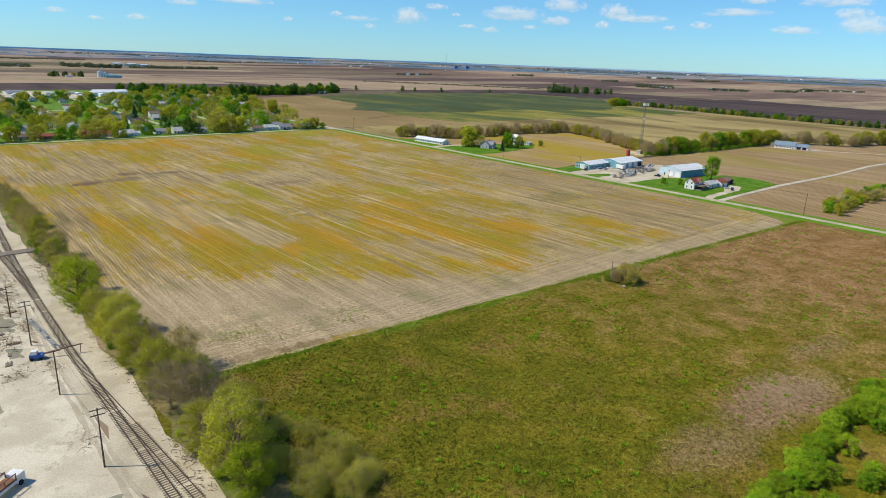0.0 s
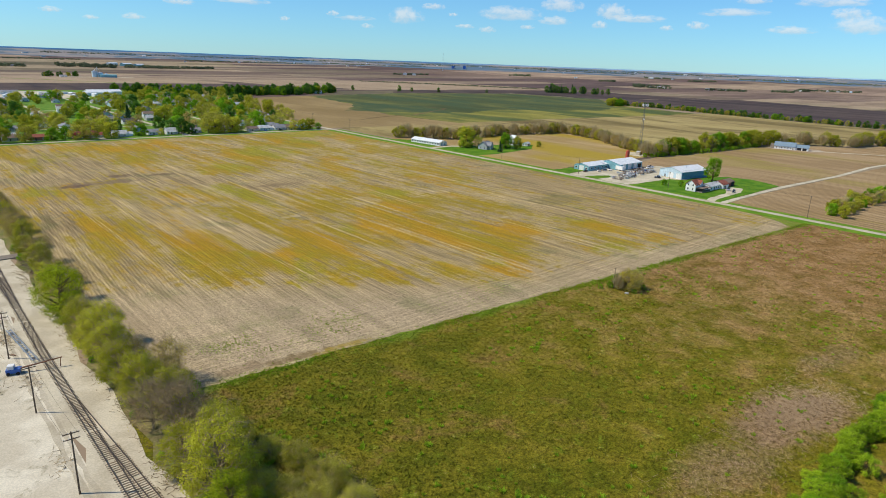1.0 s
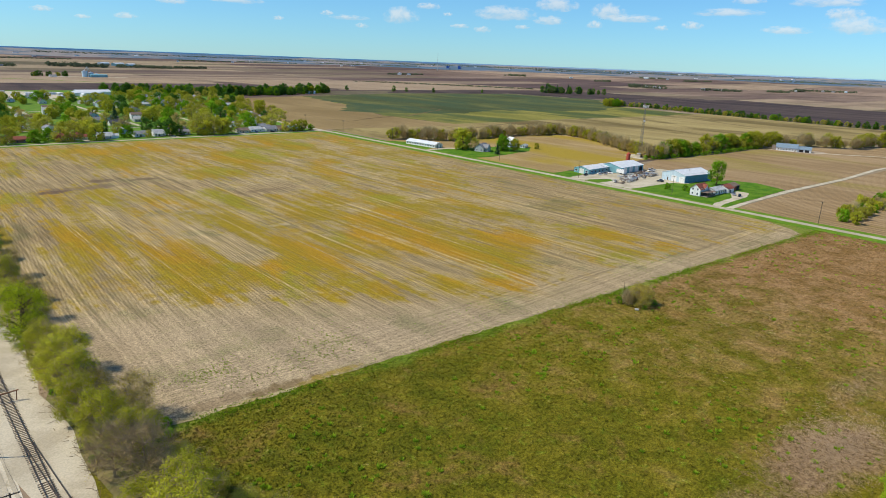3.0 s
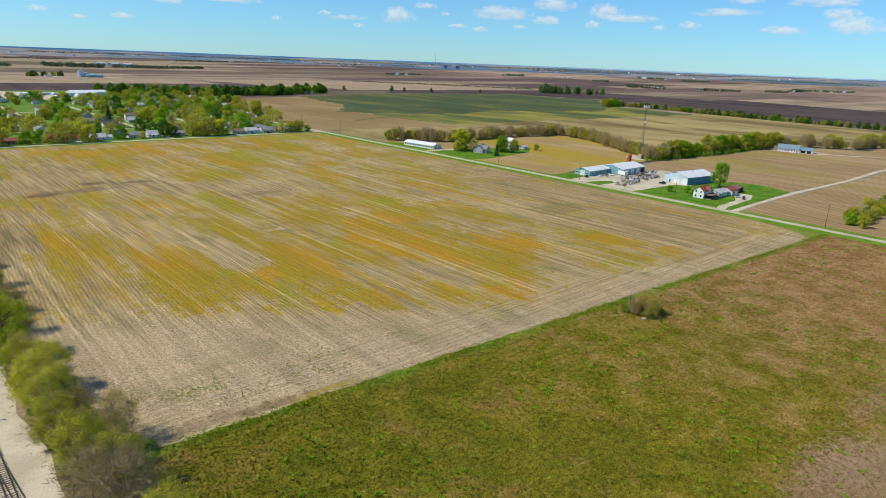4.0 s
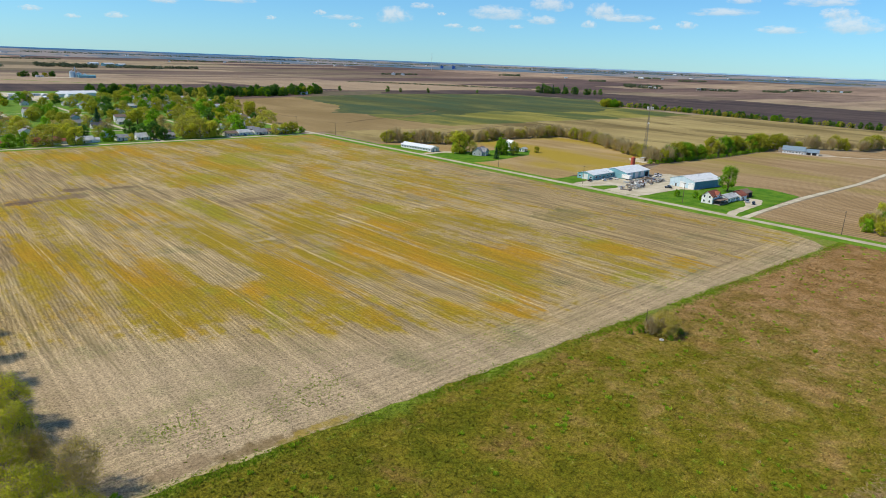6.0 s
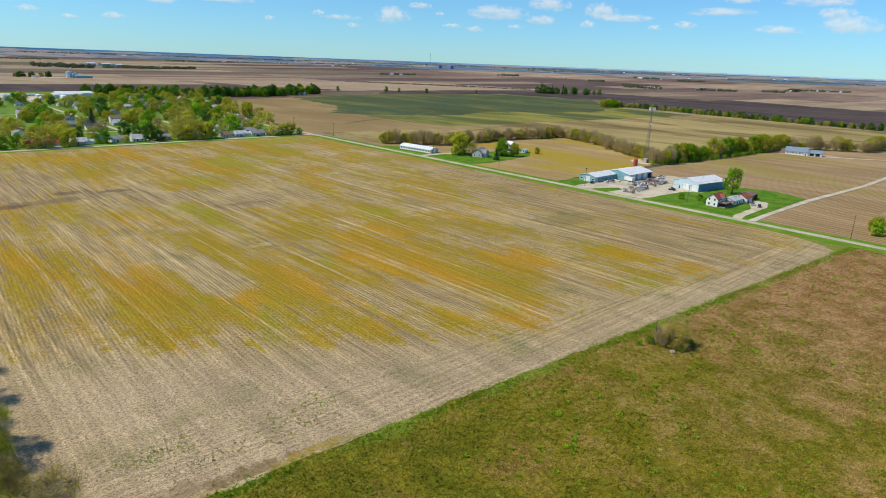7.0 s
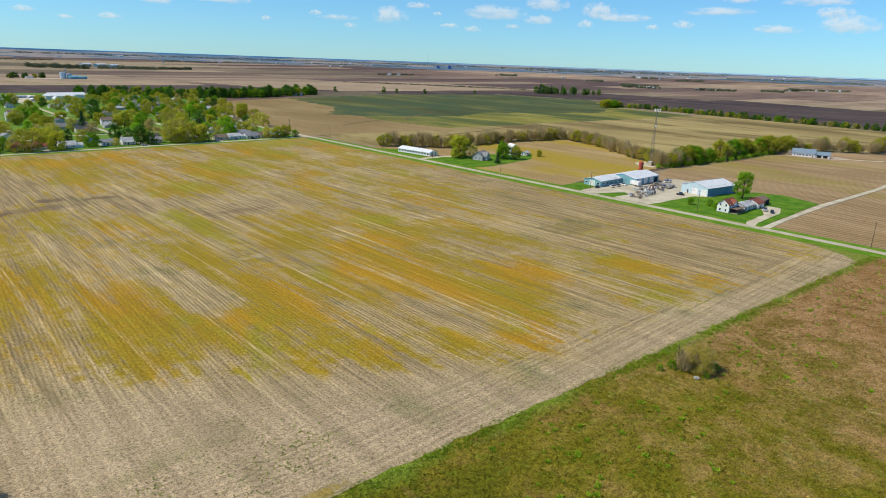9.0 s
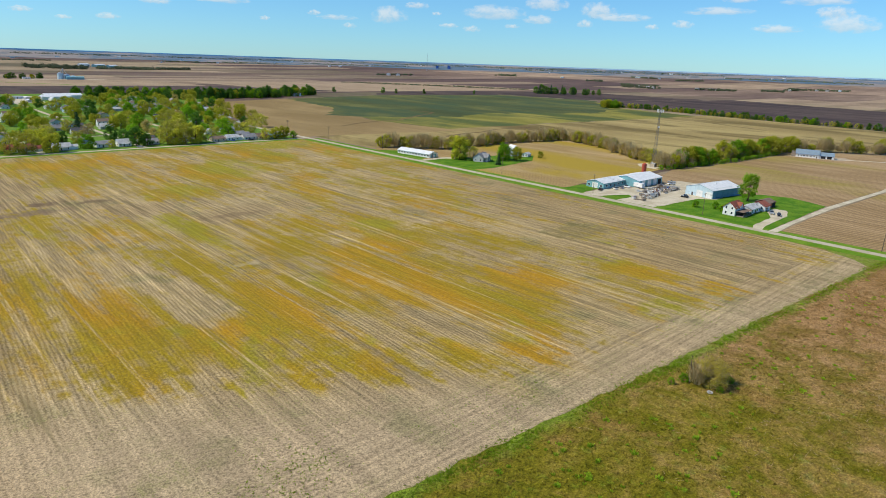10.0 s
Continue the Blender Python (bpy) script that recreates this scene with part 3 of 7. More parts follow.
def ribbon(points, width, z, wobble=0.0, seed=1):
    """The ring of a strip along plan points."""
    rng = random.Random(seed)
    left, right = [], []
    for i, p in enumerate(points):
        a = Vector(points[max(i - 1, 0)])
        b = Vector(points[min(i + 1, len(points) - 1)])
        d = (b - a).normalized()
        n = Vector((-d.y, d.x))
        w = width / 2
        q = Vector(p)
        left.append(tuple(q + n * (w + rng.uniform(-wobble, wobble))))
        right.append(tuple(q - n * (w + rng.uniform(-wobble, wobble))))
    return right + left[::-1]


def strip(name, points, width, z, material, label, category, wobble=0.0, seed=1):
    """A thin strip of ground cover along plan points, built length by length."""
    ring = ribbon(points, width, z, wobble, seed)
    n = len(points)
    g = Geo()
    g.v = [(x, y, z) for x, y in ring] + [(x, y, z - 0.2) for x, y in ring]
    m = 2 * n
    for i in range(n - 1):
        a, b, c, d = i, i + 1, m - 2 - i, m - 1 - i
        g.f += [(a, b, c, d), (a + m, b + m, b, a), (c + m, d + m, d, c)]
    return tagged(g.part(name, material), label, category, "", "structure")


def rise(x, y):
    """The lie of the land: level near by, lifting gently towards the far horizon."""
    d = math.hypot(x - 23, y - 30)
    return 0.0 if d < 2200 else 52.0 * ((d - 2200) / 2650) ** 2


def seen_at(dist, bearing):
    """A place on the lifted far land that appears at a true distance, along a bearing clockwise from +y."""
    lo, hi = 200.0, 4850.0
    for _ in range(50):
        m = (lo + hi) / 2
        z = 0.0 if m < 2200 else 52.0 * ((m - 2200) / 2650) ** 2
        if (75 - z) / m > 75 / dist:
            lo = m
        else:
            hi = m
    return 23 + m * math.sin(radians(bearing)), 30 + m * math.cos(radians(bearing))

# ---- the land ----
def build_ground():
    """One sheet from under the camera to the horizon."""
    radii = [0, 40, 100, 200, 400, 800, 1300, 1800] + [2200 + 110 * i for i in range(25)]
    n = 120
    v, f = [(23, 30, 0)], []
    for r in radii[1:]:
        for i in range(n):
            a = 2 * math.pi * i / n
            x, y = 23 + r * math.sin(a), 30 + r * math.cos(a)
            v.append((x, y, rise(x, y)))
    for i in range(n):
        f.append((0, 1 + (i + 1) % n, 1 + i))
    for k in range(len(radii) - 2):
        o = 1 + k * n
        for i in range(n):
            j = (i + 1) % n
            f.append((o + i, o + j, o + n + j, o + n + i))
    g = Geo()
    g.v, g.f = v, f
    tagged(g.part("ground", M_FARM), "wide flat farmland of brown and tan plots", "ground", "", "structure")


build_ground()


def field_edge(x):
    """The line between the stubble field and the meadow."""
    return 139.5 - 0.066 * (x - 55)


FIELD = [(51, field_edge(51))] + [(x, field_edge(x) + 0.3 * math.sin(x * 0.31) + 0.35 * math.sin(x * 0.83) + 0.25 * math.sin(x * 2.3)) for x in range(56, 342, 4)] + [(346, field_edge(346) + 1), (353, 128), (358, 140), (361.5, 160), (363.5, 590), (48, 589), (46, 400), (45.5, 330), (44.5, 250), (43.5, 212), (45, 190), (45.5, 168), (47, 152)]
MEADOW = [(22, -120), (371, -120), (371, 165)] + [(363, 165), (352, 140), (346, 126)] + [(344 - 8 * i, field_edge(344 - 8 * i) + 2) for i in range(0, 37)] + [(30, 142)]
sheet("meadow", MEADOW, 0.03, M_MEADOW, "rough olive-green meadow with russet dead grass", "meadow")
sheet("stubble_field", FIELD, 0.06, M_STUBBLE, "pale stubble field streaked with orange and olive weeds", "field")
# dry rim of bent straw along the field
strip("grass_margin", [(x, field_edge(x) + 0.1 + 0.3 * math.sin(x * 0.31)) for x in range(52, 82, 2)], 1.0, 0.09, M_DRYGRASS, "dry straw-coloured strip of grass along the field", "grass strip", 0.5, 4)
# roads and verges
sheet("verge", [(361, 40), (368.3, 40), (368.3, 590), (361, 590)], 0.08, M_VERGE, "bright green grass verge beside the road", "verge")
sheet("verge", [(373.7, 40), (379, 40), (379, 590), (373.7, 590)], 0.08, M_VERGE, "bright green grass verge beside the road", "verge")
sheet("road", [(368.6, -120), (373.6, -120), (373.6, 590), (373.0, 598), (368.6, 600)], 0.12, M_ROAD, "pale worn country road running past the field", "road")
sheet("road", [(-200, 595.4), (368.2, 595.4), (368.2, 601), (-200, 600.4)], 0.12, M_ROAD, "pale narrow street along the edge of town", "road")
sheet("verge", [(-200, 589.5), (362, 589.5), (362, 595.2), (-200, 595.2)], 0.07, M_VERGE, "green grass verge between street and field", "verge")
sheet("road", [(368.4, 600.2), (374, 598), (374, 1000), (369, 1000)], 0.10, M_ROAD, "pale country road running north past the town", "road")
# land east of the road
sheet("ochre_field", rough([(379, 292), (400, 302), (470, 300), (519, 303), (557, 364), (590, 420), (596, 461), (546, 474), (440, 473), (386, 508), (379, 500)], 1.5, 8), 0.05, M_OCHRE, "ochre stubble field beside the farmhouse", "field")
sheet("tilled_field", [(430, 236), (466, 210), (468, 172.4), (560, 167.3), (700, 163), (980, 120), (980, 210), (800, 215), (735, 280), (612, 284), (512, 296), (470, 284)], 0.05, M_TILLED, "tilled brown field with long furrows", "field")
sheet("tilled_field", [(379, 60), (980, 20), (980, 112), (700, 157.5), (560, 162.6), (430, 167.6), (379, 166.8)], 0.05, M_TILLED, "tilled brown field south of the gravel lane", "field")
sheet("tan_field", rough([(384, 512), (450, 478), (545, 482), (610, 466), (600, 420), (570, 370), (540, 312), (620, 300), (740, 296), (800, 236), (1120, 240), (1140, 560), (700, 590), (384, 606)], 3, 24), 0.04, M_TAN, "tan field with faint darker bands", "field")
sheet("crop_field", rough([(560, 578), (700, 594), (1100, 560), (1135, 740), (1290, 900), (1240, 1120), (900, 1170), (640, 1110), (600, 900), (540, 720)], 3, 16), 0.035, M_GREENCROP, "wide field of patchy young green crop", "field")
# far half of the crop: a cloud's shadow is put into the green
M_CLOUDSHADE_CROP = soil("cloud_shaded_crop", (0.060, 0.075, 0.026), (0.150, 0.150, 0.045), 128, 0, 90, tint=(0.060, 0.090, 0.040), tint_at=(0.42, 0.6))
sheet("crop_field", rough([(522, 800), (600, 742), (697, 712), (780, 742), (900, 690), (985, 672), (1125, 742), (1288, 902), (1238, 1118), (900, 1168), (642, 1112), (602, 900)], 9, 14, 8), 0.055, M_CLOUDSHADE_CROP, "far half of the crop field, darkened by painted cloud shadow", "field")
sheet("brown_field", rough([(375, 603), (384, 607), (560, 578), (540, 720), (600, 900), (640, 1110), (470, 1062), (374, 760)], 3, 25), 0.045, M_BROWNSOIL, "bare brown field beside the town", "field")
# the darkest sheets here paint cloud shadow onto the far fields
sheet("cloud_shaded_field", rough([(1165, 760), (1172, 300), (1700, 300), (1800, 800), (1330, 900)], 12, 40), 0.03, M_CLOUDSHADE_SOIL, "wide field darkened by painted cloud shadow", "field")
sheet("pale_field", rough([(1172, -200), (2000, -200), (2050, 290), (1172, 292)], 8, 50), 0.03, M_BROWNSOIL, "pale bare field beyond the hedge", "field")
sheet("cloud_shaded_field", rough([(900, 1185), (1240, 1135), (1310, 920), (1700, 830), (1650, 1150), (1300, 1280), (1000, 1290)], 12, 40), 0.028, M_CLOUDSHADE_SOIL, "strip of tilled soil darkened by painted cloud shadow", "field")
sheet("cloud_shaded_field", rough([(70, 1330), (480, 1330), (900, 1330), (700, 1560), (60, 1560)], 12, 40), 0.028, M_CLOUDSHADE_SOIL, "tilled field behind the town darkened by painted cloud shadow", "field")
sheet("pale_field", rough([(800, 1310), (1650, 1290), (1500, 1750), (720, 1800)], 8, 50), 0.026, M_PALESOIL, "pale bare field behind the crop", "field")
sheet("pale_field", rough([(60, 1570), (690, 1570), (640, 1860), (60, 1860)], 8, 50), 0.026, M_PALESOIL, "pale tilled field behind the town", "field")
M_DITCH = soil("ditch_soil", (0.13, 0.085, 0.04), (0.20, 0.14, 0.06), 0, 0, 8)
for line in ([(462, 674), (522, 704), (566, 706), (634, 741), (704, 786), (690, 830)], [(504, 544), (572, 560), (634, 572), (690, 566)]):
    pts = [tuple(Vector(a).lerp(Vector(b), i / 8)) for a, b in zip(line, line[1:]) for i in range(8)]
    strip("ditch", [(x + 2 * math.sin(i * 0.9), y + 2 * math.sin(i * 0.6)) for i, (x, y) in enumerate(pts)], 4.5, 0.075, M_DITCH, "dark winding drainage ditch through the fields", "ditch", 1.2, 6)
# farmyards
sheet("lawn", rough([(374.4, 283), (398, 285), (406, 292), (398, 300), (379, 300)], 0.7, 5), 0.10, M_LAWN, "mown bright green lawn beside the workshop", "lawn")
sheet("lawn", rough([(377, 233), (421, 231), (440, 224), (470, 212), (476, 196), (466, 173), (430, 172.3), (377, 171.5)], 0.7, 5), 0.10, M_LAWN, "mown bright green lawn round the white house", "lawn")
sheet("lawn", rough([(374.6, 270), (385, 267), (394, 262), (390, 257), (374.6, 258)], 0.7, 5), 0.15, M_LAWN, "small green grass island beside the gravel yard", "lawn")
sheet("lawn", rough([(379, 380), (398, 378), (452, 386), (476, 404), (460, 420), (418, 424), (400, 436), (379, 437)], 0.7, 5), 0.10, M_LAWN, "mown bright green lawn round the farmhouse", "lawn")
sheet("lawn", rough([(379, 440), (384, 440), (400, 444), (396, 482), (379, 500)], 0.7, 5), 0.10, M_LAWN, "green grass round the long white shed", "lawn")
sheet("gravel_yard", rough([(374.2, 282), (398, 283), (432, 268), (470, 268), (476, 236), (460, 222), (428, 222), (421, 230), (374.2, 234)], 0.8, 5), 0.13, M_GRAVEL, "pale gravel yard round the workshops", "yard")
sheet("gravel_drive", rough([(373.4, 178.5), (379, 180.5), (406, 182), (419, 189), (431, 190), (432, 183), (418, 177.6), (384, 176.2), (373.4, 174)], 0.4, 4), 0.14, M_GRAVEL, "pale gravel drive to the white house", "driveway")
sheet("gravel_lane", ribbon([(374.2, 169), (400, 170), (465, 170), (559, 165), (640, 166), (700, 160), (780, 138)], 3.4, 0, 0.3, 2), 0.125, M_GRAVEL, "pale gravel lane across the tilled fields", "lane")
sheet("gravel_drive", ribbon([(714, 240), (724, 222), (745, 195), (775, 150)], 4.0, 0, 0.3, 3), 0.12, M_GRAVEL, "pale dirt track to the new house", "driveway")
sheet("bare_yard", rough([(696, 276), (724, 272), (732, 236), (722, 226), (702, 236)], 1.5, 6), 0.11, M_DIRT, "bare dirt round the new house", "yard")
sheet("gravel_drive", [(374.2, 431), (374.2, 436), (400, 437), (410, 428), (408, 424), (396, 431)], 0.13, M_GRAVEL, "short pale drive to the farmhouse", "driveway")
sheet("gravel_pad", rough([(505, 306), (532, 308), (536, 326), (516, 328), (506, 320)], 0.6, 4), 0.12, M_GRAVEL, "pale gravel pad under the radio mast", "pad")
# town ground
sheet("town_ground", [(-200, 601.2), (362, 601.8), (376, 760), (455, 1050), (560, 1180), (480, 1310), (-200, 1310)], 0.05, M_TOWNGRASS, "green lawns between the houses of the town", "grass")
for i, (x0, y0, x1, y1) in enumerate(((150, 602, 152, 1180), (222, 602, 224, 1150), (285, 602, 288, 800))):
    sheet("street", ribbon([(x0, y0), (x1, y1)], 4.6, 0), 0.11, M_ROAD, "pale town street between lawns", "street")
for y0 in (690, 890):
    sheet("street", ribbon([(-100, y0), (368 + (y0 - 690) * 0.12, y0 + 4)], 4.6, 0), 0.10, M_ROAD, "pale town street between lawns", "street")
sheet("lot", [(70, 1112), (262, 1112), (270, 1250), (200, 1290), (70, 1295)], 0.12, M_GRAVEL, "pale gravel lot at the edge of town", "lot")
# railway side
sheet("limestone_yard", rough([(-60, 40), (24, 40), (25, 200), (26, 330), (-60, 420)], 0.5, 10), 0.05, M_LIME, "bright limestone yard beside the railway", "yard")
sheet("ballast_bed", [*[(24 - 1.5 * math.sin(i * 1.7) - 0.8 * math.sin(i * 4.1), 420 - 10 * i) for i in range(39)], *[(35.0 + 0.9 * math.sin(i * 1.3) + 0.6 * math.sin(i * 3.7), 40 + 10 * i) for i in range(39)]], 0.09, M_BALLAST, "pale ballast bed under the rails", "ballast")
sheet("scrub_ground", [*[(34.6 + 1.2 * math.sin(i * 2.1) + 0.7 * math.sin(i * 5.3), 420 - 8 * i) for i in range(48)], (44, 40), (46, 90), (48, 120), (50, 138), (50, 141), (47.5, 152), (46, 168), (45.5, 190), (44, 212), (45, 250), (46, 330), (46.5, 420)], 0.07, M_SCRUB, "dry and green undergrowth below the row of trees", "undergrowth")


def far_ring():
    """The furthest fields and woods; the blue haze of distance is put into their colour."""
    t = Tree("hazed_far_fields")
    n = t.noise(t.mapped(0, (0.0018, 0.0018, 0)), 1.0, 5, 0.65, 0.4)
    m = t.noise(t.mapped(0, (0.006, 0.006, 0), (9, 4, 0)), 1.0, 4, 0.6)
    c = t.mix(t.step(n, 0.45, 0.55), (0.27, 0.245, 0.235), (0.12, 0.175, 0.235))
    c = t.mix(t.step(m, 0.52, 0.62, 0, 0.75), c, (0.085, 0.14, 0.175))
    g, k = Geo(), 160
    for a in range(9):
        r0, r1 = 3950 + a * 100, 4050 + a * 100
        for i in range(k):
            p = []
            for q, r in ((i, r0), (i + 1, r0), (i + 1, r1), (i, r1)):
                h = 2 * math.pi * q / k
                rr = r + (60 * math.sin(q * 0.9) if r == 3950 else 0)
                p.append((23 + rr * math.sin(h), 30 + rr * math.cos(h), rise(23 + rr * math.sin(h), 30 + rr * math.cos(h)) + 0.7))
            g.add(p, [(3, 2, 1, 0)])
    tagged(g.part("backdrop", t.done(c, 1.0, 0, 0)), "distant fields and woods below the horizon, coloured in blue haze", "distance", "", "structure")


far_ring()

# ---- trees and shrubs ----
def leaves(rng, blobs, count, size):
    """Leaf quads scattered over the shells of blobs (x, y, z, rx, rz), turned at random."""
    b = np.array(blobs)
    w = b[:, 3] ** 2 * b[:, 4]
    k = rng.choice(len(b), count, p=w / w.sum())
    d = rng.normal(size=(count, 3))
    d /= np.linalg.norm(d, axis=1)[:, None]
    r = rng.random(count) ** 0.38 * rng.uniform(0.75, 1.12, count)
    c = b[k, :3] + d * r[:, None] * np.stack([b[k, 3], b[k, 3], b[k, 4]], 1)
    face = d + rng.normal(size=(count, 3)) * 0.55 + np.array([0, 0, 0.45])
    u = np.cross(face, rng.normal(size=(count, 3)))
    u /= np.linalg.norm(u, axis=1)[:, None]
    v = np.cross(face, u)
    v /= np.linalg.norm(v, axis=1)[:, None]
    s = size * rng.uniform(0.5, 1.25, count)[:, None]
    q = np.stack([c - u * s * 0.5, c + v * s * 0.3, c + u * s * 0.5, c - v * s * 0.3], 1)
    return q.reshape(-1, 3), np.arange(count * 4).reshape(-1, 4)


def limb(g, a, b, r0, r1, rng, bend=0.12, n=4):
    """A bent, tapered limb in three lengths."""
    a, b = Vector(a), Vector(b)
    L = (b - a).length
    p = a
    for i in range(1, 4):
        q = a.lerp(b, i / 3)
        if i < 3:
            q = q + Vector(rng.normal(size=3)) * L * bend * 0.5
        g.tube(p, q, r0 + (r1 - r0) * (i - 1) / 3, r0 + (r1 - r0) * i / 3, n)
        p = q


def tree_meshes(name, seed, height, width, count, size, leaf, wood=None, low=0.22, blobs=16, twigs=0, lobed=0.5):
    """Trunk and crown of one broadleaved tree. low: where the crown begins; twigs: bare fine branches."""
    rng = np.random.default_rng(seed)
    wood = wood or M_BARK
    bl, g = [], Geo()
    top = height * 0.9
    limb(g, (0, 0, -0.3), (rng.normal() * 0.3, rng.normal() * 0.3, height * 0.45), height * 0.028, height * 0.018, rng, 0.05, 7)
    limb(g, (0, 0, height * 0.42), (rng.normal() * 0.6, rng.normal() * 0.6, top * 0.92), height * 0.018, height * 0.005, rng, 0.08, 5)
    for i in range(blobs):
        z = low + (0.9 - low) * ((i + rng.random()) / blobs)
        f = (z - low) / (0.95 - low)
        reach = width / 2 * math.sin(math.pi * min(0.97, 0.20 + 0.72 * f)) * rng.uniform(0.45, 0.85)
        a = i * 2.4 + rng.uniform(-0.5, 0.5)
        r = width * rng.uniform(0.16, 0.25) * (1.1 - lobed * 0.3)
        c = (math.cos(a) * reach, math.sin(a) * reach, z * height)
        bl.append((*c, r, r * rng.uniform(0.7, 1.0)))
        z0 = max(height * 0.15, c[2] - reach * rng.uniform(0.5, 0.9))
        limb(g, (0, 0, min(z0, top * 0.8)), c, height * 0.010, height * 0.003, rng)
        for k in range(twigs):
            d = Vector(rng.normal(size=3))
            d.z = abs(d.z) * 0.8
            d.normalize()
            e = Vector(c) + d * r * rng.uniform(0.8, 1.5)
            m = Vector(c).lerp(e, rng.uniform(0.3, 0.6)) + Vector(rng.normal(size=3)) * 0.15
            g.tube(c, m, height * 0.0030, height * 0.0022, 3)
            g.tube(m, e, height * 0.0022, height * 0.0008, 3)
            for j in range(2):
                h = e + Vector(rng.normal(size=3)) * r * 0.35
                g.tube(m, h, height * 0.0016, height * 0.0007, 3)
    bl.append((0, 0, height * 0.80, width * 0.17, height * 0.12))
    v, f = leaves(rng, bl, count, size)
    v[:, 2] = np.maximum(v[:, 2], 0.1)
    tm = g.mesh(name + "_trunk")
    tm.materials.append(wood)
    return tm, cloud_mesh(name + "_crown", v, f, leaf)


def conifer_meshes(name, seed, height, width, count, size):
    """Trunk and tiered, ragged needles of a spruce."""
    rng = np.random.default_rng(seed)
    g = Geo().tube((0, 0, -0.3), (0, 0, height * 0.95), height * 0.02, 0.03, 6)
    z = rng.random(count) ** 1.4
    tier = np.floor(z * 9) / 9
    r = (1 - z) * width / 2 * (0.75 + 0.5 * ((z - tier) * 9 < 0.5)) * rng.random(count) ** 0.4
    a = rng.random(count) * 2 * np.pi
    c = np.stack([r * np.cos(a), r * np.sin(a), height * (0.07 + 0.93 * z) - r * 0.25], 1)
    u = np.stack([np.cos(a), np.sin(a), -0.45 + rng.normal(size=count) * 0.3], 1)
    v = np.stack([-np.sin(a), np.cos(a), rng.normal(size=count) * 0.4], 1)
    s = size * rng.uniform(0.6, 1.3, count)[:, None]
    q = np.stack([c - u * s * 0.5, c + v * s * 0.3, c + u * s * 0.6, c - v * s * 0.3], 1)
    tm = g.mesh(name + "_trunk")
    tm.materials.append(M_BARK)
    return tm, cloud_mesh(name + "_crown", q.reshape(-1, 3), np.arange(count * 4).reshape(-1, 4), M_NEEDLE)


def twiggy_meshes(name, seed, height, width, count=420):
    """Trunk and crown of a tree still bare: a fan of long upright twigs with a few buds."""
    rng = np.random.default_rng(seed)
    g = Geo().tube((0, 0, -0.3), (0, 0, height * 0.7), height * 0.02, 0.05, 5)
    a = rng.random(count) * 2 * np.pi
    r = width / 2 * rng.random(count) ** 0.6
    z = height * (0.12 + 0.55 * rng.random(count))
    c = np.stack([r * np.cos(a) * 0.75, r * np.sin(a) * 0.75, z], 1)
    u = np.stack([np.cos(a) * r / width, np.sin(a) * r / width, 0.8 + rng.random(count) * 0.4], 1) + rng.normal(size=(count, 3)) * 0.22
    u /= np.linalg.norm(u, axis=1)[:, None]
    w = np.stack([-np.sin(a), np.cos(a), np.zeros(count)], 1) + rng.normal(size=(count, 3)) * 0.3
    L, h = (height * rng.uniform(0.16, 0.36, count))[:, None], rng.uniform(0.05, 0.11, count)[:, None]
    q = np.stack([c - w * h, c + w * h, c + u * L + w * h * 0.3, c + u * L - w * h * 0.3], 1)
    tm = g.mesh(name + "_trunk")
    tm.materials.append(M_TWIG)
    return tm, cloud_mesh(name + "_crown", q.reshape(-1, 3), np.arange(count * 4).reshape(-1, 4), M_BUDTWIG)


def plant(meshes, x, y, scale=1.0, turn=0.0, name="tree", label="", category="tree", group="", sink=0.0, tall=1.0):
    tm, cm = meshes
    r = root(name, Matrix.Translation((x, y, rise(x, y) - sink)) @ Matrix.Rotation(turn, 4, 'Z') @ Matrix.Diagonal((scale, scale, scale * tall, 1)), label, category, group)
    t = new("trunk", tm)
    t.parent = r
    c = new("crown", cm)
    c.parent = r
    return r


R = random.Random(5)
# close to the camera: the row between railway and field
NEAR = {
    "lime": [tree_meshes("lime_tree", 11 + i, 11, 11, 12500, 0.25, M_LEAF_LIME, M_TWIG, 0.10, 40, 5, 1.6) for i in range(3)],
    "green": [tree_meshes("green_tree", 31 + i, 11, 10.5, 12500, 0.26, M_SPRING, None, 0.08, 40, 2, 1.6) for i in range(2)],
    "olive": [tree_meshes("budding_tree", 51 + i, 10, 10, 6500, 0.22, M_LEAF_OLIVE, M_TWIG, 0.16, 22, 16) for i in range(2)],
    "bare": [tree_meshes("bare_tree", 71 + i, 10, 9, 900, 0.2, M_LEAF_OLIVE, M_TWIG, 0.2, 24, 26) for i in range(1)],
    "gold": [tree_meshes("gold_shrub", 96 + i, 5.2, 8, 6500, 0.22, M_GOLD, M_TWIG, 0.05, 20, 10) for i in range(2)],
    "shrub": [tree_meshes("shrub", 81 + i, 4.5, 6, 5200, 0.21, M_SHRUB, None, 0.08, 26, 4, 1.6) for i in range(2)],
    "gshrub": [tree_meshes("green_shrub", 91 + i, 4.5, 6, 5200, 0.21, M_LEAF_GREEN, None, 0.05, 26, 2, 1.6) for i in range(2)],
}
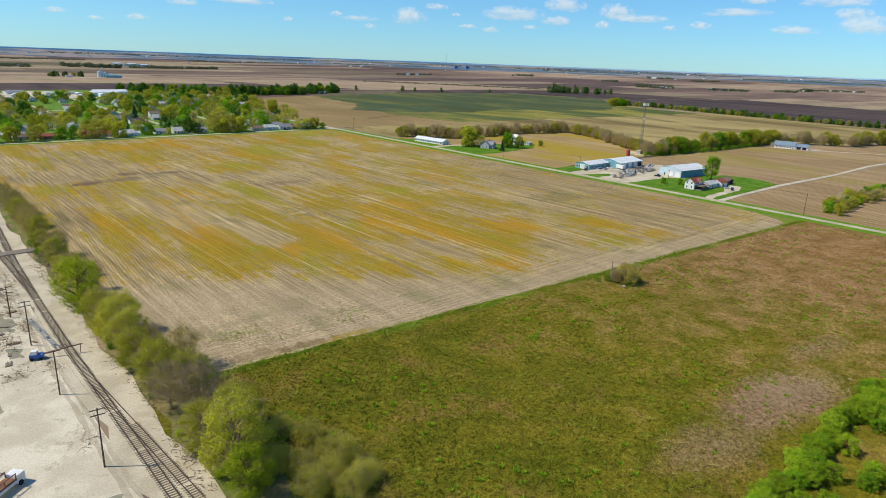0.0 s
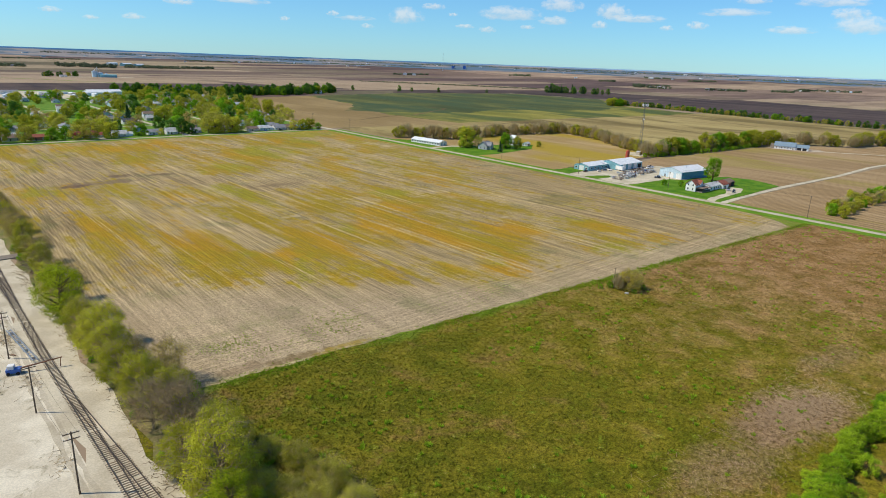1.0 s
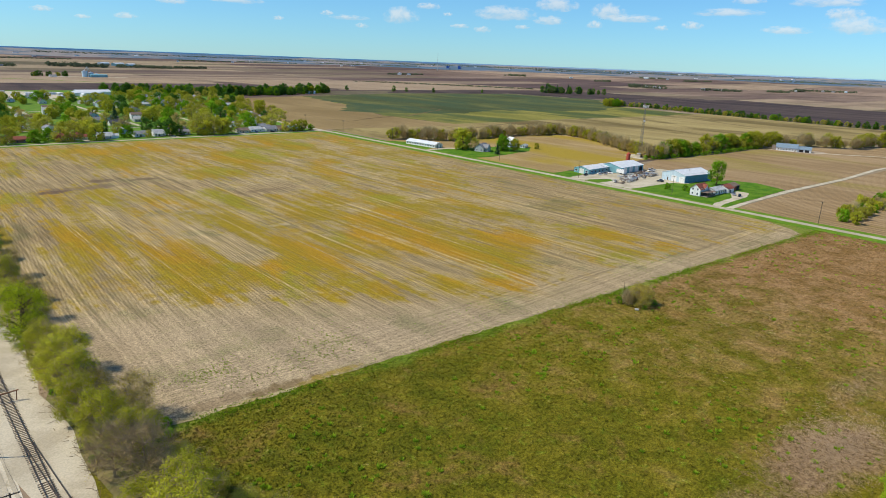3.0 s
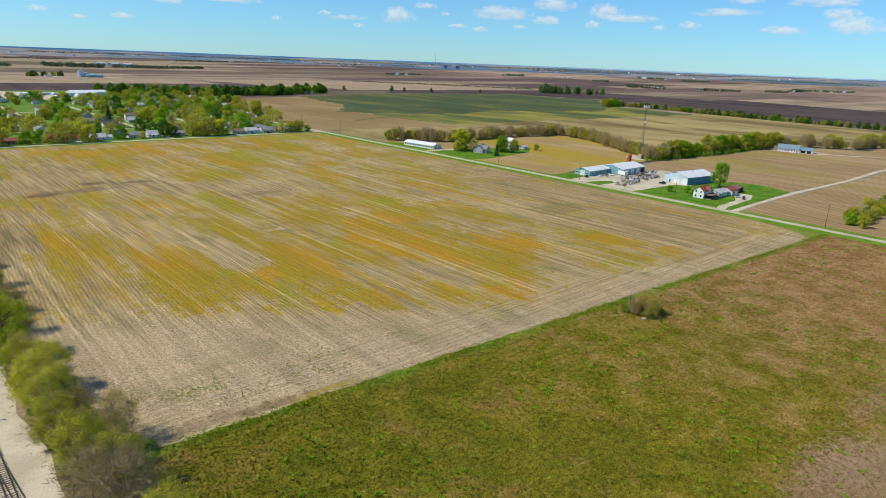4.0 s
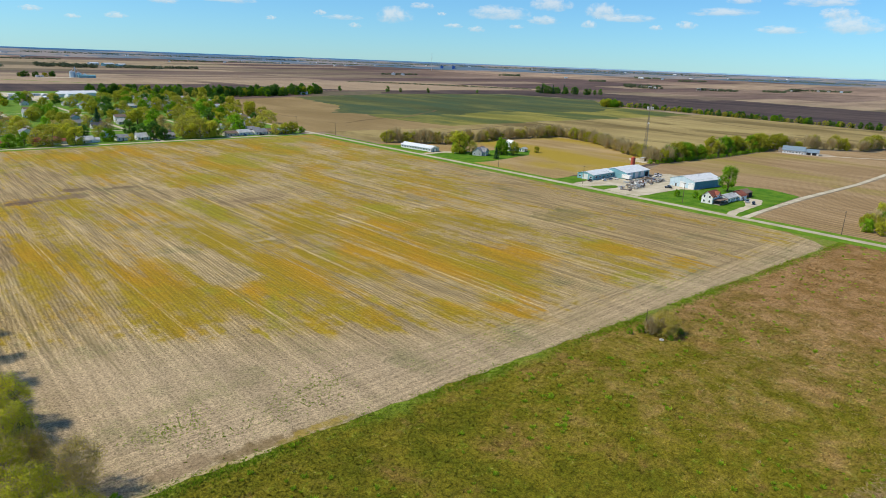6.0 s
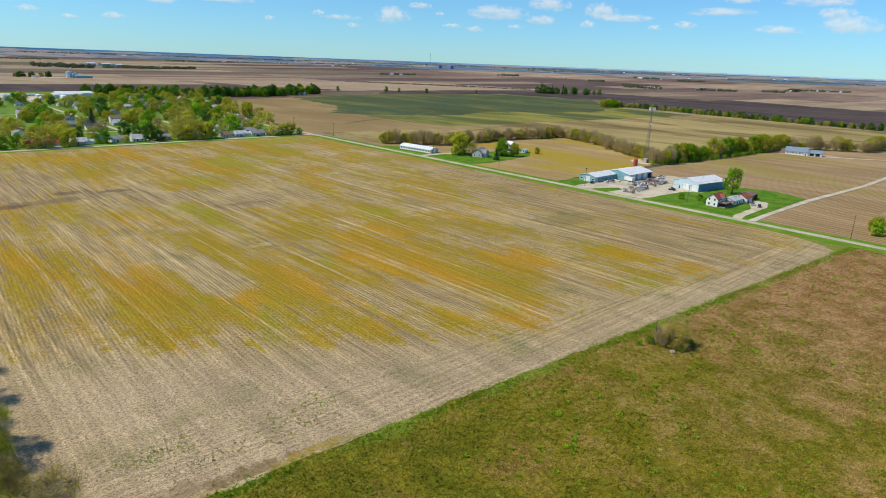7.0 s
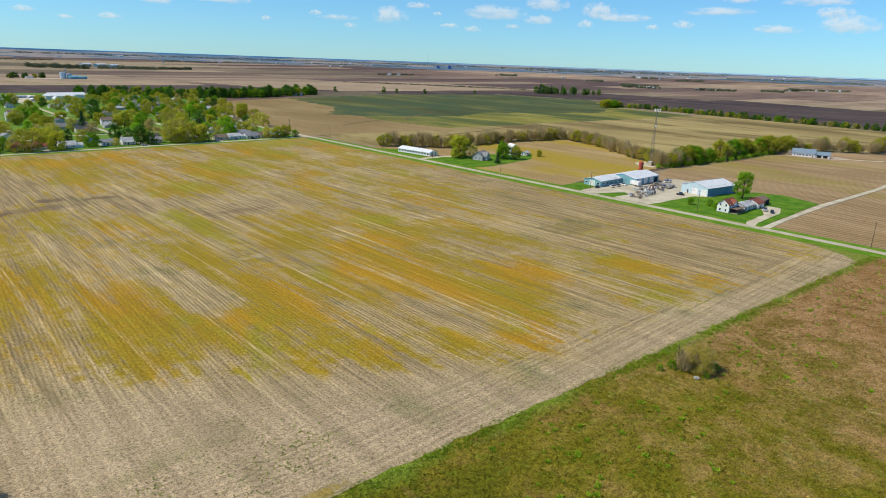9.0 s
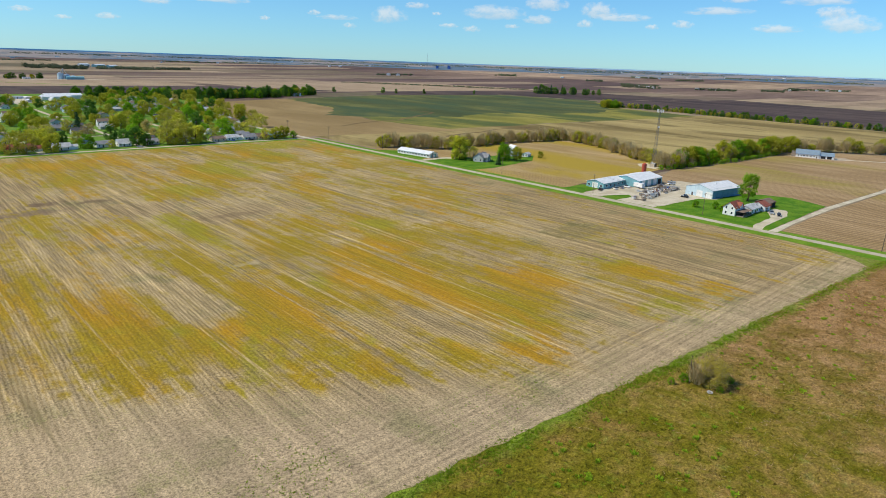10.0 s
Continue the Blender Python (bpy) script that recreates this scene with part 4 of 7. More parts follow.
WORDS = {
    "lime": ("tree", "tree with fresh lime-green spring leaves by the railway", "tree"),
    "green": ("tree", "full bright green tree by the railway", "tree"),
    "olive": ("tree", "budding olive-brown tree by the railway", "tree"),
    "bare": ("tree", "bare grey tree with fine twigs", "tree"),
    "gold": ("shrub", "low budding golden-brown shrub beside the meadow", "shrub"),
    "shrub": ("shrub", "low lime-green shrub at the meadow's edge", "shrub"),
    "gshrub": ("shrub", "low bright green shrub at the meadow's edge", "shrub"),
}


def near_tree(kind, x, y, s=1.0, tall=1.0):
    n, l, c = WORDS[kind]
    s *= 1.3 if c == "tree" else 1.0
    return plant(R.choice(NEAR[kind]), x, y, s, R.uniform(0, 6.28), n, l, c, "trees by the railway" if c == "tree" else "shrubs at the meadow's edge", 0.0, tall)


for kind, x, y, s, tall in (
        ("lime", 40, 100, 1.12, 1), ("green", 38.5, 92, 0.8, 1), ("lime", 44, 109, 0.95, 1), ("lime", 37.5, 110, 0.8, 1), ("bare", 41.5, 122, 1.0, 1), ("lime", 43, 131, 0.85, 1),
        ("bare", 38, 129, 0.85, 1), ("olive", 49.5, 147, 0.95, 1), ("lime", 42, 141, 1.0, 1), ("lime", 40.5, 152, 0.9, 1), ("olive", 45, 158, 0.75, 1), ("lime", 42, 163, 1.0, 1),
        ("lime", 41, 172, 1.0, 1), ("lime", 44.5, 178, 0.95, 1), ("lime", 40, 184, 0.9, 1), ("bare", 43, 190, 0.75, 1), ("green", 38, 204, 1.15, 1.02), ("lime", 42, 195, 0.7, 1),
        ("olive", 43, 217, 0.78, 0.9), ("lime", 40.5, 226, 0.7, 0.9), ("olive", 43, 234, 0.76, 0.9), ("lime", 40, 242, 0.5, 0.9), ("lime", 41, 252, 0.76, 1), ("olive", 43, 262, 0.8, 1),
        ("lime", 41, 274, 0.6, 1), ("lime", 42, 286, 0.8, 1), ("olive", 41, 298, 0.85, 1), ("olive", 42.5, 312, 0.85, 1), ("lime", 41, 326, 0.8, 1), ("olive", 42, 342, 0.9, 1), ("olive", 41, 360, 0.9, 1),
        ("gold", 46, 96, 0.9, 1.1), ("gold", 49, 91, 0.95, 1.1), ("gold", 52, 87, 0.9, 1), ("gold", 47, 85, 1.0, 1.1), ("gold", 53, 81, 0.9, 1), ("gold", 44.5, 104, 0.8, 1.1), ("gold", 52, 106, 0.85, 1), ("gold", 55, 100, 0.95, 1), ("gold", 56, 95, 0.7, 0.9), ("gold", 50, 113, 0.75, 1), ("gold", 57, 91, 1.0, 1), 
        ("gold", 57, 83, 0.9, 1), ("gold", 48, 120, 0.7, 1), ("gold", 49.5, 128, 0.6, 1)):
    near_tree(kind, x - (2.6 if 138 < y < 202 else 1.0 if y > 200 else 0), y, s * (0.9 if 138 < y < 202 else 1), tall)
for x, y, s in ((36.5, 100, 0.35), (35.8, 118, 0.3), (36, 136, 0.35), (36, 157, 0.35), (35.6, 198, 0.5), (36.2, 210, 0.5), (35.9, 168, 0.35), (51, 140, 0.5), (37, 268, 0.6), (37, 282, 0.6), (50, 136, 0.45)):
    near_tree("gshrub", x, y, s)
# thicket south-east
for i in range(120):
    u = R.random()
    x = 98 + u * 104 + R.uniform(-5, 5)
    y = 33.5 - 1.0 * math.sin(u * 7) - R.random() ** 1.3 * 26
    near_tree(R.choice(("shrub", "shrub", "shrub", "gshrub", "shrub", "shrub")), x, y, R.uniform(0.75, 1.1) if i % 5 else R.uniform(0.55, 0.75), R.uniform(0.8, 1.05))
for i in range(46):
    u = i / 45
    near_tree(R.choice(("shrub", "shrub", "gshrub", "shrub")), 97 + u * 98 + R.uniform(-1, 1), 34.6 - 3.0 * u - 1.2 * math.sin(u * 9) + R.uniform(-2.5, 0.5) - max(0, 0.08 - u) * 40, R.uniform(0.7, 1.15), R.uniform(0.8, 1.1))
# lone bush on the meadow's rim
BUSH = tree_meshes("meadow_bush", 101, 7.0, 11, 6500, 0.32, M_LEAF_OLIVE, M_TWIG, 0.08, 30, 14, 1.4)
plant(BUSH, 194.5, 117.5, 1.0, 0.4, "bush", "lone budding brown bush between meadow and field", "bush")
BARE_BUSH = twiggy_meshes("bare_bush", 103, 6.0, 5.5, 900)
plant(BARE_BUSH, 191.8, 119.6, 1.0, 0.2, "bush", "bare brown bush with upright stems at the meadow's rim", "bush")
plant(NEAR["gshrub"][0], 190.5, 122.5, 0.55, 0.4, "shrub", "small green shrub beside a lone bush", "shrub")
for x, y, k in ((196.5, 121.0, 0.5), (199.0, 114.5, 0.42), (192.5, 114.0, 0.36), (187.0, 124.0, 0.4)):
    plant(NEAR["gshrub"][1], x, y, k, x, "shrub", "small green shrub beside a lone bush", "shrub")
tagged(Geo().tube((191.2, 121.2, 0), (191.0, 121.4, 7.6), 0.12, 0.08, 6).part("dead_stem", M_WOODPOLE), "tall bare dead stem beside the bush", "stem")
g = Geo()
for i in range(14):
    a, b = 2 * math.pi * i / 14, 2 * math.pi * (i + 1) / 14
    g.tube((190.2 + 0.55 * math.cos(a), 115.4 + 0.55 * math.sin(a), 0.25), (190.2 + 0.55 * math.cos(b), 115.4 + 0.55 * math.sin(b), 0.25), 0.2, 0.2, 8)
tagged(g.part("old_tyre", M_CONC), "pale old tractor tyre lying beside the bush", "tyre")

# further off
MID = {
    "lime": [tree_meshes("hedge_lime", 201 + i, 10, 9.5, 2300, 0.72, M_LEAF_LIME, None, 0.10, 14, 0) for i in range(2)],
    "green": [tree_meshes("hedge_green", 211 + i, 10, 9.5, 2300, 0.72, M_LEAF_GREEN, None, 0.08, 14, 0) for i in range(2)],
    "olive": [tree_meshes("hedge_olive", 221 + i, 10, 9.5, 1900, 0.62, M_GOLD, M_TWIG, 0.12, 14, 5) for i in range(2)],
    "rust": [tree_meshes("hedge_russet", 231 + i, 10, 9, 1500, 0.6, M_LEAF_RUST, M_TWIG, 0.12, 14, 6) for i in range(2)],
    "deep": [tree_meshes("dark_tree", 241 + i, 12, 9.5, 2300, 0.8, M_LEAF_DEEP, None, 0.08, 14, 0) for i in range(2)],
    "needle": [conifer_meshes("spruce", 251, 13, 6.5, 1100, 1.0)],
    "bare": [twiggy_meshes("bare_hedge_tree", 271 + i, 10, 8.5) for i in range(3)],
    "red": [tree_meshes("red_tree", 261, 7, 7, 900, 0.7, M_LEAF_RED, None, 0.2, 12, 0)],
}
MIDWORDS = {
    "lime": "tree with fresh yellow-green spring leaves", "green": "rounded bright green leafy tree", "olive": "budding golden-olive tree",
    "rust": "budding tree with russet-brown twigs", "deep": "dense dark green tree", "needle": "dark green pointed spruce", "red": "small tree in crimson blossom", "bare": "bare brown tree with upright branches",
}


HEAPS = {}


def mid_tree(kind, x, y, s=1.0, where="", group="", tall=1.0, heap=""):
    """One tree, or with heap the note of one that is later joined into a wood."""
    if heap:
        HEAPS.setdefault(heap, []).append((R.choice(MID[kind]), x, y, s, R.uniform(0, 6.28), tall))
        return None
    return plant(R.choice(MID[kind]), x, y, s, R.uniform(0, 6.28), "tree", MIDWORDS[kind] + where, "tree", group, 0.15, tall)


def join_wood(name, label, items):
    """Many trees, too far off to tell apart, as one mesh of crowns on plain trunks."""
    vs, fs, mi, mats, n = [], [], [], [], 0
    for (tm, cm), x, y, s, a, tall in items:
        v = np.empty(len(cm.vertices) * 3, np.float32)
        cm.vertices.foreach_get("co", v)
        v = v.reshape(-1, 3) * (s, s, s * tall)
        c, k = math.cos(a), math.sin(a)
        v = np.stack([v[:, 0] * c - v[:, 1] * k + x, v[:, 0] * k + v[:, 1] * c + y, v[:, 2] + rise(x, y)], 1)
        m = cm.materials[0]
        if m not in mats:
            mats.append(m)
        q = np.arange(len(v)).reshape(-1, 4)
        vs.append(v)
        fs.append(q + n)
        mi.append(np.full(len(q), mats.index(m)))
        n += len(v)
        t = np.array([(x + i * 0.18 * s, y + j * 0.18 * s, rise(x, y) + z) for z in (-0.3, 6 * s * tall) for i, j in ((-1, -1), (1, -1), (1, 1), (-1, 1))])
        w = tm.materials[0]
        if w not in mats:
            mats.append(w)
        vs.append(t)
        fs.append(np.array([(0, 1, 5, 4), (1, 2, 6, 5), (2, 3, 7, 6), (3, 0, 4, 7)]) + n)
        mi.append(np.full(4, mats.index(w)))
        n += 8
    me = cloud_mesh(name, np.concatenate(vs), np.concatenate(fs), mats[0])
    for m in mats[1:]:
        me.materials.append(m)
    me.polygons.foreach_set("material_index", np.concatenate(mi).astype(np.int32))
    tagged(new(name, me), label, "trees", "", "stuff")


def along(points, gap):
    """Places every gap metres along a line."""
    out = []
    for a, b in zip(points, points[1:]):
        a, b = Vector(a), Vector(b)
        n = max(1, int((b - a).length / gap))
        out += [a.lerp(b, i / n) for i in range(n)]
    return out


HEDGE = [(394, 508), (440, 474), (500, 476), (545, 474), (597, 462), (590, 420), (556, 366), (518, 304)]
for p in along(HEDGE, 2.2):
    k = R.choice(("bare", "bare", "bare", "rust", "bare", "olive", "olive", "lime", "rust"))
    mid_tree(k, p.x + R.uniform(-5, 5), p.y + R.uniform(-5, 5), R.uniform(0.7, 1.6) * (1.0 if k == "bare" else 0.8), heap="hedgerow")
for p in along([(516, 300), (560, 296), (613, 293), (670, 290), (733, 287), (770, 262), (800, 226), (860, 215), (990, 214)], 3.4):
    k = R.choice(("lime", "green", "lime", "lime", "olive", "bare", "bare") if p.x < 720 else ("bare", "lime", "bare", "olive", "bare"))
    mid_tree(k, p.x + R.uniform(-4, 4), p.y + R.uniform(-2, 8), R.uniform(0.7, 1.75), heap="hedgerow")
for p in along([(505, 302), (540, 296), (610, 287), (700, 285)], 7):
    plant(R.choice(NEAR["gshrub"]), p.x, p.y + R.uniform(-2, 1), R.uniform(0.7, 1.0), R.uniform(0, 6), "shrub", "low bright green shrub along the hedgerow", "shrub", "hedgerow shrubs", 0.1)
for p in along([(392, 116), (440, 119), (500, 114), (580, 110)], 2.4):
    k = R.choice(("olive", "lime", "bare", "rust", "green", "bare"))
    mid_tree(k, p.x + R.uniform(-4, 4), p.y + R.uniform(-5, 5), R.uniform(0.45, 0.85), " in a field hedge", "field hedge trees")
for p in along([(1130, 770), (1168, 700), (1150, 600), (1140, 500), (1138, 400), (1136, 285), (1134, 160)], 2.6):
    k = R.choice(("olive", "deep", "deep", "olive", "green"))
    mid_tree(k, p.x + R.uniform(-6, 6), p.y + R.uniform(-5, 5), R.uniform(0.4, 1.0), heap="far_hedgerow")
for i in range(14):
    mid_tree(R.choice(("lime", "green")), 1128 + R.uniform(-18, 18), 752 + R.uniform(-18, 18), R.uniform(1.2, 1.8), heap="far_hedgerow")
# dark grove and lone field trees
for i in range(26):
    u = i / 25
    mid_tree(R.choice(("deep", "deep", "deep", "needle")), 1400 + 130 * u + R.uniform(-14, 14), 1150 - 90 * u + R.uniform(-14, 14), R.uniform(1.1, 1.8) * (1.25 - 0.4 * u), heap="far_grove")
for x, y, s in ((960, 1240, 1.2), (985, 1225, 0.9), (1040, 1190, 1.0), (860, 1290, 1.0), (1180, 1165, 0.8)):
    mid_tree("deep", x, y, s, " standing alone in a field", "lone field trees")
# farmyard trees
BIG = tree_meshes("yard_tree", 301, 18, 13, 4200, 0.75, M_LEAF_GREEN, None, 0.16, 26, 0, 0.9)
plant(BIG, 441, 209, 1.0, 0.6, "tree", "tall full bright green tree behind the white house", "tree")
for k, x, y, s in (("lime", 403, 421, 1.95), ("green", 409, 427, 1.5), ("olive", 414, 416, 1.1), ("green", 432, 399, 1.45), ("lime", 440, 393, 1.15), ("green", 436, 404, 1.2), ("lime", 470, 392, 0.6), ("green", 396, 220, 0.45), ("green", 402, 211, 0.45), ("green", 398, 206, 0.4), ("needle", 411, 386, 0.75)):
    mid_tree(k, x, y, s, " in a farmyard", "farmyard trees")
# the town's trees
STREETS_X, STREETS_Y = (151, 223, 287), (598, 690, 890)
placed = []
tries = 0
for k, x, y, s in (("olive", 141, 606, 1.75), ("olive", 131, 607, 1.4), ("lime", 157, 606, 1.6), ("lime", 149, 626, 1.3), ("green", 124, 617, 1.2), ("green", 184, 615, 1.25), ("olive", 184, 643, 1.3), ("olive", 200, 610, 0.8), ("deep", 216, 631, 1.2),
                   ("deep", 220, 614, 1.5), ("deep", 227, 609, 1.0), ("olive", 244, 612, 1.7), ("lime", 250, 608, 1.5), ("olive", 258, 607, 1.85), ("lime", 267, 608, 1.7), ("olive", 273, 611, 1.6), ("olive", 294, 630, 1.2), ("green", 316, 661, 1.75), ("green", 257, 719, 1.9),
                   ("green", 337, 803, 1.9), ("green", 356, 787, 1.4), ("deep", 357, 701, 1.2), ("olive", 331, 604, 1.3), ("lime", 341, 604, 1.25), ("lime", 350, 605, 1.3), ("green", 360, 605, 0.75), ("needle", 205, 725, 1.6), ("olive", 197, 727, 1.5),
                   ("olive", 309, 770, 1.7), ("olive", 293, 751, 1.6), ("olive", 323, 883, 1.7), ("olive", 280, 680, 1.6), ("olive", 94, 607, 1.6), ("green", 113, 609, 1.2), ("lime", 78, 608, 1.5), ("olive", 64, 609, 1.5)):
    mid_tree(k, x, y, s * 1.08, " among the town's houses", "town trees", 0.85)
    placed.append((x, y))
while len(placed) < 275 and tries < 9000:
    tries += 1
    x, y = R.uniform(40, 470), 628 + 540 * R.random() ** 1.05
    if x > 352 + (y - 606) * 0.30 or x < 40 + (y - 606) * 0.10:
        continue
    if y > 1105 and x < 330:
        continue
    if any(abs(x - s) < 5 for s in STREETS_X) or any(abs(y - s) < 6 for s in STREETS_Y) or any((x - a) ** 2 + (y - b) ** 2 < 130 for a, b in placed):
        continue
    placed.append((x, y))
    k = R.choice(("lime", "olive", "olive", "lime", "green", "lime", "olive", "deep", "lime", "olive", "green", "rust"))
    mid_tree(k, x, y, R.uniform(1.0, 1.95), " among the town's houses", "town trees", R.uniform(0.7, 0.9), "" if y < 780 else "town_trees")
mid_tree("red", 130, 612, 0.9, " in a front garden", "town trees")
for p in along([(330, 1225), (450, 1170), (520, 1130), (610, 1145), (760, 1200)], 3):
    mid_tree(R.choice(("deep", "deep", "green", "deep", "green", "deep", "lime")), p.x + R.uniform(-10, 10), p.y + R.uniform(-6, 35), R.uniform(0.7, 1.75), heap="tree_belt")
for i in range(60):
    mid_tree(R.choice(("deep", "green", "deep", "deep")), R.uniform(430, 640), R.uniform(1120, 1190) + 10, R.uniform(0.9, 1.5), heap="tree_belt")

for heap, lab in (("hedgerow", "long creekside hedgerow of budding and green trees"), ("far_hedgerow", "far hedgerow of mixed green trees between fields"), ("far_grove", "dark grove round a far farm"), ("tree_belt", "dark belt of tall trees behind the town"), ("town_trees", "dense spring-green trees over the back streets of town")):
    join_wood(heap, lab, HEAPS[heap])

# ---- buildings ----
def pane_mesh(name, w, h, material, thick=0.06):
    me = Geo().box(0, 0, -h / 2, w, thick, h).mesh(name)
    me.materials.append(material)
    return me


ME_FRAME = pane_mesh("window_frame", 1.15, 1.55, M_TRIM, 0.10)
ME_PANE = pane_mesh("pane", 0.85, 1.25, M_GLASS, 0.14)
ME_WIDE_FRAME = pane_mesh("wide_window_frame", 2.0, 1.4, M_TRIM, 0.10)
ME_WIDE_PANE = pane_mesh("wide_pane", 1.7, 1.1, M_GLASS, 0.14)
ME_DOOR = pane_mesh("door", 1.0, 2.05, M_DOOR, 0.12)
ME_GARAGE = pane_mesh("garage_door", 3.0, 2.3, M_TRIM, 0.12)
ME_BIGDOOR = pane_mesh("sliding_door", 4.2, 4.0, M_WHITE, 0.14)
# solid near-black slab for an open bay; inner shade put into its colour
ME_DARKDOOR = pane_mesh("open_bay", 4.0, 3.4, M_DARK, 0.14)


def fix(name, me, parent, x, y, z, turn=0.0):
    ob = new(name, me)
    ob.parent = parent
    ob.matrix_basis = pose(x, y, z, 0, 0, turn)
    return ob


def window(parent, x, y, z, turn=0.0, wide=False):
    f = fix("window", ME_WIDE_FRAME if wide else ME_FRAME, parent, x, y, z, turn)
    fix("pane", ME_WIDE_PANE if wide else ME_PANE, f, 0, 0, 0)


def house(x, y, turn, sx, sy, h, rise_, wall, roof, label, name="house", category="house", group="", wing=0, porch=False, chimney=False, storeys=1, z=0.0, fine=True):
    """A gabled house: ridge along its x. wing: length of a lower wing at its +x end; porch along its -y side."""
    r = root(name, pose(x, y, z, 0, 0, turn), label, category, group)
    Geo().gabled(0, 0, -0.2, sx, sy, h + 0.2, rise_).part("wall", wall, r)
    Geo().roof(0, 0, h, sx, sy, rise_, 0.45, 0.16).part("roof", roof, r)
    Geo().box(0, 0, -0.2, sx + 0.12, sy + 0.12, 0.6).part("foundation", M_CONC, r)
    if wing:
        Geo().gabled(sx / 2 + wing / 2 - 0.05, 0.3, -0.2, wing, sy * 0.72, h * 0.82 + 0.2 if storeys == 1 else 2.8, rise_ * 0.6).part("wing_wall", wall, r)
        Geo().roof(sx / 2 + wing / 2 + 0.2, 0.3, h * 0.82 if storeys == 1 else 2.6, wing - 0.5, sy * 0.72, rise_ * 0.6, 0.4, 0.14).part("wing_roof", roof, r)
        fix("garage_door", ME_GARAGE, r, sx / 2 + wing / 2, 0.3 - sy * 0.36 - 0.02, 1.2)
    if porch:
        Geo().box(0, -sy / 2 - 1.3, 2.5, sx * 0.7, 2.7, 0.16).part("porch_roof", roof, r)
        for i in range(3):
            Geo().box(-sx * 0.32 + i * sx * 0.32, -sy / 2 - 2.5, 0, 0.14, 0.14, 2.5).part("porch_post", M_TRIM, r)
        Geo().box(0, -sy / 2 - 1.3, -0.2, sx * 0.7, 2.7, 0.5).part("porch_floor", M_PLANK, r)
    if chimney:
        Geo().box(sx * 0.15, 0.4, h, 0.7, 0.7, rise_ + 0.9).part("chimney", M_BRICKW, r)
    fix("door", ME_DOOR, r, -sx * 0.08, -sy / 2 - 0.02, 1.1)
    n = max(2, int(sx / 3.2))
    for s in range(storeys):
        zz = 1.6 + 2.7 * s
        for i in range(n):
            u = -sx / 2 + (i + 0.5) * sx / n
            if s or abs(u + sx * 0.08) > 1.2:
                window(r, u, -sy / 2 - 0.02, zz)
            if fine:
                window(r, u, sy / 2 + 0.02, zz)
        for u in (-sy * 0.24, sy * 0.24):
            window(r, -sx / 2 - 0.02, u, zz, 90)
            if fine and not wing:
                window(r, sx / 2 + 0.02, u, zz, 90)
    return r


def white_farmhouse():
    """White two-storey gable house with a red roof, porch, low wing, garage and shed in one line."""
    r = house(396.5, 198.8, 0, 10.5, 6.6, 4.6, 2.8, M_WHITE, M_R_RED, "white two-storey farmhouse with a rust-red roof", chimney=False, storeys=2)
    g = Geo()
    g.gabled(0, 0, 4.2, 3.4, 3, 1.2, 1.6)
    d = g.part("dormer", M_WHITE, r)
    d.matrix_basis = pose(1.5, -2.2, 0.0, 0, 0, 90)
    d2 = Geo().roof(0, 0, 5.4, 3.4, 3, 1.6, 0.3, 0.12).part("dormer_roof", M_R_RED, r)
    d2.matrix_basis = pose(1.5, -2.2, 0.0, 0, 0, 90)
    Geo().box(1.0, -5.6, 2.7, 11, 4.6, 0.18).part("porch_roof", M_R_BROWN, r)
    Geo().box(1.0, -5.6, -0.1, 10.6, 4.3, 0.6).part("porch_floor", M_PLANK, r)
    Geo().box(1.0, -3.5, 0.4, 10.2, 0.2, 2.3).part("porch_back", M_DOOR, r)
    for i in range(6):
        Geo().box(-4.1 + i * 2.04, -7.7, 0.5, 0.15, 0.15, 2.2).part("porch_post", M_DOOR, r)
    Geo().box(1.0, -7.7, 0.5, 10.4, 0.1, 0.9).part("porch_rail", M_DOOR, r)
    house(410.5, 195.5, 0, 13, 7.5, 2.9, 1.5, M_WHITE, M_R_PALE, "low white wing with a pale roof beside the farmhouse", "annex", "annex")
    g2 = house(422, 194, 0, 8, 8, 3.0, 2.0, M_WHITE, M_R_RED, "white garage with a rust-red roof", "garage", "garage")
    fix("garage_door", ME_GARAGE, g2, 2.0, -4.04, 1.25)
    s = root("shed", pose(434, 196, 0, 0, 0, 0), "brown open-fronted shed behind the garage", "shed")
    Geo().gabled(0, 0, -0.1, 10, 8, 3.1, 1.6).part("wall", M_R_RED, s)
    Geo().roof(0, 0, 3.0, 10, 8, 1.6, 0.3, 0.12).part("roof", M_R_BROWN, s)
    fix("open_bay", ME_DARKDOOR, s, 2.2, -4.02, 1.5)
    fix("open_bay", ME_DARKDOOR, s, 5.02, 0, 1.5, 90)


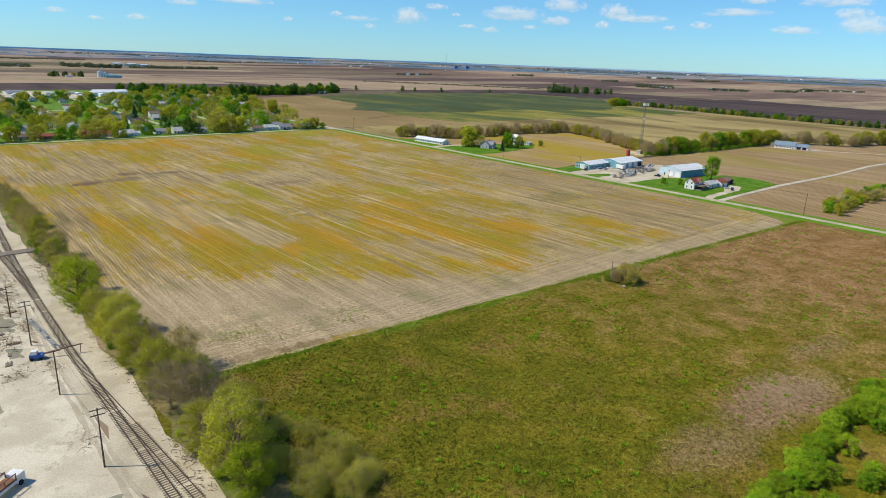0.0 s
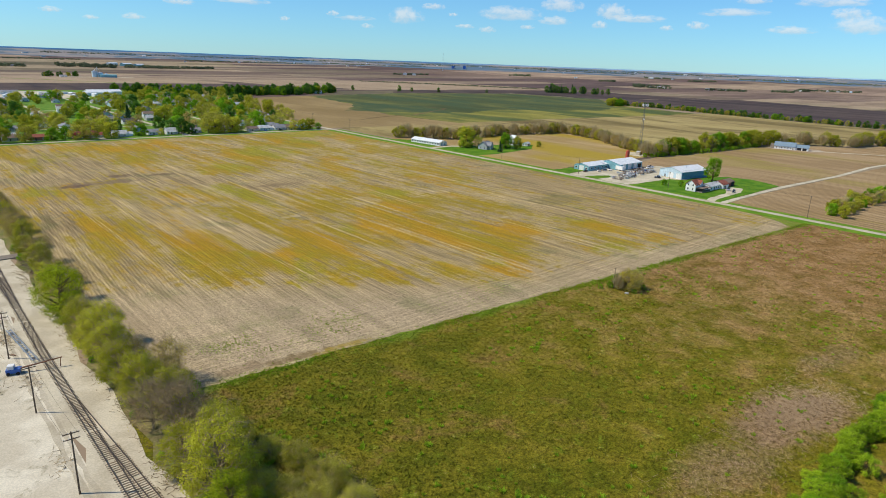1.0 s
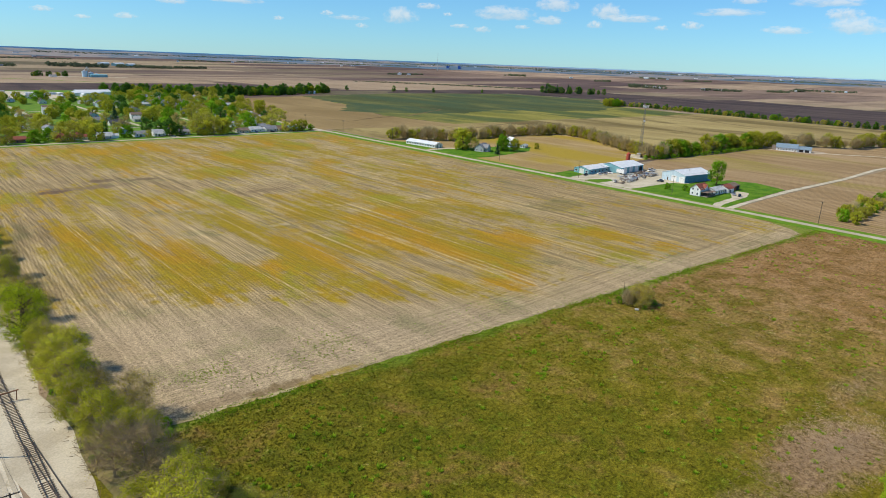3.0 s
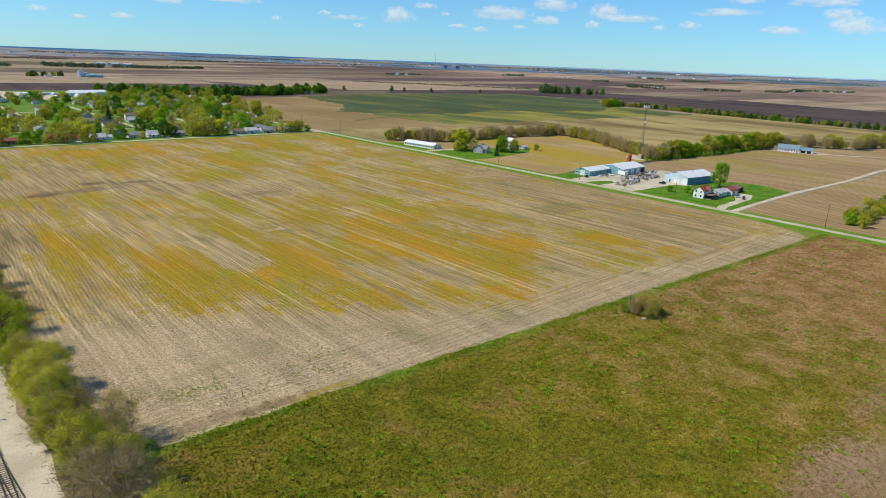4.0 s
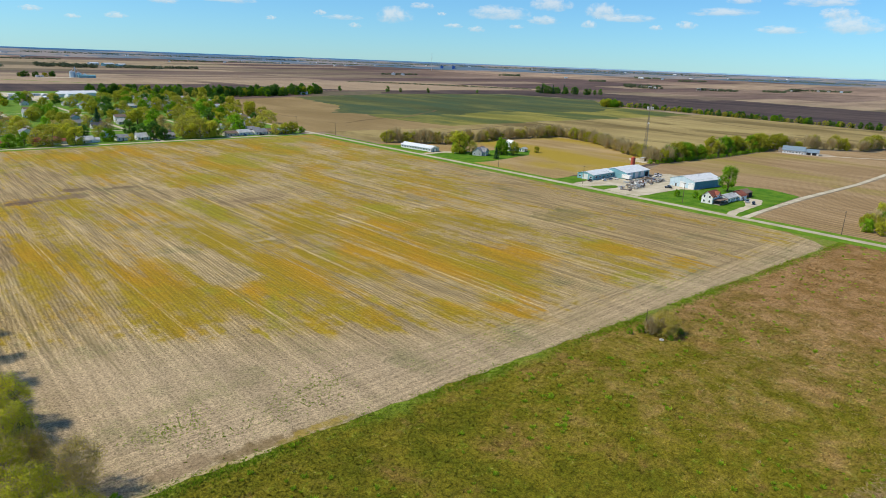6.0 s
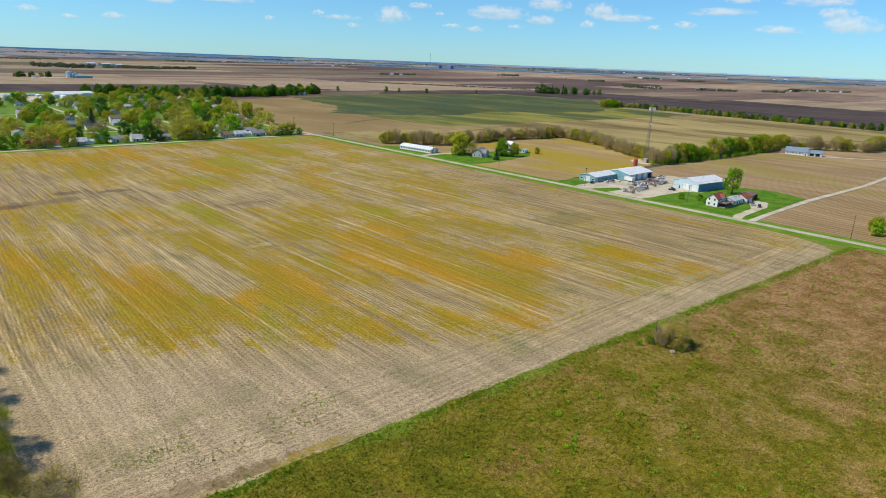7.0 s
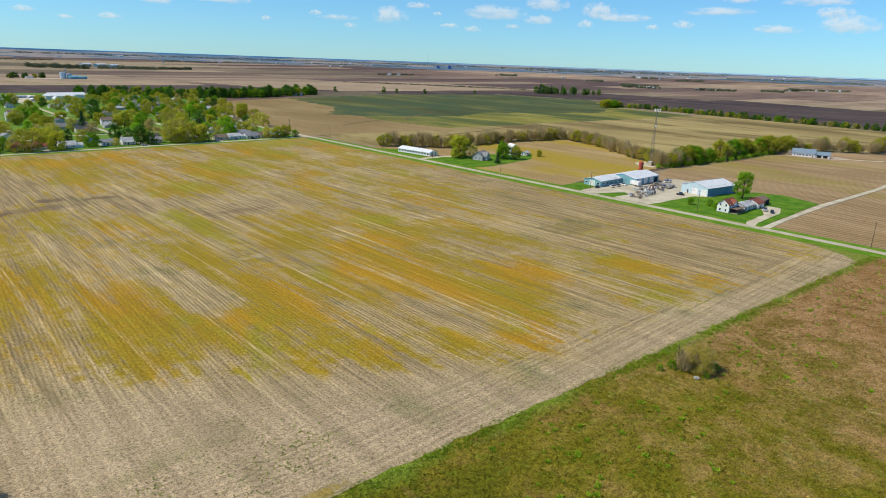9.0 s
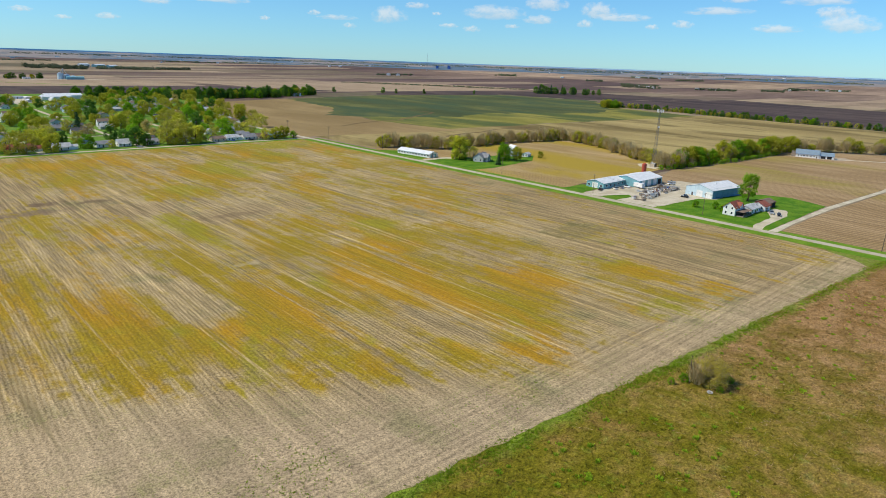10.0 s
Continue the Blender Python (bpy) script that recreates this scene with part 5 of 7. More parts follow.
def steel_barn():
    r = root("barn", pose(443, 231.5, 0, 0, 0, -8), "pale blue steel barn with a white roof", "barn")
    # side walls in a darker blue that holds their shade in the colour
    Geo().gabled(0, 0, -0.2, 30, 19, 5.4, 2.6).part("wall", M_BLUESTEEL_SHADED, r)
    Geo().roof(0, 0, 5.2, 30, 19, 2.6, 0.4, 0.14).part("roof", M_WHITEROOF, r)
    # paler skin over the front: its sunlit tone is put into the colour
    a = 9.5
    Geo().add([(-15.06, -a, 0), (-15.06, a, 0), (-15.06, a, 5.2), (-15.06, 0, 7.78), (-15.06, -a, 5.2), (-15.02, -a, 0), (-15.02, a, 0), (-15.02, a, 5.2), (-15.02, 0, 7.78), (-15.02, -a, 5.2)], [(0, 4, 3, 2, 1), (5, 6, 7, 8, 9), (0, 1, 6, 5)]).part("front_wall", M_PALESTEEL, r)
    fix("sliding_door", ME_BIGDOOR, r, -15.12, -0.5, 2.02, 90)
    fix("sliding_door", ME_BIGDOOR, r, -15.12, -7.0, 2.02, 90)
    fix("door", ME_DOOR, r, -15.12, 4.5, 1.1, 90)
    Geo().tube((-2, -3, 6.6), (-2, -3, 8.6), 0.16, 0.16, 8).part("vent_pipe", M_STEEL, r)
    for k in (-0.5, 0.0, 0.5):
        Geo().box(0, k * 16, 5.4 + 2.6 * (1 - abs(k) * 16 / 9.5) + 0.15, 30.5, 0.12, 0.06).part("roof_seam", M_STEEL, r)


def workshop():
    r = root("workshop", pose(0, 0, 0), "teal steel workshop with long white roofs", "workshop")
    Geo().gabled(409, 288, -0.2, 26, 13, 3.9, 1.7).part("front_wall", M_TEAL, r)
    Geo().roof(409, 288, 3.7, 26, 13, 1.7, 0.4, 0.14).part("front_roof", M_WHITEROOF, r)
    Geo().gabled(436, 281, -0.2, 30, 20, 4.6, 2.3).part("rear_wall", M_TEAL, r)
    Geo().roof(436, 281, 4.4, 30, 20, 2.3, 0.4, 0.14).part("rear_roof", M_WHITEROOF, r)
    Geo().box(422.4, 276, 0, 2.6, 8, 4.0).part("porch_block", M_WHITE, r)
    for x in (426.5, 434, 441.5):
        fix("sliding_door", ME_BIGDOOR, r, x, 270.95, 2.05)
    fix("open_bay", ME_DARKDOOR, r, 447.5, 270.95, 1.75)
    fix("sliding_door", ME_BIGDOOR, r, 395.92, 288, 1.6, 90)
    for x in (399.5, 404, 413, 418):
        window(r, x, 281.46, 2.0, 0, True)
    for y in (283.5, 292.5):
        window(r, 395.96, y, 1.9, 90, True)
    fix("door", ME_DOOR, r, 409, 281.46, 1.1)


def long_shed():
    r = root("poultry_shed", pose(390.5, 458, 0, 0, 0, 96), "long low white shed with a pale roof", "shed")
    Geo().gabled(0, 0, -0.2, 36, 10, 3.1, 1.9).part("wall", M_WHITE, r)
    Geo().roof(0, 0, 2.9, 36, 10, 1.9, 0.4, 0.14).part("roof", M_WHITEROOF, r)
    for i in range(11):
        window(r, -16.3 + i * 3.25, 5.03, 1.7, 0, True)
    b = Geo().box(-18.06, 0, 0, 0.1, 6.0, 2.7).part("end_panel", M_TEAL, r)
    fix("open_bay", ME_GARAGE, r, -18.15, 0, 1.2, 90)


def grey_farmhouse():
    r = house(414, 407, 20, 13, 8.5, 3.4, 3.2, M_GREYW, M_R_GREY, "grey cross-gabled farmhouse among yard trees", storeys=1, porch=True, chimney=True)
    g = Geo().gabled(0, 0, 0, 9, 6, 3.6, 2.8).part("cross_wall", M_GREYW, r)
    g.matrix_basis = pose(-1.0, -2.2, 0, 0, 0, 90)
    g = Geo().roof(0, 0, 3.6, 9, 6, 2.8, 0.4, 0.14).part("cross_roof", M_R_GREY, r)
    g.matrix_basis = pose(-1.0, -2.2, 0, 0, 0, 90)
    house(460, 414, 70, 9, 7.5, 6.0, 3.0, M_WHITE, M_WHITEROOF, "white barn behind the farmhouse", "barn", "barn")
    house(466, 404, 20, 8, 5, 2.4, 1.2, M_WHITE, M_R_PALE, "small white shed behind the farmhouse", "shed", "shed")


def new_house():
    r = root("house", pose(706.5, 261.8, 0, 0, 0, -72) @ Matrix.Diagonal((0.92, 0.92, 0.88, 1)), "newly built long house with a slate-blue roof", "house")
    Geo().gabled(0, 0, -0.2, 21, 11, 4.0, 4.2).part("wall", M_WHITE, r)
    Geo().roof(0, 0, 3.8, 21, 11, 4.2, 0.5, 0.18).part("roof", M_BLUEROOF, r)
    Geo().gabled(17.0, 0, -0.2, 13, 9, 3.4, 3.0).part("garage_wall", M_WHITE, r)
    Geo().roof(17.25, 0, 3.2, 12.5, 9, 3.0, 0.5, 0.18).part("garage_roof", M_BLUEROOF, r)
    Geo().gabled(-12.5, 0, -0.2, 4, 7, 5.6, 1.5).part("unclad_end", M_PLANK, r, "raw plywood end wall")
    for u in (-8, -5.5, -3, 0, 3, 6):
        window(r, u, -5.52, 1.9, 0, abs(u) < 4)
    fix("door", ME_DOOR, r, 8.3, -5.54, 1.1)
    fix("open_bay", ME_DARKDOOR, r, 14.2, -4.54, 1.5)
    fix("open_bay", ME_DARKDOOR, r, 19.6, -4.54, 1.5)


white_farmhouse()
steel_barn()
workshop()
long_shed()
grey_farmhouse()
new_house()

# town houses along the street
WALLS, ROOFS = (M_WHITE, M_GREYW, M_TANW, M_BLUEW, M_WHITE, M_WHITE), (M_R_GREY, M_R_BROWN, M_R_DARK, M_R_PALE, M_R_GREY)
FRONT = ((86, 620, M_GREYW, M_R_BROWN, 12, "grey"), (103, 617, M_BRICKW, M_R_RED, 12, "red-brick"), (139, 618, M_WHITE, M_R_RED, 18, "low white"), (166, 617, M_WHITE, M_R_PALE, 12, "white"), (196, 620, M_WHITE, M_R_GREY, 11, "white"),
         (211, 618, M_WHITE, M_R_PALE, 10, "white"), (234, 620, M_WHITE, M_R_GREY, 10, "white"), (258, 622, M_WHITE, M_R_GREY, 15, "white"), (270, 640, M_GREYW, M_R_DARK, 12, "grey"),
         (288, 612, M_TANW, M_R_BROWN, 11, "tan"), (302, 614, M_WHITE, M_R_PALE, 12, "white"), (318, 613, M_WHITE, M_R_GREY, 12, "white"), (330, 611, M_TANW, M_R_BROWN, 11, "tan"), (342, 612, M_BLUEW, M_R_AQUA, 11, "blue-roofed"), (322, 640, M_WHITE, M_R_GREY, 9, "white"))
HR = random.Random(9)
HOMES = [(a, b) for a, b, *_ in FRONT]
for x, y, w, rf, s, word in FRONT:
    house(x, y, HR.choice((0, 0, 90, 0)) + HR.uniform(-3, 3), s, 8.5, 2.9, HR.uniform(1.8, 3.0), w, rf, word + " single-storey house facing the field street", group="street-front houses", wing=HR.choice((0, 0, 5)), porch=HR.random() < 0.4, chimney=HR.random() < 0.4, fine=False)
n = 0
while n < 78:
    x, y = HR.uniform(60, 440), 640 + 480 * HR.random()
    if x > 340 + (y - 606) * 0.25 or x < 60 + (y - 606) * 0.10 or any(abs(x - s) < 11 for s in STREETS_X) or any(abs(y - s) < 11 for s in STREETS_Y) or any((x - a) ** 2 + (y - b) ** 2 < 380 for a, b in HOMES):
        continue
    HOMES.append((x, y))
    n += 1
    w = HR.choice(WALLS)
    st = HR.choice((1, 1, 1, 2))
    house(x, y, HR.choice((0, 90)) + HR.uniform(-3, 3), HR.uniform(10, 15), HR.uniform(7.5, 9.5), 2.8 * st, HR.uniform(1.8, 3.2), w, HR.choice(ROOFS), {M_WHITE: "white", M_GREYW: "grey", M_TANW: "tan", M_BLUEW: "pale blue"}[w] + " house among trees in the town", group="town houses", wing=HR.choice((0, 0, 5)), chimney=HR.random() < 0.4, storeys=st, fine=False)
for x, y, sx, sy, h, w, rf, t, lab in ((300, 1190, 52, 18, 5, M_WHITE, M_WHITEROOF, 5, "long white hall with a white roof"), (285, 1165, 40, 14, 5, M_WHITE, M_WHITEROOF, 5, "long white hall with a white roof"), (170, 1215, 26, 12, 4, M_PALESTEEL, M_R_GREY, 0, "pale steel warehouse at the edge of town"),
                                       (120, 1190, 22, 11, 4, M_BLUEW, M_R_GREY, 0, "pale blue warehouse at the edge of town"), (372, 1105, 16, 11, 6, M_WHITE, M_R_GREY, 40, "white gabled church hall among trees"), (640, 1165, 22, 10, 5, M_GREYW, M_R_GREY, 15, "grey farm building in the tree belt"), (700, 1180, 20, 9, 5, M_WHITE, M_R_GREY, 20, "white farm building in the tree belt")):
    r = root("hall", pose(x, y, 0, 0, 0, t), lab, "hall")
    Geo().gabled(0, 0, -0.2, sx, sy, h + 0.2, sy * 0.16).part("wall", w, r)
    Geo().roof(0, 0, h, sx, sy, sy * 0.16, 0.5, 0.2).part("roof", rf, r)
    for i in range(3):
        fix("sliding_door", ME_BIGDOOR, r, (i - 1) * sx * 0.28, -sy / 2 - 0.05, 2.05)


# sheds and trailers on the lot behind the town
LR = random.Random(31)
for i in range(22):
    x, y = 105 + 28 * (i % 8) + LR.uniform(-6, 6), 1128 + 38 * (i // 8) + LR.uniform(-8, 8)
    sx, sy, h = LR.uniform(7, 16), LR.uniform(4, 8), LR.uniform(2.6, 4.2)
    r = root("storage_shed", pose(x, y, 0.1, 0, 0, LR.choice((0, 90)) + LR.uniform(-4, 4)), "small pale metal shed on a gravel lot", "shed", "lot sheds")
    Geo().gabled(0, 0, -0.2, sx, sy, h + 0.2, sy * 0.14).part("wall", LR.choice((M_WHITE, M_PALESTEEL, M_WHITE, M_GREYW)), r)
    Geo().roof(0, 0, h, sx, sy, sy * 0.14, 0.3, 0.15).part("roof", LR.choice((M_WHITEROOF, M_WHITEROOF, M_R_PALE)), r)
    fix("door", ME_DOOR, r, 0, -sy / 2 - 0.03, 1.1)


# ---- vehicles ----
def car(x, y, turn, paint, label, truck=False):
    r = root("pickup_truck" if truck else "car", pose(x, y, 0.14, 0, 0, turn), label, "pickup" if truck else "car", "parked cars")
    L, W = (5.5, 1.95) if truck else (4.6, 1.8)
    prof = [(-L / 2, 0.35), (L / 2, 0.35), (L / 2, 0.78), (L * 0.26, 0.98), (L * 0.13, 1.0), (-L / 2 + 0.05, 1.02), (-L / 2, 0.9)]
    m = len(prof)
    Geo().add([(a, s * W / 2, b) for s in (-1, 1) for a, b in prof], [tuple(range(m)), tuple(range(m, 2 * m))[::-1]] + [(i, i + m, (i + 1) % m + m, (i + 1) % m) for i in range(m)]).part("body", paint, r)
    x0, x1 = (-0.5, L * 0.15) if truck else (-L * 0.42, L * 0.17)
    cab = [(x0, 1.0), (x1, 0.99), (x1 - 0.75, 1.62), (x0 + (0.15 if truck else 0.6), 1.64)]
    Geo().add([(a, s * (W / 2 - 0.08 - 0.1 * (b > 1.2)), b) for s in (-1, 1) for a, b in cab], [(0, 1, 2, 3), (7, 6, 5, 4)] + [(i, i + 4, (i + 1) % 4 + 4, (i + 1) % 4) for i in range(4)]).part("cabin", M_GLASS, r)
    Geo().box((cab[2][0] + cab[3][0]) / 2, 0, 1.62, cab[2][0] - cab[3][0], W - 0.4, 0.06).part("roof", paint, r)
    for a in (-L * 0.3, L * 0.32):
        for s in (-1, 1):
            w = Geo().tube((a, s * (W / 2 - 0.2), 0.34), (a, s * (W / 2 + 0.02), 0.34), 0.34, 0.34, 12).part("wheel", M_TYRE, r)
    for s in (-1, 1):
        Geo().box(L / 2, s * W * 0.36, 0.62, 0.06, 0.34, 0.16).part("headlight", M_TRIM, r)
        Geo().box(-L / 2, s * W * 0.38, 0.68, 0.06, 0.26, 0.18).part("tail_light", M_RED, r)
    return r


for x, y, t, p, lab, tr in ((416.5, 185.5, 205, M_SILVER, "silver pickup parked on a gravel drive", True), (414, 180.8, 200, M_BLACKP, "black car parked on a gravel drive", False), (402.5, 277, 60, M_WHITE, "white car parked outside the workshop", False), (408.5, 276.5, 65, M_SILVER, "silver car parked outside the workshop", False),
                            (414.5, 276, 70, M_WHITE, "white pickup parked outside the workshop", True), (419.5, 238, 185, M_WHITE, "white flatbed pickup beside the barn", True), (452, 264.5, 150, M_WHITE, "white pickup behind the scrap rows", True), (459, 268, 120, M_SILVER, "silver pickup behind the scrap rows", True), (392, 281, 20, M_BLACKP, "dark pickup beside the road", True),
                            (417, 237, 100, M_BLACKP, "dark car beside the barn", False), (219, 603, 5, M_SILVER, "silver car parked at the town street", False), (316, 604, 0, M_BLACKP, "dark car parked at the town street", False), (332, 605, 90, M_WHITE, "white car parked at the town street", False), (300, 606, 90, M_BLUEP, "blue car parked at the town street", False)):
    car(x, y, t, p, lab, tr)

# box trailer, tank, scrap rows
r = root("box_trailer", pose(420.5, 270.5, 0, 0, 0, 75), "white box trailer outside the workshop", "trailer")
Geo().box(0, 0, 0.9, 7.5, 2.5, 2.6).part("body", M_WHITE, r)
for a in (-2, -1):
    for s in (-1.1, 1.1):
        Geo().tube((a, s - 0.15, 0.5), (a, s + 0.15, 0.5), 0.5, 0.5, 12).part("wheel", M_TYRE, r)
Geo().box(3.2, 0, 0, 0.2, 1.6, 0.9).part("stand", M_STEEL, r)
r = root("feed_tank", pose(461, 291, 0), "upright rusty red tank behind the workshop", "tank")
Geo().tube((0, 0, 1.2), (0, 0, 9.6), 1.6, 1.6, 18).part("barrel", M_RED, r)
Geo().tube((0, 0, 9.6), (0, 0, 10.6), 1.6, 0.3, 18).part("top_cone", M_RED, r)
Geo().tube((0, 0, 0.6), (0, 0, 1.2), 0.4, 1.6, 18).part("bottom_cone", M_RED, r)
for i in range(4):
    a = i * math.pi / 2 + 0.4
    Geo().tube((1.5 * math.cos(a), 1.5 * math.sin(a), -0.1), (1.5 * math.cos(a), 1.5 * math.sin(a), 2), 0.08, 0.08, 6).part("leg", M_STEEL, r)
SR = random.Random(12)
for i in range(84):
    u, v = SR.random(), SR.randrange(4)
    x, y = 384 + u * 56, 246.5 + v * 3.4 + u * 7 + SR.uniform(-1.0, 1.0)
    if v == 3 and u < 0.3:
        continue
    kind = SR.choice(("frame", "frame", "beam", "plate", "crate", "barrel"))
    t = SR.uniform(0, 180)
    mt = SR.choice((M_STEEL, M_RUSTY, M_STEEL, M_WHITE, M_GREYW, M_PLANK))
    rr = root({"frame": "implement", "beam": "beam_stack", "plate": "metal_sheet", "crate": "crate", "barrel": "drum_pair"}[kind], pose(x, y, 0.13, 0, 0, t), {"frame": "steel frame of farm machinery in the scrap rows", "beam": "stack of steel beams in the scrap rows", "plate": "leaning metal plate in the scrap rows", "crate": "slatted crate in the scrap rows", "barrel": "standing drum in the scrap rows"}[kind], "scrap", "scrap rows")
    if kind == "frame":
        a, b, h = SR.uniform(2.5, 5), SR.uniform(1.5, 2.4), SR.uniform(0.8, 2.0)
        for sx in (-1, 1):
            for sy in (-1, 1):
                Geo().box(sx * a / 2, sy * b / 2, 0, 0.16, 0.16, h).part("leg", mt, rr)
            Geo().box(sx * a / 2, 0, h, 0.16, b, 0.16).part("cross_bar", mt, rr)
            Geo().box(0, sx * b / 2, h * 0.99, a, 0.16, 0.16).part("side_bar", mt, rr)
        Geo().box(a * 0.1, 0, h * 0.5, a * 0.6, b * 0.6, h * 0.45).part("hopper", SR.choice((M_WHITE, M_RUSTY, M_STEEL)), rr)
    elif kind == "beam":
        for k in range(5):
            Geo().box(SR.uniform(-0.3, 0.3), (k - 2) * 0.34, 0.0 if k != 2 else 0.31, SR.uniform(3.5, 6), 0.28, 0.3).part("beam", mt, rr)
    elif kind == "plate":
        Geo().add([(-1.4, 0, 0), (1.4, 0, 0), (1.4, 0.9, 1.7), (-1.4, 0.9, 1.7), (-1.4, 0.1, 0), (1.4, 0.1, 0), (1.4, 1.0, 1.7), (-1.4, 1.0, 1.7)], [(0, 1, 2, 3), (7, 6, 5, 4), (0, 4, 5, 1), (3, 2, 6, 7), (0, 3, 7, 4), (1, 5, 6, 2)]).part("plate", mt, rr)
        Geo().tube((0, 0.95, 1.6), (0, 1.9, 0), 0.05, 0.05, 5).part("prop", M_RUSTY, rr)
    elif kind == "crate":
        for k in range(4):
            Geo().box(0, 0, k * 0.36, 2.2, 1.8, 0.26).part("slat", M_PLANK, rr)
    else:
        Geo().tube((0, 0, 0), (0, 0, 1.1), 0.45, 0.45, 12).part("drum", mt, rr)
        Geo().tube((0.95, 0.1, 0), (0.95, 0.1, 1.1), 0.45, 0.45, 12).part("drum", SR.choice((M_BLUEP, M_RUSTY, M_WHITE)), rr)
r = root("dirt_pile", pose(436, 263, 0.1), "small heap of brown dirt in the gravel yard", "heap")
v, f = [], []
g = Geo()
for k in range(9):
    g.tube((SR.uniform(-2, 2), SR.uniform(-1.2, 1.2), -0.1), (SR.uniform(-1, 1), SR.uniform(-0.6, 0.6), SR.uniform(0.7, 1.5)), 1.8, 0.3, 8)
g.part("heap", M_DIRT, r)
r = root("loader", pose(455, 275, 0.13, 0, 0, 30), "small yellow wheel loader behind the workshop", "loader")
Geo().box(0, 0, 0.6, 2.6, 1.5, 0.9).part("body", M_YELLOW, r)
Geo().box(-0.3, 0, 1.5, 1.1, 1.3, 1.1).part("cab", M_GLASS, r)
Geo().box(2.1, 0, 0.2, 0.5, 1.9, 0.7).part("bucket", M_YELLOW, r)
for a in (-0.9, 0.9):
    for s in (-0.85, 0.85):
        Geo().tube((a, s - 0.15, 0.5), (a, s + 0.15, 0.5), 0.5, 0.5, 12).part("wheel", M_TYRE, r)


# ---- masts and poles ----
def lattice(name, x, y, h, w0, w1, label, bays, r0=0.06, z=0.0):
    r = root(name, pose(x, y, z), label, "mast")
    legs = [(math.cos(a), math.sin(a)) for a in (0.3, 0.3 + 2.0944, 0.3 + 4.1888)]
    for c, s in legs:
        Geo().tube((c * w0, s * w0, -0.3), (c * w1, s * w1, h), r0 * 1.5, r0, 5).part("leg", M_MAST, r)
    for k in range(bays):
        z0, z1 = h * k / bays, h * (k + 1) / bays
        a0, a1 = w0 + (w1 - w0) * k / bays, w0 + (w1 - w0) * (k + 1) / bays
        g = Geo()
        for i in range(3):
            c, s = legs[i]
            c2, s2 = legs[(i + 1) % 3]
            g.tube((c * a0, s * a0, z0), (c2 * a1, s2 * a1, z1), r0 * 0.6, None, 3)
            g.tube((c2 * a0, s2 * a0, z0), (c * a1, s * a1, z1), r0 * 0.6, None, 3)
            g.tube((c * a1, s * a1, z1), (c2 * a1, s2 * a1, z1), r0 * 0.6, None, 3)
        g.part("brace", M_MAST, r)
    return r


r = lattice("radio_mast", 520, 316, 44, 1.9, 0.5, "tall steel lattice radio mast with antenna panels", 16, 0.075)
for i in range(3):
    a = 0.3 + i * 2.0944
    c, s = math.cos(a), math.sin(a)
    Geo().tube((-s * 2.2 + c * 1.6, c * 2.2 + s * 1.6, 43.4), (s * 2.2 + c * 1.6, -c * 2.2 + s * 1.6, 43.4), 0.06, None, 5).part("antenna_frame", M_MAST, r)
    Geo().tube((0, 0, 43.4), (c * 1.6, s * 1.6, 43.4), 0.06, None, 5).part("antenna_arm", M_MAST, r)
    for k in (-2, -0.7, 0.7, 2):
        Geo().box(c * 1.75 - s * k, s * 1.75 + c * k, 42.2, 0.22, 0.34, 2.3, math.degrees(a)).part("antenna_panel", M_WHITE, r)
Geo().tube((-0.7, -0.7, 31), (-1.1, -1.1, 31), 0.75, 0.75, 14).part("dish", M_WHITE, r)
Geo().tube((0, 0, 43), (0, 0, 47), 0.04, 0.02, 4).part("whip", M_MAST, r)
r = root("equipment_shelter", pose(514, 313, 0.1, 0, 0, 15), "small pale equipment shelter beside the mast", "shelter")
Geo().box(0, 0, 0, 6, 3.2, 2.9).part("body", M_TANW, r)
Geo().box(0, 0, 2.9, 6.5, 3.7, 0.2).part("roof", M_R_PALE, r)
fix("door", ME_DOOR, r, 1.5, -1.66, 1.05)


def pole(x, y, h, label, arms=1, turn=0.0, group="power poles", base=0.0):
    r = root("power_pole", pose(x, y, base, 0, 0, turn), label, "power pole", group)
    Geo().tube((0, 0, -0.5), (0, 0, h), 0.17, 0.11, 8).part("post", M_WOODPOLE, r)
    for k in range(arms):
        z = h - 0.5 - 1.1 * k
        Geo().box(0, 0.14, z, 2.6, 0.12, 0.16).part("crossarm", M_WOODPOLE, r)
        for u in (-1.15, -0.45, 0.45, 1.15):
            Geo().tube((u, 0.14, z + 0.16), (u, 0.14, z + 0.38), 0.05, 0.04, 6).part("insulator", M_CONC, r)
    return r


POLES = [(377.5, 123.5), (380, 208), (378.5, 277.5), (381.5, 356), (384, 432), (385, 498), (383, 579), (380, 650), (380, 730), (382, 810)]
for x, y in POLES:
    pole(x, y, 12.0, "weathered wooden power pole beside the country road", 2 if y > 480 else 1)
# sagging wires
g = Geo()
for (xa, ya), (xb, yb) in zip(POLES, POLES[1:]):
    for u in (-1.15, 1.15):
        prev = None
        for i in range(9):
            s = i / 8
            p = (xa + (xb - xa) * s + u, ya + (yb - ya) * s + 0.14, 11.85 - 1.3 * 4 * s * (1 - s))
            if prev:
                g.tube(prev, p, 0.016, None, 3)
            prev = p
tagged(g.part("power_line", M_DARK), "thin dark wires strung between road poles", "wires", "", "structure")

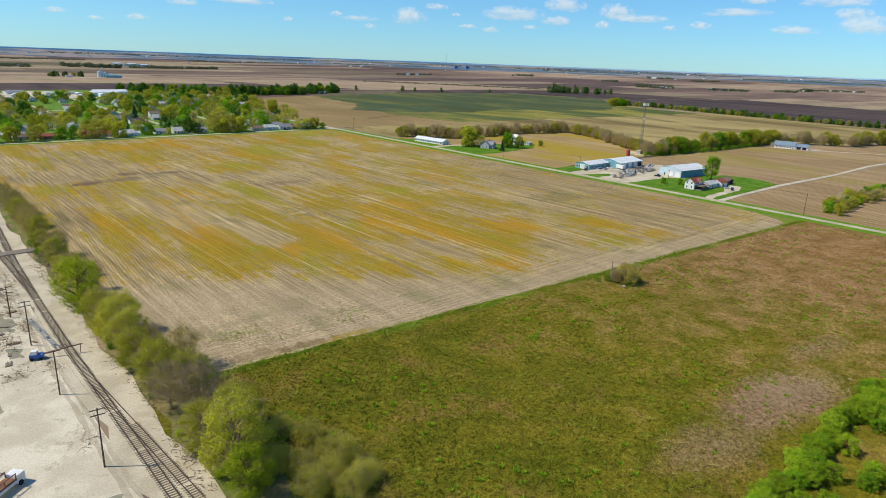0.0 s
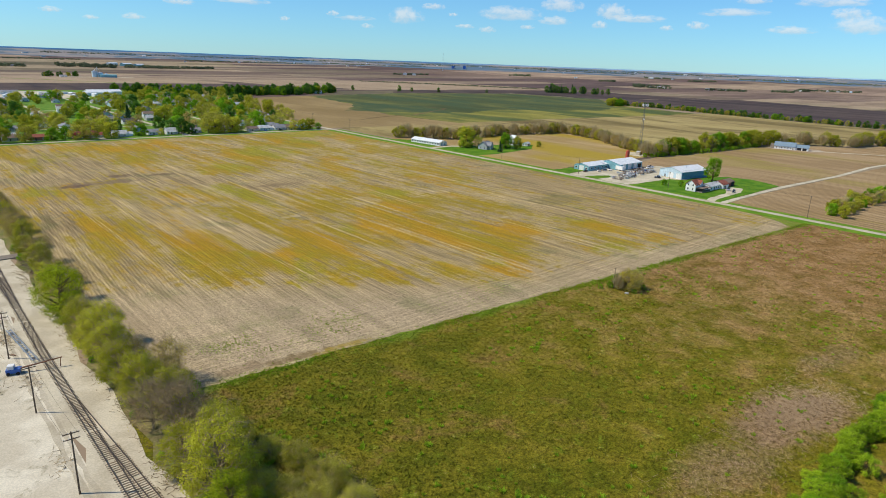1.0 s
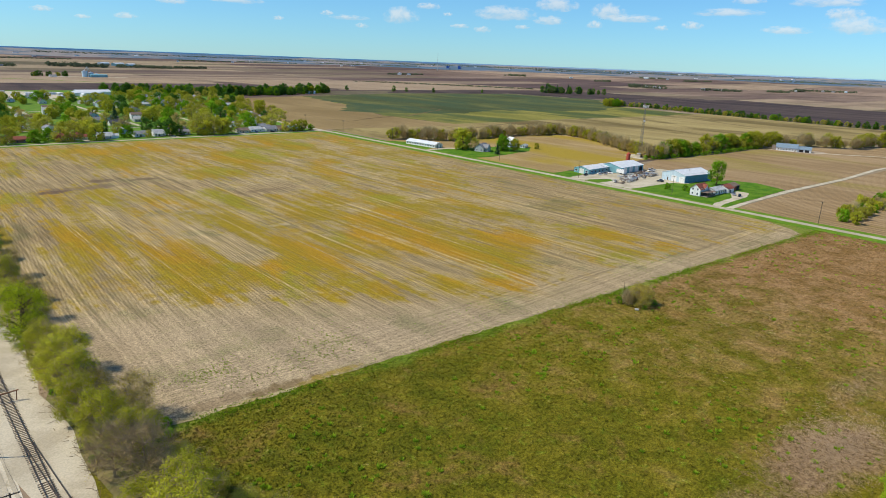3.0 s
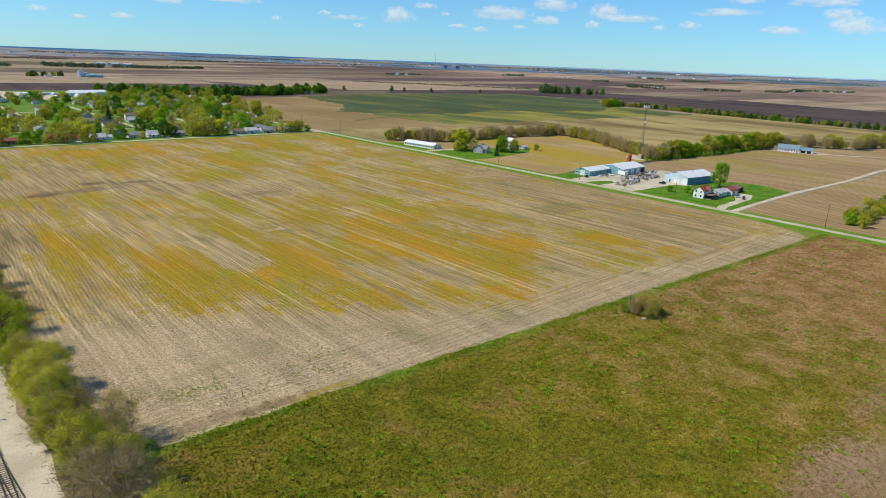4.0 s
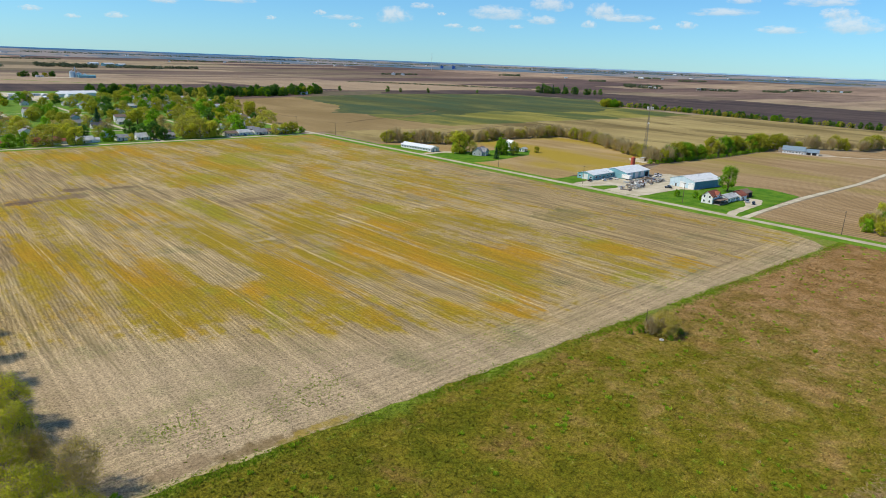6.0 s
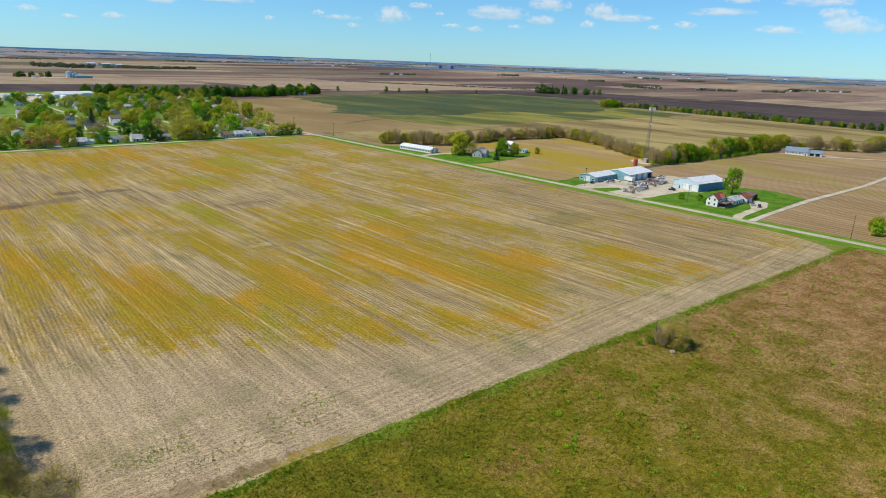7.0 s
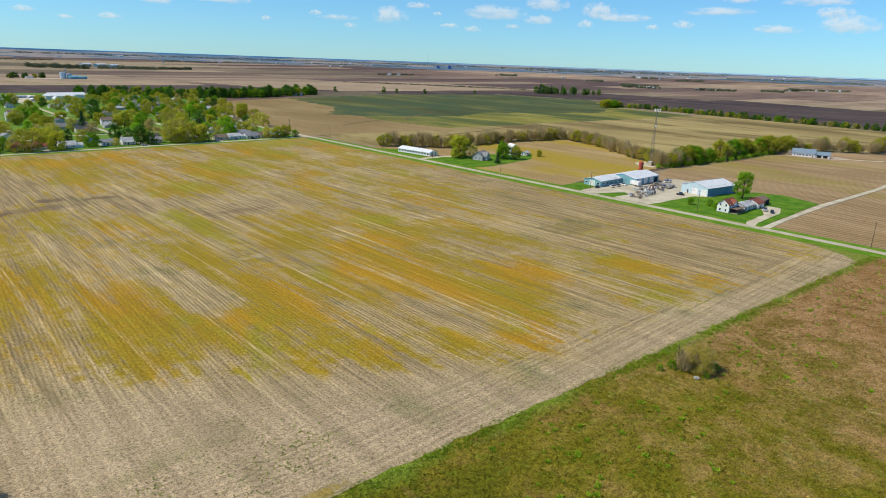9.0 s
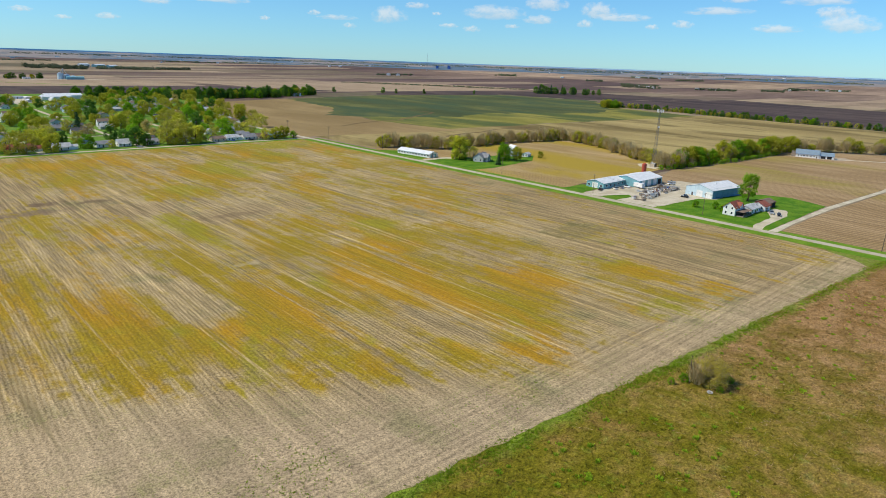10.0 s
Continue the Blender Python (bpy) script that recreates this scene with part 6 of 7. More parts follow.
# ---- railway and yard ----
def track_line(name, path, label, sleepers, lo, hi):
    """Two rails along a plan path and sleepers under them; sleepers lie between y = lo and hi."""
    r = root(name, pose(0, 0, 0.09), label, "railway track", "", "structure")
    for s in (-0.76, 0.76):
        g = Geo()
        for (xa, ya), (xb, yb) in zip(path, path[1:]):
            a, b = Vector((xa, ya)), Vector((xb, yb))
            d = (b - a).normalized()
            n = Vector((d.y, -d.x)) * s
            p, q = a + n, b + n
            w = Vector((d.y, -d.x)) * 0.055
            pts = [(*(p - w), 0.12), (*(p + w), 0.12), (*(q + w), 0.12), (*(q - w), 0.12), (*(p - w), 0.32), (*(p + w), 0.32), (*(q + w), 0.32), (*(q - w), 0.32)]
            g.add(pts, [(4, 5, 6, 7), (0, 1, 5, 4), (1, 2, 6, 5), (2, 3, 7, 6), (3, 0, 4, 7)])
        g.part("rail", M_RAIL, r)
    return r


def along_track(path, gap):
    out, left = [], 0.0
    for (xa, ya), (xb, yb) in zip(path, path[1:]):
        a, b = Vector((xa, ya)), Vector((xb, yb))
        L = (b - a).length
        d = left
        while d < L:
            p = a.lerp(b, d / L)
            out.append((p.x, p.y, math.degrees(math.atan2(b.y - a.y, b.x - a.x)) - 90))
            d += gap
        left = d - L
    return out


MAIN = [(28.6, 60), (28.4, 100), (28.0, 140), (27.6, 180), (27.8, 220), (28.6, 262), (30.3, 306), (32.5, 360), (35, 420)]
EAST = [(33.2, 60), (32.0, 90), (31.0, 106), (30.0, 122), (29.0, 136), (28.1, 150)]
WEST = [(27.9, 222), (27.4, 240), (26.6, 262), (25.4, 290), (23.6, 330)]
SIDE = [(27.2, 60), (27.3, 86), (28.1, 106), (28.8, 122)]
SLEEPER = Geo().box(0, 0, 0, 2.5, 0.2, 0.1).mesh("sleeper")
SLEEPER.materials.append(M_SLEEPER)
SLR = random.Random(3)
for nm, path, lab, lo, hi in (("railway_track", MAIN, "rusty main track on timber sleepers", 96, 250), ("railway_track", EAST, "rusty branch track leaving the main line", 96, 130), ("railway_track", WEST, "rusty siding track by the crossing", 228, 262)):
    tr = track_line(nm, path, lab, None, lo, hi)
    rest = Geo()
    for x, y, t in along_track(path, 0.72):
        if y < lo or (nm == "railway_track" and path is not MAIN and 128 < y < 228) or SLR.random() < 0.04:
            continue
        if y < hi:
            sl = new("sleeper", SLEEPER)
            sl.parent = tr
            sl.matrix_basis = pose(x + SLR.uniform(-0.08, 0.08), y, SLR.uniform(-0.03, 0.02), 0, 0, t + SLR.uniform(-2, 2))
        elif y < 420:
            rest.box(x, y, 0, 2.5, 0.2, 0.08, t)
    if rest.v:
        tagged(rest.part("far_sleepers", M_SLEEPER, tr), "", "", "", "stuff")
# timber crossing
r = root("level_crossing", pose(27.5, 274.5, 0.1, 0, 0, 2), "weathered timber planks laid across the tracks", "crossing", "", "structure")
PLANK = Geo().box(0, 0, 0, 19, 0.42, 0.36).mesh("plank")
PLANK.materials.append(M_PLANK)
for i in range(10):
    p = new("plank", PLANK)
    p.parent = r
    p.matrix_basis = pose(SLR.uniform(-0.7, 0.7), -2.4 + i * 0.52, SLR.uniform(-0.03, 0.03), 0, 0, SLR.uniform(-0.8, 0.8))
# dark brush heap by the crossing
g = Geo()
for i in range(380):
    a = Vector((38 + SLR.gauss(0, 1.4), 258 + SLR.gauss(0, 9), SLR.uniform(0, 0.9)))
    d = Vector((SLR.gauss(0, 1), SLR.gauss(0, 1), SLR.uniform(-0.1, 0.5))).normalized() * SLR.uniform(1.0, 2.6)
    g.tube(a, a + d, 0.06, 0.03, 3)
tagged(g.part("brush_heap", M_SLEEPER), "dark heap of cut branches beside the track", "brush heap", "", "stuff")
for cx, cy, n, sp in ((21.5, 196, 150, 3.2), (20.5, 226, 140, 4), (22.5, 165, 70, 2.4), (21, 128, 40, 1.6)):
    g = Geo()
    for i in range(n):
        a = Vector((cx + SLR.gauss(0, 1.1), cy + SLR.gauss(0, sp * 1.4), SLR.uniform(0, 0.35)))
        d = Vector((SLR.gauss(0, 1), SLR.gauss(0, 1), SLR.uniform(0, 0.35))).normalized() * SLR.uniform(0.6, 1.8)
        g.tube(a, a + d, 0.05, 0.02, 3)
    tagged(g.part("dead_brush", M_TWIG), "grey dead brush lying on the limestone yard", "brush", "", "stuff")
# poles along the yard
for x, y, h, t in ((20.6, 182, 12.5, 0), (19.5, 206, 9.5, 4), (21.4, 116, 12.5, -3), (20.8, 150, 11, 3)):
    p = pole(x, y, h, "dark wooden line pole beside the railway", 2 if h > 12 else 1, t, "railway poles")
g = Geo()
for (xa, ya, ha), (xb, yb, hb) in (((20.6, 182, 11.9), (20.8, 150, 10.4)), ((20.8, 150, 10.4), (21.4, 116, 11.9)), ((20.6, 182, 11.9), (19.5, 206, 8.9))):
    for u in (-1.1, 1.1):
        prev = None
        for i in range(9):
            s = i / 8
            q = (xa + (xb - xa) * s + u, ya + (yb - ya) * s, ha + (hb - ha) * s - 0.8 * 4 * s * (1 - s))
            if prev:
                g.tube(prev, q, 0.018, None, 3)
            prev = q
tagged(g.part("line_wires", M_DARK), "thin dark wires between railway poles", "wires", "", "structure")
# conveyor ladder lying along the track
r = root("conveyor", pose(24.2, 188, 0.1, 0, 0, 95), "long pale lattice conveyor lying beside the track", "conveyor")
for s in (-0.5, 0.5):
    Geo().box(0, s, 0.5, 24, 0.14, 0.35).part("side_rail", M_STEEL, r)
for i in range(16):
    Geo().box(-11.5 + i * 1.53, 0, 0.55, 0.16, 1.0, 0.16).part("rung", M_STEEL, r)
for i in range(4):
    Geo().box(-10 + i * 6.6, 0, -0.1, 0.3, 1.2, 0.62).part("foot", M_CONC, r)
# boom and small blue machine
r = root("belt_loader", pose(20.3, 172.5, 0.05, 0, 0, -20), "small blue loader with a long rusty boom", "loader")
Geo().box(0, 0, 0.5, 3.0, 1.8, 0.9).part("body", M_BLUEP, r)
Geo().box(-0.5, 0, 1.4, 1.3, 1.5, 0.9).part("cab", M_WHITE, r)
Geo().tube((1.0, 0, 1.2), (10.0, 1.2, 2.4), 0.22, 0.16, 6).part("boom", M_RUSTY, r)
Geo().tube((9.6, 1.1, 2.3), (9.4, 1.0, -0.1), 0.10, 0.10, 6).part("prop", M_RUSTY, r)
for a in (-1, 1):
    for s in (-0.95, 0.95):
        Geo().tube((a, s - 0.15, 0.4), (a, s + 0.15, 0.4), 0.4, 0.4, 12).part("wheel", M_TYRE, r)
# parked flatbed with a cage, by the yard's edge
r = root("flatbed_truck", pose(5.6, 118.5, 0.05, 0, 0, 40), "white flatbed truck with a rusty cage frame", "truck")
Geo().box(0, 0, 0.9, 5.2, 2.3, 0.5).part("bed", M_WHITE, r)
Geo().box(0, 0, 1.4, 4.8, 1.9, 0.3).part("load", M_RUSTY, r)
for sx in (-2.4, 0, 2.4):
    for sy in (-1.05, 1.05):
        Geo().box(sx, sy, 1.4, 0.14, 0.14, 1.3).part("cage_post", M_RUSTY, r)
for sy in (-1.05, 1.05):
    Geo().box(0, sy, 2.65, 5.0, 0.14, 0.14).part("cage_rail", M_RUSTY, r)
Geo().box(3.4, 0, 0.5, 1.8, 2.2, 1.7).part("cab", M_WHITE, r)
for a in (-1.8, 3.2):
    for s in (-1.1, 1.1):
        Geo().tube((a, s - 0.16, 0.45), (a, s + 0.16, 0.45), 0.5, 0.5, 12).part("wheel", M_TYRE, r)
r = root("pipe_rack", pose(4.0, 125, 0.05, 0, 0, 50), "rusty open pipe frame standing on the yard", "frame")
for sx in (-1.8, 1.8):
    for sy in (-0.9, 0.9):
        Geo().box(sx, sy, 0, 0.14, 0.14, 1.5).part("post", M_RUSTY, r)
    Geo().box(sx, 0, 1.5, 0.14, 1.9, 0.14).part("end_bar", M_RUSTY, r)
for sy in (-0.9, 0.9):
    Geo().box(0, sy, 1.5, 3.7, 0.14, 0.14).part("side_bar", M_RUSTY, r)
# puddled flats and wheel ruts
M_SILT = gravel("damp_silt", (0.25, 0.235, 0.165), (0.36, 0.32, 0.23))
M_RUT = gravel("wheel_ruts", (0.42, 0.355, 0.25), (0.52, 0.45, 0.335))
for k, ring in enumerate(([(13, 196), (18.5, 194), (19.8, 203), (17, 212), (13, 209)], [(15, 176), (18, 175), (18.6, 181), (15.5, 183)], [(10, 214), (15, 216), (16, 226), (11, 230)], [(3, 150), (9, 148), (10, 153), (4, 155)], [(14, 102), (21, 100), (22, 106), (15, 108)], [(16, 232), (20, 231), (20.5, 246), (17, 250)])):
    sheet("puddle", rough(ring, 0.9, 1.5, k + 5), 0.062 + 0.001 * k, M_SILT, "damp grey-green silt patch on the yard", "puddle")
for k, line in enumerate(([(22.6, 90), (22.0, 130), (21.8, 170), (22.5, 215), (22.4, 262)], [(24.2, 90), (23.6, 130), (23.4, 170), (24.0, 215), (23.8, 262)], [(2, 120), (9, 150), (12, 190), (14, 240)])):
    strip("wheel_rut", [tuple(Vector(a).lerp(Vector(b), i / 12)) for a, b in zip(line, line[1:]) for i in range(12)], 0.9, 0.11 + 0.004 * k, M_RUT, "worn wheel rut across the limestone yard", "rut", 0.25, k)
for k, (cx, cy, n, sx, sy) in enumerate(((15, 188, 160, 2.2, 4), (20, 212, 200, 1.4, 6), (18.5, 238, 160, 1.6, 6), (23.5, 240, 120, 0.8, 9), (14, 165, 60, 2, 3), (34.5, 190, 140, 0.7, 20), (35, 140, 140, 0.7, 18), (34, 236, 160, 0.9, 12), (33.6, 110, 90, 0.8, 8))):
    g = Geo()
    for i in range(n):
        a = Vector((cx + SLR.gauss(0, sx), cy + SLR.gauss(0, sy), SLR.uniform(0.05, 0.3)))
        d = Vector((SLR.gauss(0, 1), SLR.gauss(0, 1), SLR.uniform(0, 0.45))).normalized() * SLR.uniform(0.5, 1.7)
        g.tube(a, a + d, 0.06, 0.02, 3)
    tagged(g.part("dead_brush", M_TWIG if k % 2 else M_BARK), "brown dead brush scattered beside the track", "brush", "", "stuff")
# loose timbers and pipes on the yard
for k in range(16):
    x, y = SLR.uniform(12, 23), SLR.uniform(160, 260)
    r = root("timber_stack", pose(x, y, 0.06, 0, 0, SLR.uniform(0, 180)), "small stack of old sleepers on the yard", "timber", "timber stacks")
    for j in range(SLR.randrange(2, 5)):
        Geo().box(SLR.uniform(-0.3, 0.3), j * 0.34 - 0.5, 0, SLR.uniform(1.8, 3.0), 0.26, 0.22).part("timber", SLR.choice((M_SLEEPER, M_PLANK, M_RUSTY)), r)

# ---- the distance ----
def far_box(dist, bearing, sx, sy, h, wall, roof, label, turn=0.0, name="barn", category="barn", group="far farm buildings"):
    x, y = seen_at(dist, bearing)
    r = root(name, pose(x, y, rise(x, y), 0, 0, turn), label, category, group)
    Geo().gabled(0, 0, -1, sx, sy, h + 1, sy * 0.2).part("wall", wall, r)
    Geo().roof(0, 0, h, sx, sy, sy * 0.2, 0.4, 0.3).part("roof", roof, r)
    return r


# grain elevator
ex, ey = 461, 1885
r = root("grain_elevator", pose(ex, ey, 0) @ Matrix.Diagonal((0.68, 0.68, 0.68, 1)), "grain elevator with pale steel bins and a teal shed", "grain elevator")
for x, y, rad, h in ((-6, 0, 9, 21), (17, 6, 10, 15), (37, 4, 8, 11)):
    b = Geo().tube((x, y, -0.5), (x, y, h), rad, rad, 24).part("bin", M_PALESTEEL, r)
    Geo().tube((x, y, h), (x, y, h + rad * 0.45), rad + 0.2, 0.8, 24).part("bin_roof", M_STEEL, b)
Geo().box(38, -16, -0.5, 58, 18, 8.5).part("shed_wall", M_TEAL, r)
Geo().roof(38, -16, 8, 58, 18, 2.5, 0.4, 0.3).part("shed_roof", M_TEAL, r)
Geo().box(5, 2, 0, 2.4, 2.4, 38).part("leg_tower", M_STEEL, r)
Geo().tube((5, 2, 37), (-6, 0, 24), 0.6, 0.6, 6).part("spout", M_STEEL, r)
Geo().tube((5, 2, 37), (17, 6, 19), 0.6, 0.6, 6).part("spout", M_STEEL, r)
sheet("gravel_lot", [(370, 1862), (545, 1868), (560, 1878), (380, 1900)], 0.06, M_GRAVEL, "pale gravel lot round the grain elevator", "lot")
sheet("far_road", ribbon([(-300, 2080), (120, 1900), (300, 1740), (390, 1640), (450, 1560)], 9, 0), 0.07, M_VERGE, "green-edged country road behind the town", "road")
FR = random.Random(21)
for i in range(16):
    mid_tree(FR.choice(("deep", "deep", "lime")), 375 + FR.uniform(-30, 45), 1905 + FR.uniform(-15, 20), FR.uniform(0.8, 1.3), heap="elevator_trees")
join_wood("elevator_trees", "small grove beside the grain elevator", HEAPS["elevator_trees"])
house(385, 1885, 0, 16, 9, 3, 2, M_WHITE, M_R_GREY, "white house beside the grain elevator", fine=False)
for d, b, sx, h, w, rf, lab in ((3226, 14.6, 60, 9, M_WHITE, M_WHITEROOF, "white far farm hall"), (3226, 15.6, 70, 8, M_TEAL, M_WHITEROOF, "teal far farm hall"), (3180, 16.5, 60, 7, M_TEAL, M_WHITEROOF, "teal far farm hall"),
                                (6500, 42.4, 60, 14, M_BLUEP, M_BLUEROOF, "large blue far hall"), (6500, 43.4, 80, 16, M_BLUEP, M_BLUEROOF, "large blue far hall"), (3150, 38.2, 22, 7, M_WHITE, M_WHITEROOF, "white far farm building"), (3180, 39.0, 18, 6, M_WHITE, M_R_GREY, "white far farm building")):
    far_box(d, b, sx, 16, h, w, rf, lab, 45)
for d, b in ((2720, 59.4), (2700, 60.1), (2690, 60.5), (2723, 63.9), (2740, 64.3), (2760, 64.9), (2750, 65.4), (3230, 70.6), (3300, 71.0), (3400, 72.4), (3450, 73.1), (3500, 73.9), (5100, 59.3), (5200, 60.1), (5000, 61.0), (6000, 63.2), (6100, 64.2), (4000, 53.1), (3452, 55.2), (5600, 52.0), (7000, 66.0), (8000, 69.4), (9000, 70.2), (5300, 33.2), (5600, 34.1), (6200, 36.6), (6900, 39.8), (7600, 47.8), (8200, 50.2), (5800, 28.7), (5200, 24.2), (6400, 21.5), (7400, 17.0), (6000, 12.9), (5000, 10.1), (7000, 9.0), (4700, 20.0), (6600, 31.6), (9000, 44.8), (9500, 55.8), (9200, 58.0), (8800, 61.9), (2735, 8.0), (6300, 25.6), (7100, 27.4), (8000, 30.1), (7700, 34.9), (8600, 41.0)):
    far_box(d, b, FR.uniform(10, 22) * (1 + (d > 5000) * 0.4), 9, FR.uniform(3.5, 6), FR.choice((M_WHITE, M_WHITE, M_GREYW, M_PALESTEEL)), FR.choice((M_WHITEROOF, M_R_GREY, M_R_GREY)), "pale far farm building among fields", FR.uniform(0, 90))


def far_wood(name, d0, b0, d1, b1, depth, high, label, count=260, size=5.0, mat=None):
    """A far wood or tree line from one bearing to another."""
    rng = np.random.default_rng(int(d0 + b0 * 7))
    vs = []
    n = max(6, int(abs(b1 - b0) * 10))
    bl = []
    for i in range(n * 3):
        u = rng.random()
        x, y = seen_at(d0 + (d1 - d0) * u + rng.uniform(-1, 1) * depth, b0 + (b1 - b0) * u)
        s = high * rng.uniform(0.55, 1.1)
        bl.append((x, y, rise(x, y) + s * 0.42, s * 0.7, s * 0.55))
    v, f = leaves(rng, bl, count * 3, size)
    tagged(new(name, cloud_mesh(name, v, f, mat or M_WOODYFAR)), label, "trees", "", "stuff")


for args in ((2960, 10.8, 2900, 15.0, 130, 15, 1300, 5.5), (2980, 15.5, 2960, 19.5, 90, 11, 1100, 5), (2960, 18.5, 3100, 22.2, 60, 11, 700, 5), (2735, 6.8, 2735, 8.8, 60, 14, 400, 5), (3146, 37.2, 3335, 40.2, 60, 8, 420, 4.5),
             (2096, 34.2, 1985, 50.2, 18, 4.5, 900, 3), (4000, 47.4, 3995, 49.2, 120, 11, 300, 5), (2700, 58.0, 2715, 58.9, 60, 15, 420, 5), (2690, 59.0, 2662, 61.0, 50, 8, 350, 4.5), (3006, 57.9, 3006, 60.9, 50, 7, 420, 4.5), (2740, 63.8, 2770, 66.8, 60, 9, 420, 5), (3233, 70.2, 3300, 71.2, 60, 12, 420, 5), (3400, 71.0, 3552, 74.6, 60, 9, 350, 5), (2950, 68.6, 2960, 70.2, 60, 9, 260, 5),
             (3452, 55.0, 3452, 56.4, 60, 9, 260, 5), (5104, 58.7, 5104, 60.8, 100, 11, 360, 5), (4500, 62.2, 4700, 64.4, 100, 9, 300, 5), (4258, 6.5, 4400, 12.5, 120, 6, 500, 5), (5600, 24.5, 5800, 29.5, 200, 7, 420, 5), (5200, 20, 5300, 24, 160, 7, 420, 5), (6500, 31, 6800, 40, 300, 7, 600, 5), (6800, 66, 6800, 76, 500, 8, 900, 5), (7600, 50, 7600, 58, 400, 7, 500, 5), (8500, 10, 9000, 30, 700, 8, 900, 6), (9500, 30, 9500, 50, 800, 9, 900, 6), (9500, 50, 9000, 66, 800, 9, 900, 6)):
    far_wood("far_wood", *args[:6], "far belt of dark trees between fields", *args[6:])
# thin far mast
x, y = seen_at(4802, 41.5)
r = root("far_mast", pose(x, y, rise(x, y)), "thin guyed mast far off in the fields", "mast")
Geo().tube((0, 0, -1), (0, 0, 96), 1.1, 0.7, 4).part("shaft", M_STEEL, r)
# horizon band: the blue haze of distance is put into its pale colour
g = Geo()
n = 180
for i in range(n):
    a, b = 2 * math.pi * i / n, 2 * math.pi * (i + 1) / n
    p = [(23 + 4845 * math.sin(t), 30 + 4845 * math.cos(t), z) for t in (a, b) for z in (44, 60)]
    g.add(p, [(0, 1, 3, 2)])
HB = Tree("hazed_horizon")
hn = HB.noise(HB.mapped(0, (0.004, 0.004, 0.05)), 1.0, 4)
tagged(g.part("backdrop", HB.done(HB.mix(HB.step(hn, 0.35, 0.65), (0.46, 0.68, 0.86), (0.60, 0.80, 0.94)), 1.0, 0, 0)), "band of woods on the horizon, coloured in blue haze", "horizon", "", "structure")


# ---- clouds ----
def cloud_material():
    t = Tree("fair_weather_cloud")
    tc = t.node("ShaderNodeTexCoord")
    oi = t.node("ShaderNodeObjectInfo")
    x, y, z = t.xyz(tc.outputs["Object"])
    q = t.math('ADD', t.math('POWER', t.math('ABSOLUTE', x), 2.0), t.math('POWER', t.math('ABSOLUTE', t.math('DIVIDE', t.math('ADD', z, 0.25), t.math('ADD', 0.62, t.math('MULTIPLY', t.step(z, -0.3, -0.2), 0.4)))), 2.0))
    v = t.node("ShaderNodeCombineXYZ")
    t.put(v.inputs[0], t.math('MULTIPLY', x, 2.6))
    t.put(v.inputs[1], t.math('MULTIPLY', oi.outputs["Random"], 60.0))
    t.put(v.inputs[2], t.math('MULTIPLY', z, 1.5))
    n = t.noise(v.outputs[0], 1.0, 5, 0.6, 0.2)
    a = t.step(t.math('ADD', t.math('SUBTRACT', 1.0, q), t.math('MULTIPLY', t.math('SUBTRACT', n, 0.52), 2.6)), -0.05, 1.15)
    a = t.math('MULTIPLY', a, t.step(q, 0.75, 1.0, 1.0, 0.0))
    # sunlit tops and greyer undersides put into the colour of flat glowing cards
    col = t.mix(t.step(t.math('ADD', z, t.math('MULTIPLY', t.math('SUBTRACT', n, 0.5), 1.5)), -0.6, 0.3), (0.66, 0.74, 0.78), (0.93, 0.92, 0.88))
    em = t.node("ShaderNodeEmission")
    t.put(em.inputs[0], col)
    em.inputs[1].default_value = 0.95
    tr = t.node("ShaderNodeBsdfTransparent")
    mx = t.node("ShaderNodeMixShader")
    t.put(mx.inputs[0], t.math('MULTIPLY', a, 0.55))
    t.t.links.new(tr.outputs[0], mx.inputs[1])
    t.t.links.new(em.outputs[0], mx.inputs[2])
    t.t.links.new(mx.outputs[0], t.out.inputs[0])
    return t.m


M_CLOUD = cloud_material()
